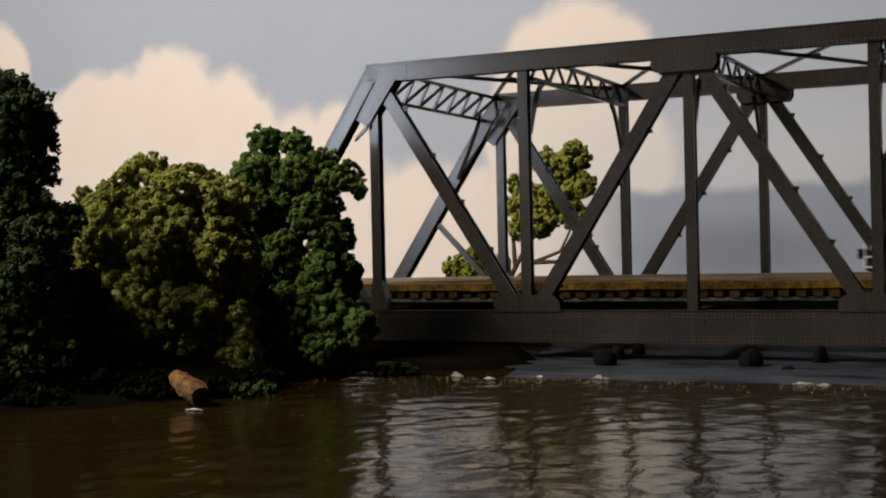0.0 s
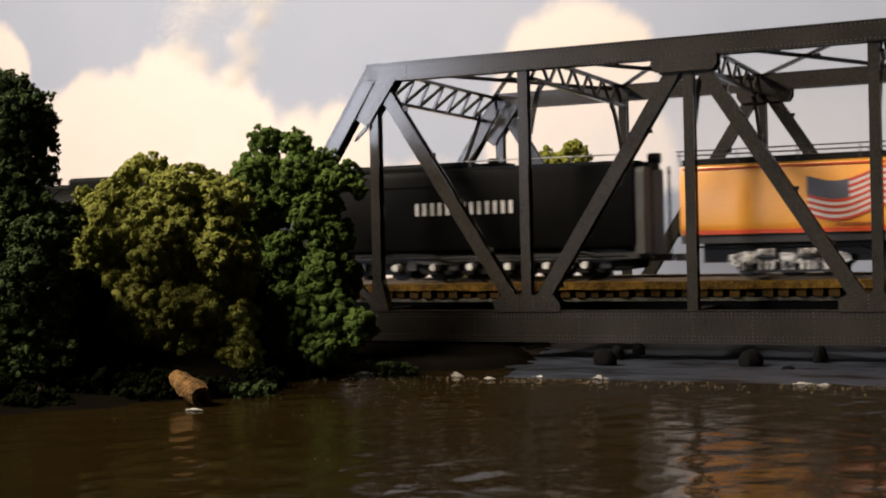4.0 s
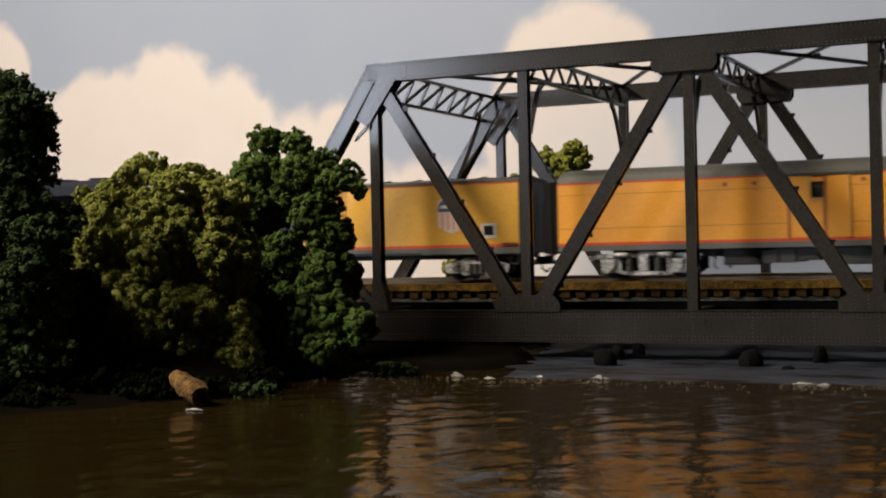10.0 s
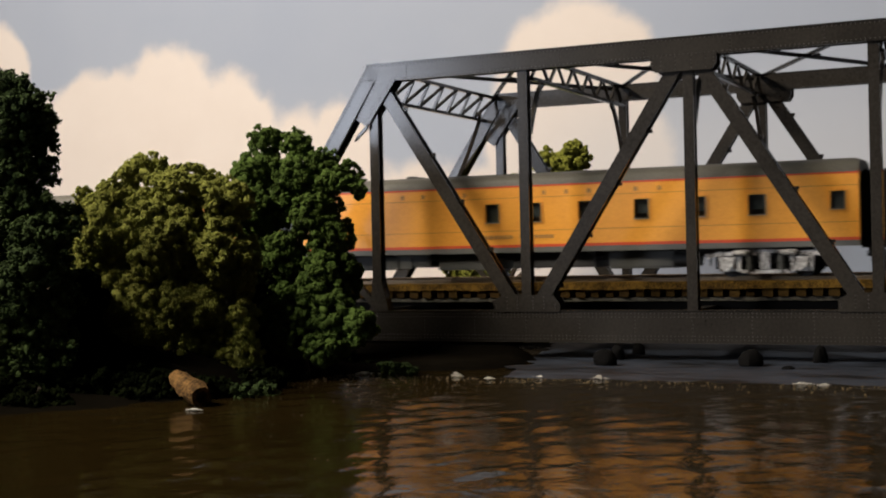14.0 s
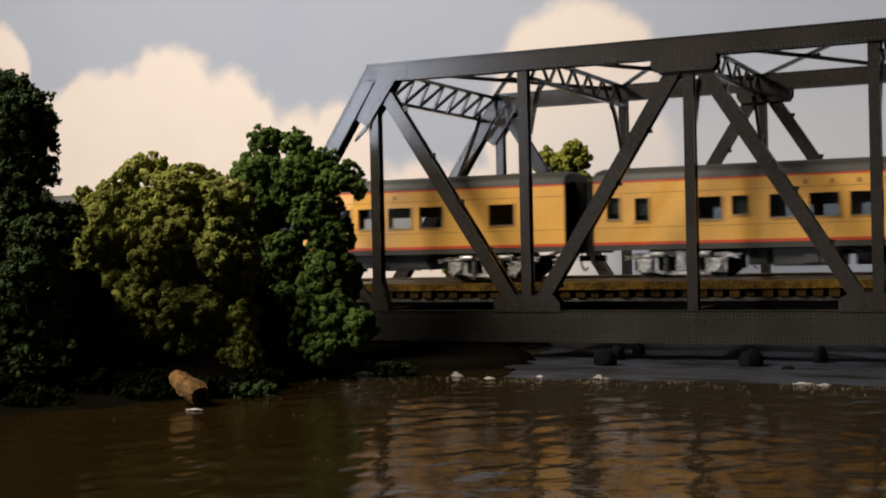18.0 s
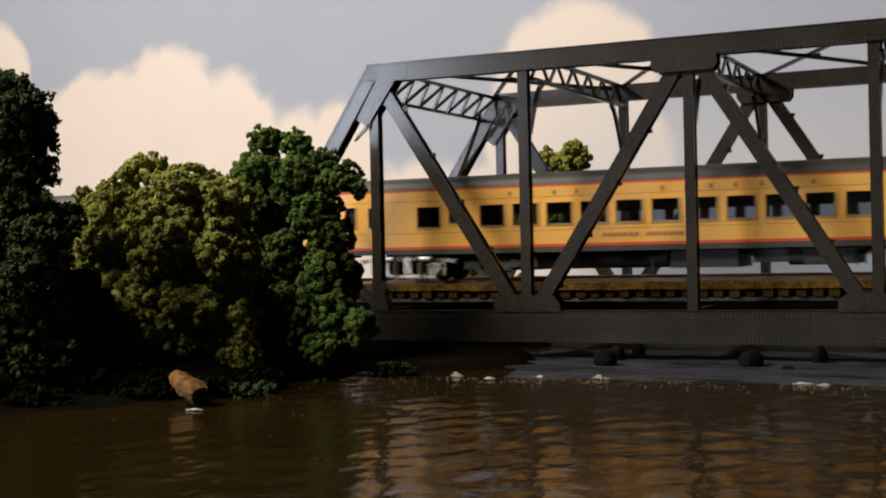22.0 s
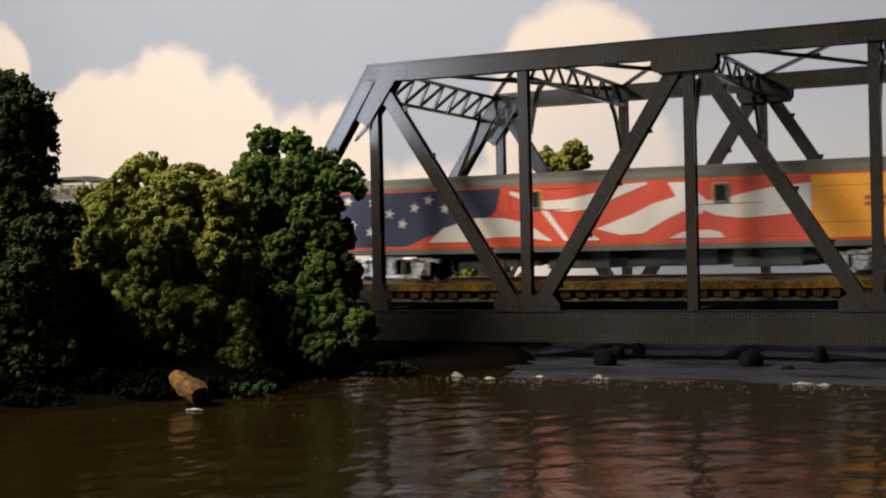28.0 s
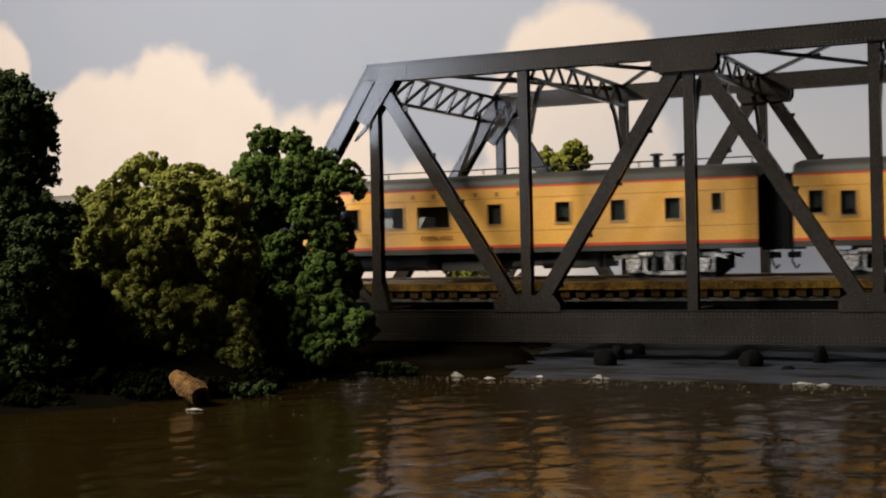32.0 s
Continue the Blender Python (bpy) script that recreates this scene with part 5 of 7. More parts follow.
def build_dome(v):
    """The glazed dome over the roof: curved ends, glass sides between posts, solid crown."""
    a0, b0, a1, b1 = 71, 181, 82, 168
    base = Geo().loft([[(x, y, z) for y, z in ((-14.5 * k, 44), (-14 * k, 46.4), (14 * k, 46.4), (14.5 * k, 44))] for x, k in ((a0, 0.85), (a0 + 4, 1), (b0 - 4, 1), (b0, 0.85))])
    d = part("dome", base, ROOF_DARK, v, "dark base of the glass dome")
    top = []
    for x, h in ((a1 - 4, 54.2), (a1, 56.0), (a1 + 8, 56.9), (b1 - 8, 56.9), (b1, 56.2), (b1 + 5, 54.2)):
        top.append([(x, y, z) for y, z in ((-11.6, h - 2.4), (-9, h - 0.9), (0, h), (9, h - 0.9), (11.6, h - 2.4), (9, h - 1.8), (0, h - 1.0), (-9, h - 1.8))])
    part("dome_crown", Geo().loft(top), ROOF_DARK, d, "dark dome crown", smooth=True)
    n = 6
    for s in (-1, 1):
        for k in range(n + 1):
            x = a1 + (b1 - a1) * k / n
            part("dome_post", Geo().bar((x, s * 13.6, 46.2), (x, s * 11.4, 53.4), 1.0, 0.9, (0, 1, 0)), ROOF_DARK, d)
        for k in range(n):
            xa, xb = a1 + (b1 - a1) * k / n + 0.5, a1 + (b1 - a1) * (k + 1) / n - 0.5
            part("dome_pane", Geo().add([(xa, s * 13.5, 46.4), (xb, s * 13.5, 46.4), (xb, s * 11.5, 53.4), (xa, s * 11.5, 53.4), (xa, s * 13.3, 46.4), (xb, s * 13.3, 46.4), (xb, s * 11.3, 53.4), (xa, s * 11.3, 53.4)],
                                        [(0, 1, 2, 3), (7, 6, 5, 4), (0, 4, 5, 1), (1, 5, 6, 2), (2, 6, 7, 3), (3, 7, 4, 0)]), CLEAR, d, "curved dome pane")
    for xa, xb in ((a0 + 3, a1 - 3), (b0 - 3, b1 + 4)):
        part("dome_pane", Geo().loft([[(xa, -10, 46.3), (xa, 10, 46.3)], [(xb, -8.5, 53.4), (xb, 8.5, 53.4)], [(xb, -8.5, 53.2), (xb, 8.5, 53.2)], [(xa, -10, 46.1), (xa, 10, 46.1)]], closed=False, caps=False), CLEAR, d)
    part("dome_liner", Geo().box(a1 + 2, b1 - 2, 11.2, 11.7, 46.2, 50.2), SEAT_PALE, d, "pale inner dome wall")
    for k in range(9):
        x = a1 + 4 + k * 9
        part("dome_seat", Geo().box(x, x + 1.6, -10, -2, 46.2, 50.4).box(x, x + 1.6, 2, 10, 46.2, 50.4).box(x, x + 5, -10, -2, 46.2, 48).box(x, x + 5, 2, 10, 46.2, 48), SEAT_PALE, d, "pale dome seat")


def build_flag_side(v):
    """The waving flag painted over the forward part of the side: a starry field, then red and white waves."""
    y0, y1 = -17.42, -17.25
    lo, hi = 15.6, 40.1
    part("star_field", Geo().slab([(0.2, lo), (0.2, hi), (92, hi), (90, 31.7), (89, 28.7), (63, 21.2), (56, 19.8), (46, lo)][::-1], y0, y1), FLAG_BLUE, v, "painted dark blue star field")
    for x, z in ((3.7, 34.6), (9, 31.6), (6, 20.8), (29, 36.0), (37.3, 30.6), (43.7, 25.9), (27.2, 22.5), (57, 36.2), (65, 32.0), (16, 37), (18, 26), (50, 33)):
        part("star", Geo().slab(star(x, z, 2.7)[::-1], y0 - 0.1, y0 + 0.02), FLAG_WHITE, v, "painted white star")
    at = lambda pts: (lambda x: max(lo, min(hi, float(np.interp(x, pts[::2], pts[1::2])))))
    part("red_field", ribbon(lambda x: lo, at((46, 15.6, 56, 19.8, 63, 21.2, 89, 28.7, 90, 31.7, 92, 40.1)), 46.5, 224.5, 70, y0, y1), FLAG_RED, v, "painted red flag field")
    waves = (((57, 17.1, 76, 17.1, 88, 18.8, 101, 18.8, 115, 16.5), (57, 17.5, 64, 23.4, 80, 27.5, 93, 27.1, 104, 24.6, 115, 17)),
             ((96, 37.4, 103, 34.2, 110, 30.7, 123, 28.8, 134, 29.9, 146, 34.8, 158, 39.2), (96, 38.9, 103, 37.1, 110, 33.9, 123, 34.2, 137, 36.9, 149, 39.7, 158, 40)),
             ((136, 21.1, 146, 18.4, 156, 18.8, 164, 23.6, 173, 27.5, 181, 26.3), (136, 21.6, 151, 26.8, 161, 31.4, 171, 33.9, 181, 28.4)),
             ((167, 39.2, 172, 30, 176, 28.4, 184, 30.4), (167, 39.6, 176, 39.4, 180, 34.2, 184, 30.7)),
             ((175.6, 30.2, 187, 25.4, 197, 24, 212, 24.9, 224.4, 25.9), (175.6, 36.5, 181, 32.1, 188, 31.2, 196, 33.7, 208, 35.9, 224.4, 37.3)),
             ((167.4, 16.5, 190, 16.3), (167.4, 16.7, 172, 18.9, 183, 19.8, 188, 18.7, 190, 16.5)),
             ((129, 16.4, 137, 16.4), (129, 19, 134, 18.6, 137, 16.6)),
             ((111, 29.4, 121, 16.6, 123, 16.6), (111, 29.9, 114, 29.4, 123, 17)))
    for k, (low, up) in enumerate(waves):
        part("white_wave", ribbon(at(low), at(up), low[0], low[-2], 40, y0 - 0.14 - 0.01 * k, y0), FLAG_WHITE, v, "painted white flag wave")
    for a, b in ((104, 110), (186, 192)):
        part("door_line", Geo().box(a - 8, b + 14, y0 - 0.26, y0, 29.9, 30.2).box(a - 8, a - 7.7, y0 - 0.26, y0, 30.2, 39).box(a - 8, b + 14, y0 - 0.26, y0, 39, 39.3), FLAG_RED, v)
        w = part("window", Geo().wall(a - 0.3, b + 0.3, 30.0, 38.3, y0 - 0.42, y0, [(a + 0.3, b - 0.3, 30.6, 37.7)]), GREY, v, "small dark door window")
        part("pane", Geo().box(a + 0.3, b - 0.3, y0 - 0.3, y0 - 0.05, 30.6, 37.7), BLACK, w)


def build_cars():
    v = passenger_car("baggage_car", "yellow baggage car with grey roof and red stripes", 1354.7, 295.5, [(106, 111, 31, 37.6), (187, 192, 31, 37.6)], YELLOW, ROOF, UNDER_BAGGAGE, "baggage car")
    part("diaphragm", Geo().box(-9.5, -5.6, -9.5, 9.5, 11, 42), BLACK, v, "black end diaphragm")
    baggage_doors(v, [(98, 105), (112, 121), (178, 186), (193, 201)])
    letter_bars(v, "data_lettering", 140, 21, 8, 2.2, 1.6, 0.5, LETTER, "small brown data lettering", y=-17.5)
    letter_bars(v, "data_lettering", 232, 22.4, 9, 1.6, 1.4, 0.5, LETTER, "small brown data lettering", y=-17.5)
    for x in (60, 72, 84, 126, 140, 152, 166, 216, 230, 244):
        part("rivet_cap", Geo().tube((x, -17.6, 37.8), (x, -17.2, 37.8), 0.9, 8), LETTER, v)
    v = passenger_car("dormitory_car", "yellow baggage-dormitory car with small square windows", 1661, 295, SMALLW, YELLOW, ROOF, UNDER_BAGGAGE, "passenger car")
    baggage_doors(v, [(14, 23), (34, 40)])
    car_lettering(v, 295, 134)
    roof_vents(v, [(94, 1.2), (150, 1.6), (98, 0.6)])
    for left, tag in ((1968.5, "pale yellow coach with eleven wide windows in a row"), (2280.0, "pale yellow coach with eleven wide windows in a row"), (2591.7, "pale yellow coach with eleven wide windows in a row")):
        v = passenger_car("coach", tag, left, 298.5, COACH, PALE_YELLOW, ROOF_DARK, UNDER, "coach")
        car_lettering(v, 298.5, 130)
    v = passenger_car("dome_car", "pale yellow dome car with a glazed roof dome", 2903.2, 298.5, DOME, PALE_YELLOW, ROOF_DARK, UNDER, "dome car")
    car_lettering(v, 298.5, 116)
    build_dome(v)
    part("belly_skirt", Geo().box(70, 200, -17.2, -16.4, 4.6, 12).box(70, 200, 16.4, 17.2, 4.6, 12), DARK, v, "dark lower belly skirt")
    v = passenger_car("flag_car", "baggage car painted with a waving striped flag", 3214, 295, [(105, 110.6, 31, 38), (186, 191, 31, 38)], YELLOW, ROOF, UNDER_BAGGAGE, "baggage car")
    build_flag_side(v)
    letter_bars(v, "data_lettering", 244.6, 29.9, 6, 2.6, 1.5, 0.6, LETTER, "small brown lettering", y=-17.5)
    letter_bars(v, "data_lettering", 244.6, 27.4, 6, 2.6, 1.5, 0.6, LETTER, "small brown lettering", y=-17.5)
    letter_bars(v, "data_lettering", 272, 29.4, 7, 1.9, 1.3, 0.5, LETTER, "small brown lettering", y=-17.5)
    part("emblem", Geo().slab([(266.2, 28.4), (266.2, 26.6), (268, 25.1), (269.6, 26.6), (269.6, 28.4)][::-1], -17.5, -17.2), EMBLEM_PINK, v, "pale pink foot of a shield emblem")
    part("emblem", Geo().box(266.0, 269.8, -17.5, -17.2, 28.4, 31.2), FLAG_BLUE, v, "dark blue head of a shield emblem")
    part("emblem_bar", Geo().box(266.4, 269.4, -17.6, -17.3, 29.6, 30.2), FLAG_WHITE, v)
    v = passenger_car("dining_car", "pale yellow dining car with large square windows", 3522.3, 300, DINER, PALE_YELLOW, ROOF_DARK, UNDER, "dining car")
    letter_bars(v, "letterboard", 84, 36.7, 12, 1.5, 1.8, 8.7, LETTER_FAINT, "spaced dark letterboard characters", skip=(5,), y=-17.5)
    text_part(v, "car_name", "OVERLAND", 149.6, 18.0, 2.2, LETTER, -17.5, "brown car name lettering")
    roof_vents(v, [(254.5, 6.0), (264.5, 5.6)])
    part("roof_rail", Geo().path([(53, -6, 49.4), (296, -6, 49.4)], 0.3), ROOF_DARK, v, "thin roof antenna rail")
    for x in range(56, 298, 24):
        part("rail_post", Geo().tube((x, -6, 45.6), (x, -6, 49.4), 0.3, 6), ROOF_DARK, v)
    v = passenger_car("coach", "pale yellow coach with eleven wide windows in a row", 3836.4, 298.5, COACH, PALE_YELLOW, ROOF_DARK, UNDER, "coach")
    car_lettering(v, 298.5, 130)


# ---- the engines and the freight car ----
BOILER = material("boiler_black", (0.0036, 0.0033, 0.0028), 0.55, 0.0, 0.5, 300, 0.1, 1800, spec=0.05)
SMOKEBOX = material("deflector_black", (0.0065, 0.0062, 0.0062), 0.55, 0, 0.4, spec=0.1)
WALKGREY = material("running_board_grey", (0.06, 0.055, 0.045), 0.5, 0, 0.3)
ROD = material("rod_steel", (0.05, 0.043, 0.034), 0.38, 0.6, 0.3)
STACK = material("stack_grey", (0.19, 0.175, 0.15), 0.5, 0.2, 0.3)
BLUE_GREY = material("blue_grey_paint", (0.155, 0.182, 0.225), 0.4, 0, 0.12, 150, 0.04)
PALE_BLUE = material("pale_blue_paint", (0.30, 0.36, 0.41), 0.4, 0, 0.12, 150, 0.04)
EMBLEM_PINK = material("emblem_pink", (0.68, 0.30, 0.2), 0.5, 0, 0.1)
NAVY = material("navy_paint", (0.0125, 0.0128, 0.019), 0.45, 0, 0.3, 200, 0.05, spec=0.3)
TANK_GREY = material("tank_silver", (0.62, 0.56, 0.51), 0.35, 0.5, 0.25, 150, 0.1)
LETTER_RED = material("letter_red", (0.62, 0.16, 0.03), 0.5, 0, 0.15)
FLAG_BLUE = material("flag_blue", (0.03, 0.035, 0.075), 0.5, 0, 0.35, 90)
FLAG_GREY_BLUE = material("flag_canton_blue", (0.10, 0.105, 0.13), 0.5, 0, 0.2)
FLAG_RED = material("flag_red", (0.60, 0.075, 0.035), 0.5, 0, 0.25, 60)
FLAG_WHITE = material("flag_white", (0.74, 0.70, 0.63), 0.5, 0, 0.25, 60, dirt=(0.42, 0.38, 0.34))
ROLLING = []


def ring(x, r, cy, cz, n=24, ry=None):
    return [(x, cy + (ry or r) * math.sin(2 * math.pi * k / n), cz + r * math.cos(2 * math.pi * k / n)) for k in range(n)]


def rounded_box(x0, x1, hw, z0, z1, r, n=5):
    """Two section rings of a body with rounded upper corners."""
    prof = [(-hw, z0)]
    for k in range(n + 1):
        a = math.pi / 2 * k / n
        prof.append((-hw + r - r * math.cos(a), z1 - r + r * math.sin(a)))
    for k in range(n + 1):
        a = math.pi / 2 * (1 - k / n)
        prof.append((hw - r + r * math.cos(a), z1 - r + r * math.sin(a)))
    prof.append((hw, z0))
    return [[(x, y, z) for y, z in prof] for x in (x0, x1)]


def spoked_wheel(r):
    """A driving wheelset: rims, crank bosses and counterweights on the axle."""
    g = Geo()
    for s in (-1, 1):
        y = s * 8.25
        n = 28
        for ro, ri, ya, yb in ((r, r * 0.86, -1.2, 1.2),):
            rings = []
            for rr, yy in ((ro, ya), (ro, yb), (ri, yb), (ri, ya), (ro, ya)):
                rings.append([(rr * math.cos(2 * math.pi * k / n), y + yy, rr * math.sin(2 * math.pi * k / n)) for k in range(n)])
            g.loft(rings, caps=False)
        g.tube((0, y - 1.8, 0), (0, y + 1.8, 0), 2.2, 12)
        g.tube((0, y - 1.6, -4.0), (0, y + 1.6, -4.0), 1.6, 10)
        g.slab([(r * 0.84 * math.cos(a), r * 0.84 * math.sin(a)) for a in np.linspace(0.6, 2.54, 9)][::-1], y - 0.8, y + 0.8)
    g.tube((0, -9, 0), (0, 9, 0), 1.4, 8)
    return g


def hub_wheels(parent, x, r, hub=True, y=9.6, label="dark steel wheelset"):
    g = Geo()
    wheelset(g, 0, r)
    w = part("wheelset", g, WHEEL, parent, label, at=(x, 0, 0), smooth=True)
    if hub:
        for s in (-1, 1):
            part("hub", Geo().tube((0, s * y, r), (0, s * (y + 5.2), r), 1.75, 14, 1.5), HUB, w, "white painted hub")
    return w


def handrail(v, pts, posts, foot, mat=HUB, r=0.28):
    part("handrail", Geo().path(pts, r), mat, v)
    for p in posts:
        part("rail_post", Geo().tube((p[0], p[1], foot), p, r, 6), mat, v)


def build_steam_locomotive():
    v = vehicle("steam_locomotive", "black steam locomotive with smoke deflectors and a lit headlight", "locomotive", 275)
    cz, rb = 37.0, 13.8
    g = Geo().loft([ring(3, rb * 0.9, 0, cz), ring(5, rb, 0, cz), ring(70, rb, 0, cz), ring(120, rb + 0.4, 0, cz), ring(154, rb + 0.9, 0, cz)])
    part("boiler", g, BOILER, v, "black boiler barrel", smooth=True)
    for x in (30, 52, 74, 96, 118, 136):
        part("boiler_band", Geo().loft([ring(x, rb + 0.55, 0, cz), ring(x + 1.2, rb + 0.55, 0, cz)]), BOILER, v, smooth=True)
    part("smokebox_front", Geo().loft([ring(0.5, 6, 0, cz), ring(1.2, 11, 0, cz), ring(3.2, 12, 0, cz)]), SMOKEBOX, v, smooth=True)
    part("firebox", Geo().loft(rounded_box(152, 200, 15.4, 25.5, 53.2, 11)), BOILER, v, "black firebox sides", smooth=True)
    part("casing", Geo().loft(rounded_box(82, 131, 6.5, 46, 55.6, 2.5)), BOILER, v, "long casing over the boiler", smooth=True)
    part("casing", Geo().loft(rounded_box(60, 153, 4.0, 48, 52.6, 2.0)), BOILER, v, smooth=True)
    st = part("smokestack", Geo().loft(rounded_box(29, 47.5, 5.2, 48, 56.6, 1.0)), STACK, v, "grey oblong smokestack casing")
    part("stack_rim", Geo().box(28.6, 48, -5.5, 5.5, 56.3, 57.1), STACK, st)
    part("exhaust_pipe", Geo().path([(48, 3, 53.6), (56, 3, 53.6), (60, 3, 52.4)], 1.2, 8), STACK, v)
    part("headlight", Geo().tube((8.0, 0, 50.6), (13, 0, 50.6), 2.4, 14), BOILER, v)
    part("headlight_lens", Geo().tube((7.4, 0, 50.6), (8.0, 0, 50.6), 2.0, 14).tube((8.2, -2.5, 50.2), (10.6, -2.5, 50.2), 0.8, 8), LAMP_GLOW, v, "warm glowing headlight lens")
    part("bell", Geo().tube((18, 0, 52), (18, 0, 55), 2.2, 12, 1.0).bar((16, 0, 51), (16, 0, 56), 0.8, 4).bar((20, 0, 51), (20, 0, 56), 0.8, 4), BOILER, v)
    for s in (-1, 1):
        y0 = 15.6 * s
        part("smoke_deflector", Geo().slab([(0.5, 26.5), (0.2, 41), (2.0, 44.0), (72, 44.0), (72, 26.8), (14, 26.8)][::-1], min(y0, y0 + s * 0.8), max(y0, y0 + s * 0.8)), SMOKEBOX, v, "flat black smoke deflector plate")
        part("skirt_curve", Geo().slab([(1, 26.5), (14, 26.6), (9, 22), (5, 16), (2.5, 12), (0, 12)][::-1], min(y0, y0 - s), max(y0, y0 - s)), SMOKEBOX, v)
        part("running_board", Geo().box(72, 199, min(s * 10, s * 16), max(s * 10, s * 16), 25.2, 26.2), BOILER, v)
        part("firebox_step", Geo().box(154, 199, min(s * 13, s * 16.4), max(s * 13, s * 16.4), 21.8, 23.4), WALKGREY, v, "light grey walkway edge")
        part("ash_pan", Geo().slab([(153, 20.6), (157, 15.8), (178, 17.2), (196, 18.2), (196, 20.6)], min(s * 10, s * 15.6), max(s * 10, s * 15.6)), WALKGREY, v, "grey ash pan side")
        for x in (154.5, 175, 197.5):
            part("side_rib", Geo().bar((x, s * 15.6, 26.5), (x, s * 15.6, 42 if x != 175 else 40), 1.0, 0.7), HUB if x == 197.5 else WALKGREY, v)
        part("cylinder", Geo().tube((15, s * 13, 13), (33, s * 13, 13), 5.2, 16).tube((14, s * 13, 13), (34, s * 13, 13), 4.2, 16), SMOKEBOX, v, "cylinder block", smooth=True)
        part("valve_chest", Geo().tube((15, s * 12.5, 20), (33, s * 12.5, 20), 3.4, 14), SMOKEBOX, v, smooth=True)
        part("guide_bar", Geo().box(34, 60, s * 14 - 0.7, s * 14 + 0.7, 14.2, 15.6).box(34, 60, s * 14 - 0.7, s * 14 + 0.7, 8.6, 9.8), ROD, v)
        part("radius_rod", Geo().path([(34, s * 14.4, 19), (62, s * 14.4, 19.5), (80, s * 14.4, 22)], 0.7).path([(56, s * 14.6, 9), (58, s * 14.6, 18), (60, s * 14.6, 21)], 0.6), ROD, v)
        part("sand_pipe", Geo().path([(100, s * 13.6, 30), (104, s * 14, 22), (106, s * 11, 12)], 0.5), BOILER, v)
        part("air_tank", Geo().tube((80, s * 13.5, 23), (112, s * 13.5, 23), 2.2, 10).tube((120, s * 13.5, 23), (148, s * 13.5, 23), 2.2, 10), BOILER, v)
        part("injector", Geo().box(139, 144, s * 14 - 2, s * 14 + 2, 14, 19).tube((141, s * 14, 6), (141, s * 14, 14), 0.8, 6), WALKGREY, v)
    # cab
    cab_holes = [(208, 213.5, 31.8, 41.5), (214.5, 218.5, 31.8, 41.5)]
    for s in (-1, 1):
        y0, y1 = sorted((15.8 * s, 15.0 * s))
        part("cab_side", Geo().wall(199.5, 223, 22.3, 47, y0, y1, cab_holes), BOILER, v, "black cab side with two windows")
        g = Geo().wall(207.4, 214.1, 31.2, 42.1, min(y0, y0 - 0.2), y0 + 0.1, [(208, 213.5, 31.8, 36.4), (208, 213.5, 36.9, 41.5)])
        part("cab_window", g, WALKGREY, v, "grey framed cab window")
    part("cab_front", Geo().box(199.5, 200.3, -15, 15, 44, 52), BOILER, v)
    rf = [[(x, y, z) for y, z in ((-16.6, 46.5), (-15.5, 49.5), (-11, 52.6), (-5, 54.0), (0, 54.3), (5, 54.0), (11, 52.6), (15.5, 49.5), (16.6, 46.5), (15.6, 46.5), (10.5, 51.4), (0, 53.2), (-10.5, 51.4), (-15.6, 46.5))] for x in (198, 238)]
    part("cab_roof", Geo().loft(rf), BOILER, v, "black cab roof with a long overhang", smooth=True)
    part("cab_floor", Geo().box(200, 224, -15, 15, 20, 22.3), BOILER, v)
    part("backhead", Geo().box(200.5, 203, -9, 9, 22, 46), BOILER, v)
    for k, (x, z, a) in enumerate(((40, 60, 4), (44, 65, 5.5), (51, 71, 7))):
        g = Geo()
        rng = np.random.default_rng(k + 3)
        for j in range(4):
            c = (x + rng.uniform(-3, 3), rng.uniform(-3, 3), z + rng.uniform(-3, 3))
            g.loft(ball(c, (a * rng.uniform(0.6, 1.0), a * 0.5, a * rng.uniform(0.35, 0.55)), 7, 12))
        part("smoke_wisp", g, SMOKE, v, "thin white wisp of smoke", smooth=True)
    text_part(v, "road_number", "844", 205.2, 26.4, 4.3, HUB, -15.95, "white road number", 1.3)
    for x, z in ((219, 2), (222, 2)):
        part("step_hanger", Geo().box(x, x + 1, -14.5, -13.5, z, 22), BLACK, v)
    part("cab_step", Geo().box(217, 224, -15, -11, 4, 5).box(217, 224, -15, -11, 10, 11), BLACK, v)
    part("gangway", Geo().box(223.6, 236.5, -13.6, 13.6, 12, 44.5), BLACK, v, "black covered gangway to the tender")
    part("cab_underwork", Geo().box(201, 222, -13.8, 13.8, 9.5, 19.6).box(206, 214, -14.6, 14.6, 6.5, 14), BLACK, v, "dark pipework box under the cab")
    part("ash_box", Geo().slab([(149, 19), (152, 9), (162, 11.5), (196, 13), (200, 19)][::-1], -11.5, 11.5), BLACK, v)
    for s in (-1, 1):
        part("handrail", Geo().path([(76, s * 14.6, 42.6), (150, s * 15.2, 42.8), (197, s * 15.9, 43.4)], 0.28), WALKGREY, v, "thin boiler handrail")
        for x in range(80, 196, 19):
            part("rail_post", Geo().tube((x, s * 13.2, 42.2), (x, s * 14.9, 42.7), 0.3, 5), WALKGREY, v)
        part("boiler_pipe", Geo().path([(74, s * 14.6, 31), (96, s * 14.8, 31), (99, s * 14.9, 28.4), (150, s * 15.2, 28.4)], 0.55, 7).path([(110, s * 14.5, 36), (112, s * 15.0, 28.6)], 0.45).path([(131, s * 14.6, 38), (133, s * 15.2, 28.6)], 0.45), BOILER, v, "black side pipe")
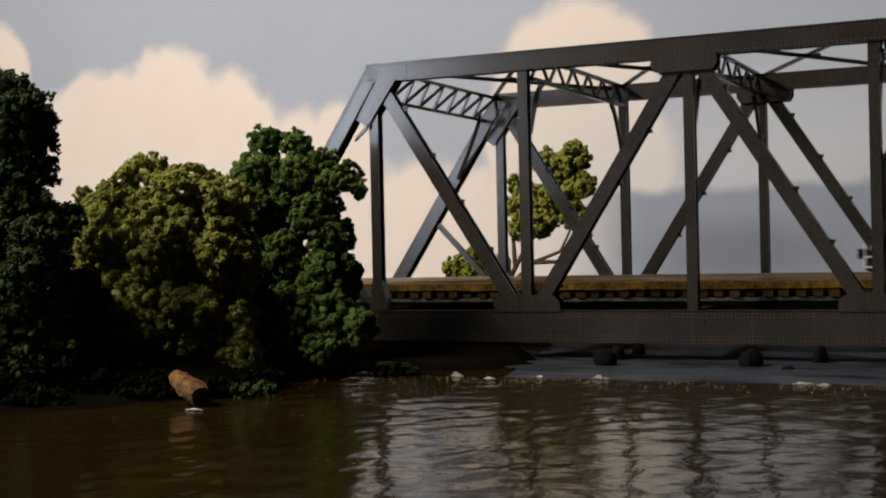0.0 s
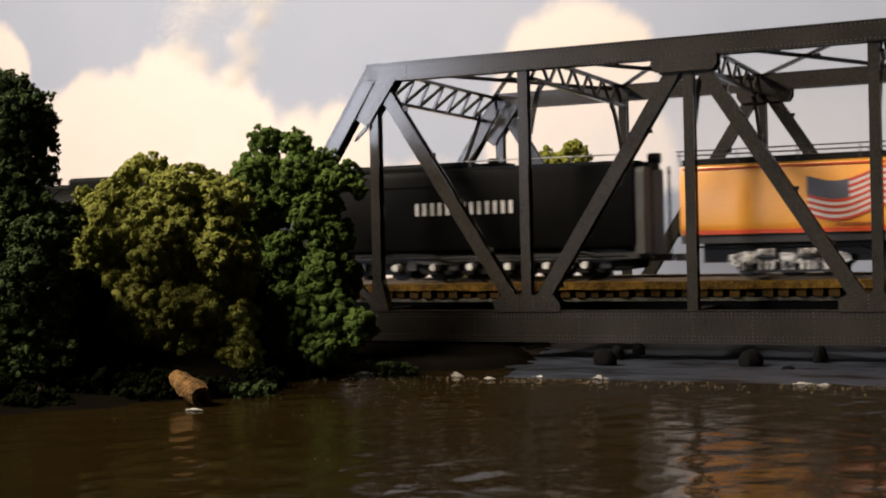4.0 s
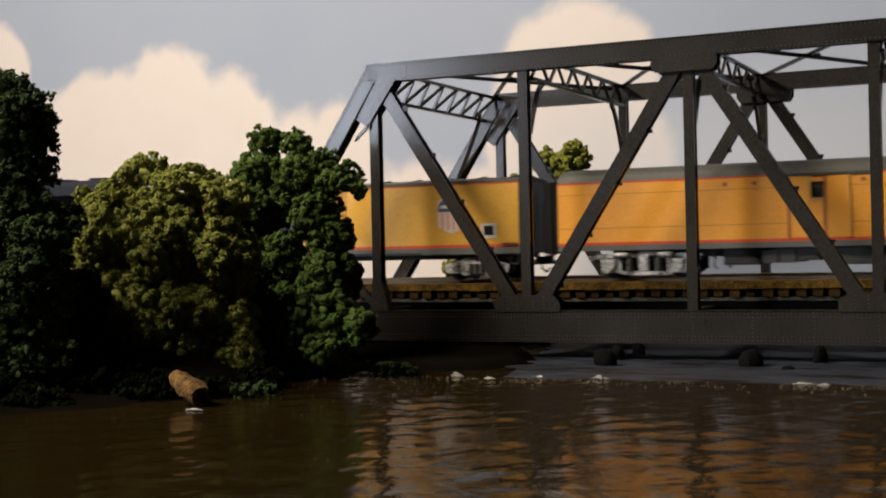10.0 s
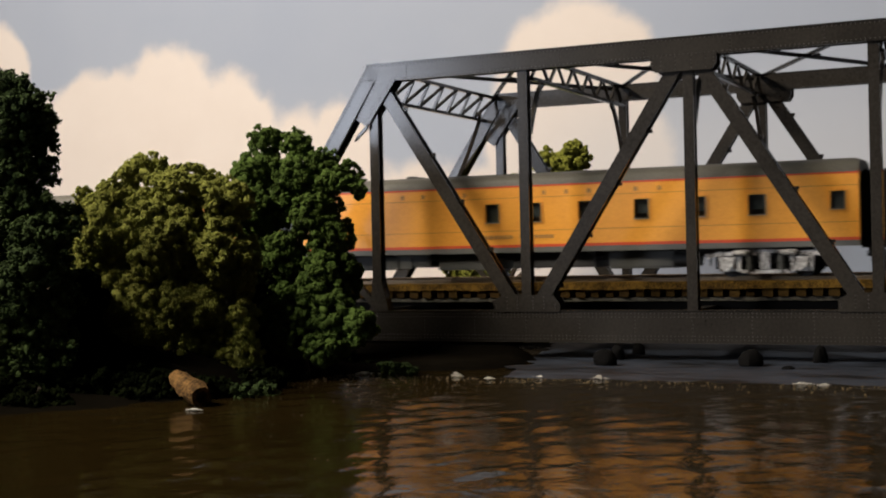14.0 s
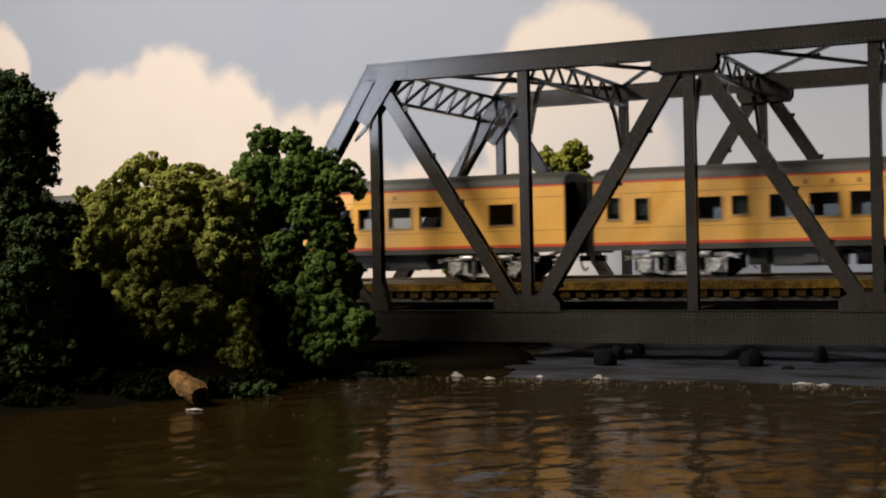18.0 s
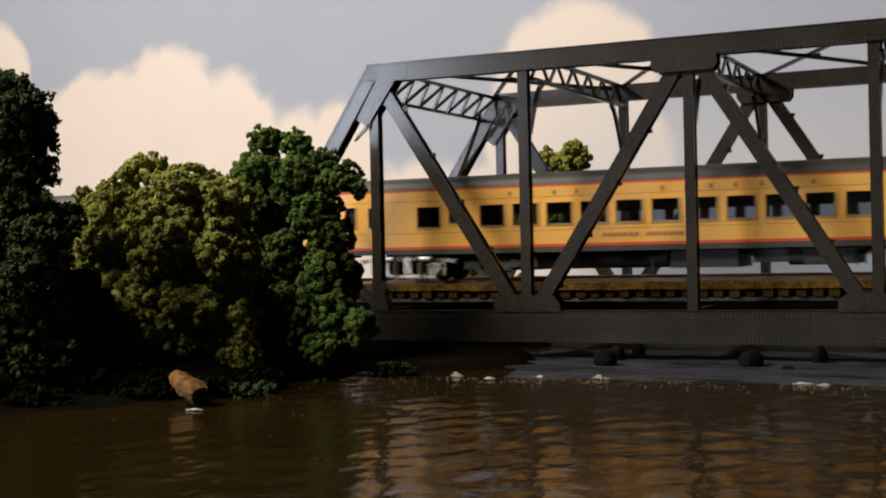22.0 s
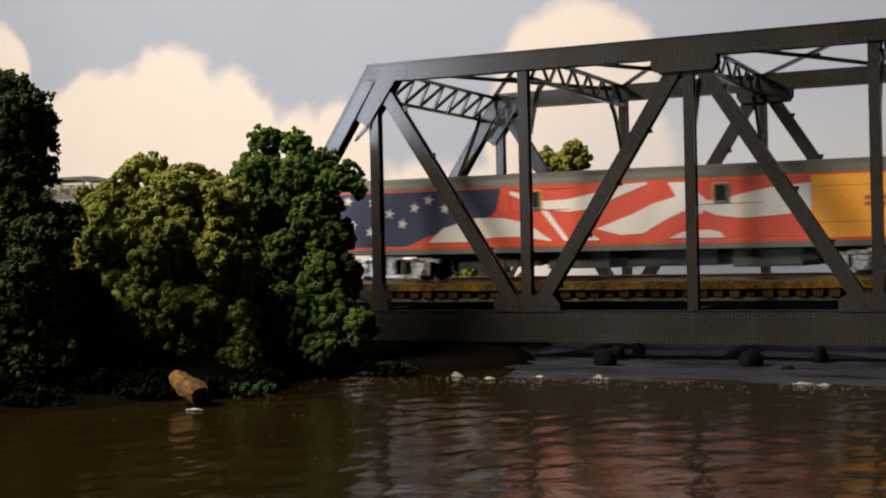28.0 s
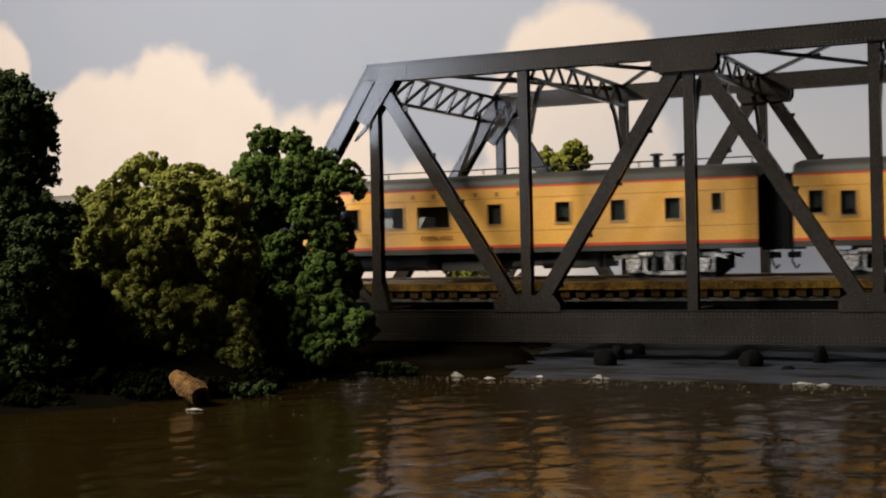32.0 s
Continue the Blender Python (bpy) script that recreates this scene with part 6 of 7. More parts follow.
        part("air_pump", Geo().tube((84, s * 15.2, 27), (84, s * 15.2, 36), 2.4, 12).tube((84, s * 15.2, 30.6), (84, s * 15.2, 32.4), 2.9, 12), BOILER, v, "upright air pump", smooth=True)
        part("washout_plug", Geo().tube((160, s * 15.3, 46), (160, s * 16.0, 46), 0.8, 8).tube((172, s * 15.3, 46), (172, s * 16.0, 46), 0.8, 8).tube((184, s * 15.3, 46), (184, s * 16.0, 46), 0.8, 8), WALKGREY, v)
        part("valve_gear", Geo().bar((60, s * 14.2, 8), (60, s * 14.2, 22), 1.6, 0.8).bar((60, s * 14.4, 21), (84, s * 14.4, 18), 1.2, 0.8).bar((72, s * 14.4, 25), (76, s * 14.4, 14), 1.4, 0.8), ROD, v)
    part("safety_valve", Geo().tube((162, -3, 53), (162, -3, 56), 1.2, 8).tube((166, -3, 53), (166, -3, 56.4), 1.2, 8).tube((170, 2, 53), (170, 2, 55.6), 1.2, 8), BOILER, v)
    part("whistle", Geo().tube((190, -4, 53), (190, -4, 56.5), 0.6, 6).box(180, 186, -2, 2, 53, 54.8), BOILER, v)
    # frame, pilot, leading and trailing trucks
    part("frame", Geo().slab([(4, 8), (4, 15), (30, 18), (150, 20), (222, 20), (222, 15), (196, 13), (160, 9.5), (150, 3.6), (58, 3.6), (54, 8)][::-1], -6.6, 6.6), BLACK, v)
    g = Geo()
    rows = []
    for x, hw, z0, z1 in ((-5, 5, 2.0, 7), (-2, 10, 1.2, 10), (2, 14, 1.2, 13), (8, 15, 3.5, 14.5)):
        rows.append([(x, -hw, z0), (x, hw, z0), (x, hw, z1), (x, -hw, z1)])
    part("pilot", Geo().loft(rows), SMOKEBOX, v, "cast pilot with steps")
    part("pilot_deck", Geo().box(-3, 16, -15, 15, 14.2, 15.4), SMOKEBOX, v)
    part("coupler", Geo().box(-8.5, -4, -1.6, 1.6, 6.5, 10.5), SMOKEBOX, v)
    for y in (-12, 12):
        part("pilot_step", Geo().box(-4.5, 0, y - 2.5, y + 2.5, 3, 3.7).box(-4.5, 0, y - 2.5, y + 2.5, 7, 7.7).box(-4.6, -3.9, y - 2.6, y - 2.1, 3, 12), HUB, v)
    for x in (14.8, 43):
        hub_wheels(v, x, 5.2, True, 9.5)
    part("truck_frame", Geo().box(10, 48, -10.6, -9.8, 5, 8).box(10, 48, 9.8, 10.6, 5, 8), DARK, v)
    for x in (173, 195.5):
        hub_wheels(v, x, 6.0, True, 11.0)
    for s in (-1, 1):
        part("trailing_frame", Geo().slab([(164, 9), (166, 11.5), (178, 10.5), (184, 12.5), (190, 10.5), (203, 11.5), (205, 9), (198, 4.5), (192, 4.2), (184, 8.6), (176, 4.2), (170, 4.5)][::-1], s * 12.2 - 1, s * 12.2 + 1), BLACK, v)
    wheel = spoked_wheel(11.65).mesh("driving_wheel", WHEEL)
    spoke = Geo().bar((1.5, 0, 0), (10.2, 0, 0), 1.0, 1.3).mesh("spoke", WHEEL)
    for x in (67, 92.5, 118, 143.5):
        w = part("driving_wheel", wheel, WHEEL, v, "spoked driving wheelset with pale tyre", at=(x, 0, 11.65))
        for s in (-1, 1):
            n = 28
            rings = [[(rr * math.cos(2 * math.pi * k / n), s * 9.5, rr * math.sin(2 * math.pi * k / n)) for k in range(n)] for rr in (11.6, 10.7)]
            part("tyre", Geo().loft([[(p[0], p[1] + 0.06 * s, p[2]) for p in r] for r in rings] + [rings[1], rings[0]], caps=False), WHEEL, w)
        for k in range(32):
            sp = part("spoke", spoke, WHEEL, w, at=(0, 8.25 if k % 2 else -8.25, 0))
            sp.rotation_euler = (0, math.pi / 8 * (k // 2), 0)
        ROLLING.append((w, x))
    side = Geo()
    side.box(67, 143.5, -11.6, -10.6, -0.75, 0.75)
    for x in (67, 92.5, 118, 143.5):
        side.tube((x, -12, 0), (x, -10.2, 0), 1.7, 12)
    part("side_rod", side, ROD, v, "polished coupling rod")
    part("main_rod", Geo().slab([(-62, -0.9), (-62, 0.9), (-2, 1.3), (0, 1.9), (1.8, 0), (0, -1.9), (-2, -1.3)][::-1], -13.2, -12.2), ROD, v, "polished main rod")
    return v


def text_part(v, name, words, x, z, h, mat, y, label, wide=1.0):
    """Raised letters on a side that faces the viewer."""
    c = bpy.data.curves.new(name, "FONT")
    c.body, c.size, c.extrude, c.space_character = words, h * 1.38 * MM, 0.00006, wide
    tmp = bpy.data.objects.new(name, c)
    scene.collection.objects.link(tmp)
    dg = bpy.context.evaluated_depsgraph_get()
    me = bpy.data.meshes.new_from_object(tmp.evaluated_get(dg))
    bpy.data.objects.remove(tmp)
    me.transform(Matrix.Translation((x * MM, y * MM, z * MM)) @ Euler((radians(90), 0, 0)).to_matrix().to_4x4())
    me.materials.clear()
    me.materials.append(mat)
    return part(name, me, mat, v, label)


def build_tender():
    v = vehicle("tender", "black long-wheelbase tender with white wheel hubs", "tender", 512)
    prof = [(-14.5, 12.6), (-16.2, 13.6), (-16.8, 15.5), (-16.8, 46), (-15.6, 49), (-12, 50.6), (12, 50.6), (15.6, 49), (16.8, 46), (16.8, 15.5), (16.2, 13.6), (14.5, 12.6)]
    part("tank", Geo().loft([[(x, y * k, z - dz * (z > 40)) for y, z in prof] for x, k, dz in ((0.5, 0.97, 0), (3, 1, 0), (152, 1, 0.6), (154, 0.97, 0.8))]), BOILER, v, "black riveted tank body", smooth=True)
    part("side_groove", Geo().box(2, 62, -17.1, -16.7, 41.9, 42.5), BOILER, v)
    part("bunker", Geo().loft(rounded_box(6, 74, 12, 49, 53.0, 2)), BOILER, v, "raised fuel bunker", smooth=True)
    part("hatch", Geo().box(80, 92, -6, 6, 50, 52.2), BOILER, v)
    part("hatch", Geo().tube((84, 0, 52), (84, 0, 54.5), 2.6, 12), BOILER, v)
    part("marker_panel", Geo().box(7, 12.4, -17.2, -16.7, 44.6, 48.4), WALKGREY, v, "small grey panel")
    part("roof_rail", Geo().path([(74, -9, 53.2), (148, -9, 52.8)], 0.3), HUB, v, "thin pale roof rail")
    for x in (76, 100, 124, 147):
        part("rail_post", Geo().tube((x, -9, 50), (x, -9, 53.0), 0.3, 6), HUB, v)
    letter_bars(v, "lettering", 52.3, 29.2, 5, 1.6, 5.6, 2.15, WHITE, "white lettering", y=-17.05)
    letter_bars(v, "lettering", 75.3, 29.2, 7, 1.6, 5.6, 2.15, WHITE, "white lettering", y=-17.05)
    part("rear_frame", Geo().loft(rounded_box(154, 158, 15.6, 10.5, 47, 2.5)), BOXGREY, v, "grey rear end sheet")
    part("rear_lamp", Geo().tube((156, 0, 51), (161, 0, 51), 2.3, 12).box(155, 160, -2.5, 2.5, 46, 49.5), BOILER, v)
    for s in (-1, 1):
        part("ladder", Geo().path([(161, s * 12, 8), (161, s * 12, 48)], 0.35).path([(161, s * 15.5, 8), (161, s * 15.5, 48)], 0.35), BLACK, v)
        for k in range(9):
            part("rung", Geo().tube((161, s * 12, 10 + k * 4.4), (161, s * 15.5, 10 + k * 4.4), 0.28, 5), BLACK, v)
        part("bed_frame", Geo().slab([(2, 8.5), (2, 12.6), (156, 12.6), (156, 8.8), (140, 7.0), (55, 7.2), (46, 9), (8, 9)][::-1], s * 13.2 - 0.7, s * 13.2 + 0.7), DARK, v)
        part("pipe", Geo().path([(30, s * 14.6, 13.4), (120, s * 14.6, 13.4), (138, s * 14.6, 10)], 0.5), DARK, v)
        part("wheel_frame", Geo().slab([(4, 3.6), (3, 12.4), (153, 12.4), (152, 4.4), (140, 2.8), (54, 2.8), (50, 4.6), (46, 2.8), (8, 2.8)][::-1], s * 11.2 - 0.5, s * 11.2 + 0.5), BLACK, v, "black frame side between the wheels")
        for x in (22, 48, 69, 87, 105, 123, 140):
            part("spring_hanger", Geo().box(x - 2.2, x + 2.2, *sorted((s * 11.7, s * 13.4)), 4.6, 8.4).tube((x, s * 12.6, 8), (x, s * 12.6, 12), 0.8, 8), DARK, v)
        part("steam_pipe", Geo().path([(4, s * 15.4, 11.2), (60, s * 15.4, 11.2), (66, s * 15.4, 9.6), (150, s * 15.4, 9.6)], 0.45), BLACK, v)
    part("bed", Geo().box(2, 156, -12, 12, 8, 12.8), DARK, v)
    for x in (15.5, 41, 60, 78, 96, 114, 131.5):
        hub_wheels(v, x, 6.0, True, 11.5)
    part("coupler", Geo().box(156, 166, -1.4, 1.4, 7, 10), DARK, v)
    return v


def heavy_truck(v, axles, r, half, mat=SILVER):
    """A three-axle silver truck with journal boxes, springs and brake cylinders."""
    c = sum(axles) / len(axles)
    span = axles[-1] - axles[0]
    for s in (-1, 1):
        y0, y1 = sorted((s * half, s * (half - 1.4)))
        o = s * (half + 0.9)
        g = Geo().slab([(axles[0] - 8, 6.4), (axles[0] - 7, 9.0), (axles[0], 10.6), (c, 9.6), (axles[-1], 10.6), (axles[-1] + 7, 9.0), (axles[-1] + 8, 6.4), (axles[-1] + 4, 4.2), (axles[-1] - 4, 5.4), (c + 4, 5.4), (c, 4.2), (c - 4, 5.4), (axles[0] + 4, 5.4), (axles[0] - 4, 4.2)][::-1], y0, y1)
        f = part("truck_frame", g, mat, v, "silver truck side frame")
        for a in axles:
            part("journal_box", Geo().box(a - 2.6, a + 2.6, *sorted((s * half, o + s * 0.6)), 2.9, 8.4).tube((a, s * half, 5.4), (a, o + s * 1.3, 5.4), 2.0, 12), mat, f)
        for a, b in zip(axles, axles[1:]):
            m = (a + b) / 2
            for d in (-2.4, 0.2, 2.8):
                part("spring", Geo().tube((m + d, o, 3.0), (m + d, o, 6.6), 1.0, 8), mat, f)
            part("brake_cylinder", Geo().tube((m - 3.6, o, 9.8), (m + 3.6, o, 9.8), 1.7, 10), mat, f)
        for a in axles:
            part("cap_ring", Geo().tube((a, o + s * 1.3, 5.4), (a, o + s * 1.9, 5.4), 1.1, 10), DARK, f)
        for a, b in zip(axles, axles[1:]):
            m = (a + b) / 2
            # dark patch on the solid frame face stands in for a shaded opening
            part("frame_opening", Geo().slab([(m - 5.5, 6.2), (m - 4.5, 8.4), (m + 4.5, 8.4), (m + 5.5, 6.2)][::-1], *sorted((s * (half + 0.05), s * (half + 0.3)))), DARK, f)
            part("brake_rod", Geo().path([(m - 7, o, 4.6), (m - 3, o, 7.2)], 0.4).path([(m + 7, o, 4.6), (m + 3, o, 7.2)], 0.4), mat, f)
        part("equalizer", Geo().bar((axles[0] - 2, o - s * 0.3, 2.4), (axles[-1] + 2, o - s * 0.3, 2.4), 1.1, 1.0), DARK, f)
    part("bolster", Geo().box(c - 4, c + 4, -half + 2, half - 2, 6, 11), DARK, v)
    for a in axles:
        hub_wheels(v, a, r, False)


def star(x, z, r, tilt=0.2):
    return [(x + (r if k % 2 == 0 else r * 0.4) * math.sin(tilt + math.pi * k / 5), z + (r if k % 2 == 0 else r * 0.4) * math.cos(tilt + math.pi * k / 5)) for k in range(10)]


def ribbon(f0, f1, x0, x1, n, y0, y1):
    """A wavy band between two heights given along x."""
    g = Geo()
    rings = []
    for k in range(n + 1):
        x = x0 + (x1 - x0) * k / n
        a, b = f0(x), f1(x)
        rings.append([(x, y0, a), (x, y1, a), (x, y1, b), (x, y0, b)])
    return g.loft(rings)


def build_water_tender():
    v = vehicle("water_tender", "yellow water tender with a painted waving flag", "tender", 685)
    prof = [(-14.5, 17), (-16.6, 19.5), (-16.9, 22), (-16.9, 42.5), (-15.8, 45.3), (-13.4, 46.4), (13.4, 46.4), (15.8, 45.3), (16.9, 42.5), (16.9, 22), (16.6, 19.5), (14.5, 17)]
    rows = [[(x, y * k, min(z, top - 0.04 * abs(y))) for y, z in prof] for x, k, top in ((0.5, 0.95, 46), (3, 1, 47.5), (141, 1, 47.5), (148, 1, 43.6), (156, 0.995, 38.4), (162, 0.98, 34.2), (165, 0.95, 28.5), (166.4, 0.9, 23.0))]
    part("tank", Geo().loft(rows), YELLOW, v, "rounded yellow tank", smooth=True)
    part("sill", Geo().box(1, 165, -16.2, 16.2, 14.0, 17.4), DARK, v)
    part("red_stripe", Geo().box(2, 164, -17.15, -16.5, 17.6, 19.2), RED, v, "dark red stripe")
    part("red_stripe", Geo().box(2, 142, -16.95, -16.0, 44.0, 44.7), RED, v)
    part("deck", Geo().box(1, 142, -14, 14, 46.2, 48.6), BLACK, v, "black top walkway")
    for y in (-14, 14):
        part("handrail", Geo().path([(-1, y, 52.2), (142, y, 52.2)], 0.3), WALKGREY, v, "thin roof handrail")
        part("handrail", Geo().path([(-1, y, 50.4), (142, y, 50.4)], 0.25), WALKGREY, v)
        for x in (0, 24, 48, 72, 96, 120, 140):
            part("rail_post", Geo().tube((x, y, 46), (x, y, 52.2), 0.3, 6), WALKGREY, v)
    for s in (-1, 1):
        part("end_frame", Geo().bar((147, s * 17.1, 17), (145, s * 17.1, 41), 1.8, 0.6).bar((154, s * 17.1, 17), (153, s * 17.1, 38), 1.2, 0.6).bar((141, s * 15.6, 47.6), (163, s * 15.6, 34.4), 1.4, 1.6), DARK, v, "dark rusty end frame")
        part("end_rail", Geo().path([(141, s * 14, 52.2), (148, s * 14, 51.2), (158, s * 14, 45), (167, s * 14, 37), (169, s * 14, 24)], 0.35), WALKGREY, v, "curved end handrail")
    part("rear_platform", Geo().box(150, 170, -15.5, 15.5, 12.5, 14.6), DARK, v)
    for s in (-1, 1):
        part("ladder", Geo().path([(169.5, s * 13, 3), (169.5, s * 13, 36)], 0.4).path([(169.5, s * 16, 3), (169.5, s * 16, 36)], 0.4), WALKGREY, v)
        for k in range(9):
            part("rung", Geo().tube((169.5, s * 13, 4 + k * 4), (169.5, s * 16, 4 + k * 4), 0.3, 5), WALKGREY, v)
    part("end_sill", Geo().box(148, 168, -13, 13, 5, 13), DARK, v)
    y0, y1 = -17.12, -16.7
    wave = lambda x: 2.4 * math.sin((x - 52) / 46 * 2.2 * math.pi + 2.9) + 0.05 * (x - 52) - 0.02 * max(0.0, x - 86) ** 2
    z0, z1 = 23.6, 39.4
    part("flag_stripes", ribbon(lambda x: z0 + wave(x), lambda x: z1 + wave(x), 52, 97, 40, y0, y1), FLAG_WHITE, v, "painted white flag field")
    for k in range(7):
        a = z0 + (z1 - z0) * (2 * k) / 13
        xs = 52 if k < 4 else 66
        part("flag_stripe", ribbon(lambda x, a=a: a + wave(x), lambda x, a=a: a + (z1 - z0) / 13 + wave(x), xs, 97.2, 36, y0 - 0.12, y0), FLAG_RED, v, "painted red flag stripe")
    part("flag_canton", ribbon(lambda x: z0 + (z1 - z0) * 0.54 + wave(x), lambda x: z1 + wave(x), 51.9, 68, 16, y0 - 0.16, y0), FLAG_GREY_BLUE, v, "painted blue-grey flag canton")
    letter_bars(v, "lettering", 63, 20.0, 9, 1.5, 1.1, 0.4, LETTER, "small dark lettering", y=-17.1)
    heavy_truck(v, (27, 43.5, 60), 5.2, 14.6)
    heavy_truck(v, (99.5, 117, 133.5), 5.2, 14.6)
    part("underframe", Geo().box(8, 150, -8, 8, 6, 14.2), DARK, v)
    for s in (-1, 1):
        part("brake_pipe", Geo().path([(6, s * 13, 12.6), (70, s * 13, 12.6), (76, s * 13, 9), (90, s * 13, 9), (96, s * 13, 12.6), (150, s * 13, 12.6)], 0.4), DARK, v)
        part("end_sheet", Geo().slab([(158, 17.5), (158, 35), (161.4, 33.6), (164, 28.5), (165.6, 17.5)][::-1], s * 16.9 - 0.2, s * 16.9 + 0.2), LOG_DARK, v, "dark rusty corner sheet")
    part("drain_box", Geo().box(70, 90, -10, 10, 6, 14), DARK, v)
    for x in (-6, 166):
        part("coupler", Geo().box(x, x + 7, -1.3, 1.3, 7, 10), DARK, v)
    return v


def build_diesel():
    v = vehicle("diesel_locomotive", "blue-grey and navy diesel locomotive with white wing graphics", "locomotive", 858)
    part("nose", Geo().loft([[(x, y, z) for y, z in ((-14.4 * k, 20), (-14.4 * k, 40 * h), (-12.4 * k, 42.8 * h), (12.4 * k, 42.8 * h), (14.4 * k, 40 * h), (14.4 * k, 20))] for x, k, h in ((7.9, 0.93, 0.98), (9.6, 1, 1), (22.4, 1.0, 1.0))]), BLUE_GREY, v, "blue-grey short nose")
    holes = [(25.6, 28.6, 42, 48.8), (30.5, 35.2, 42, 48.8), (37.5, 40.4, 42, 48.6), (43.7, 46.2, 42, 48.4)]
    for s in (-1, 1):
        y0, y1 = sorted((15.2 * s, 14.4 * s))
        part("cab_side", Geo().wall(22.3, 53, 20, 51, y0, y1, holes), BLUE_GREY, v, "blue-grey cab side")
        for a, b, c, d in holes:
            w = part("cab_window", Geo().wall(a - 0.6, b + 0.6, c - 0.6, d + 0.6, y0 - 0.25, y1 + 0.25, [(a, b, c, d)]), BOXGREY, v, "grey framed cab window")
            part("pane", Geo().box(a, b, y0 + 0.3, y0 + 0.4, c, d), GLASS, w)
        part("drip_edge", Geo().box(23, 52.6, *sorted((s * 15.2, s * 15.7)), 39.2, 39.8).box(23, 52.6, *sorted((s * 15.2, s * 15.9)), 49.4, 50.0), NAVY, v)
    front = Geo()
    for ya, yb, za, zb in ((-14.4, 14.4, 20, 44), (-14.4, 14.4, 49.4, 51), (-14.4, -12.4, 44, 49.4), (-1.6, 1.6, 44, 49.4), (12.4, 14.4, 44, 49.4)):
        front.box(22.3, 23.1, ya, yb, za, zb)
    part("cab_front", front, BLUE_GREY, v)
    part("cab_rear", Geo().box(52.2, 53, -14.4, 14.4, 20, 51), BLUE_GREY, v)
    part("cab_roof", Geo().loft(rounded_box(21.6, 54, 15.6, 50.6, 54.6, 3.2)), PALE_BLUE, v, "pale blue-grey cab roof", smooth=True)
    part("cab_inside", Geo().box(30, 52, -10, 10, 21, 42).box(48, 52, -14, 14, 21, 50), INSIDE, v)
    part("hood", Geo().loft(rounded_box(53, 158, 10.5, 20.5, 53.0, 2.0)), BLUE_GREY, v, "blue-grey long hood", smooth=True)
    part("equipment_cabinet", Geo().loft(rounded_box(53, 92, 14.0, 20.5, 46, 1.2)), BLUE_GREY, v, smooth=True)
    part("hood", Geo().loft(rounded_box(158, 250, 10.8, 20.5, 50.4, 1.5)), NAVY, v, "navy rear hood", smooth=True)
    rad = [[(x, y, z) for y, z in ((-11, 43), (-16.4, 46.2), (-16.4, 51), (-13, 53.6), (13, 53.6), (16.4, 51), (16.4, 46.2), (11, 43))] for x in (167, 254)]
    part("radiator", Geo().loft(rad), NAVY, v, "flared navy radiator section")
    part("rear_hood_side", Geo().box(167, 252, -11.6, 11.6, 36.5, 44), NAVY, v)
    part("radiator_grille", Geo().box(176, 216, -16.7, -16.3, 46.6, 50.4), BLACK, v, "black radiator grille")
    part("dynamic_brake", Geo().loft(rounded_box(100, 152, 11.8, 44, 54.2, 2.5)), BLUE_GREY, v, smooth=True)
    part("brake_grille", Geo().box(100, 168, -12.2, -11.6, 47.0, 49.6), BLACK, v, "black air intake strip")
    for x in (112, 128, 146, 190, 214, 238):
        part("fan", Geo().tube((x, 0, 53), (x, 0, 55.2), 6.5, 16), BLUE_GREY if x < 150 else NAVY, v)
    part("horn", Geo().path([(138, 0, 53), (138, 0, 56.4)], 0.4).tube((134.5, 0, 56.4), (140.5, 0, 56.4), 0.9, 8, 1.4), WALKGREY, v)
    # painted wing: a cream panel with dark feather lines, pale blue and dark arches under it
    part("wing", Geo().slab([(121, 33.0), (121, 43.3), (153, 42.0), (157, 40), (150, 34.5), (140, 33.4)][::-1], -12.2, -10.4), FLAG_WHITE, v, "cream painted wing panel")
    for a, b, z, h, m in ((128, 153, 40.2, 0.6, NAVY), (128.6, 153, 37.7, 0.7, NAVY), (129.3, 151.4, 35.3, 0.6, NAVY), (98, 120, 38.6, 1.6, NAVY), (98, 118, 35.4, 1.0, NAVY), (92, 120, 31.2, 2.4, NAVY), (100, 121, 42.0, 1.3, NAVY)):
        part("wing_stripe", Geo().slab([(a, z), (a + 1.5, z + h), (b, z + h), (b - 2, z)][::-1], -12.35, -10.4), m, v, "painted dark wing stripe")
    for a, b, z in ((96, 121, 40.2), (94, 121, 36.8), (92, 120, 33.8)):
        part("wing_stripe", Geo().slab([(a, z), (a + 2, z + 1.5), (b, z + 1.5), (b - 2, z)][::-1], -12.3, -10.4), PALE_BLUE, v, "pale blue painted stripe")
    arc = lambda x0, x1, z0, h: [(x0 + (x1 - x0) * k / 14, z0 + h * math.sin(math.pi * k / 14) ** 0.7) for k in range(15)]
    for x0, x1, z0, h, m, o in ((128, 156, 21.0, 12.2, NAVY, 12.1), (131, 155, 21.0, 10.6, PALE_BLUE, 12.2), (86, 141, 21.0, 5.4, NAVY, 12.3)):
        part("wing_arch", Geo().slab(arc(x0, x1, z0, h)[::-1], -o, -10.4), m, v, "painted wing arch")
    for a, b, z in ((157, 177.7, 29.0), (157, 176, 26.8), (185, 197.6, 27.2)):
        part("wing_stripe", Geo().box(a, b, -11.2, -10.4, z, z + 0.8), WALKGREY, v, "grey painted stripe")
    part("emblem", Geo().tube((19.2, -14.7, 28.6), (19.2, -14.2, 28.6), 2.6, 16), FLAG_RED, v, "round red emblem")
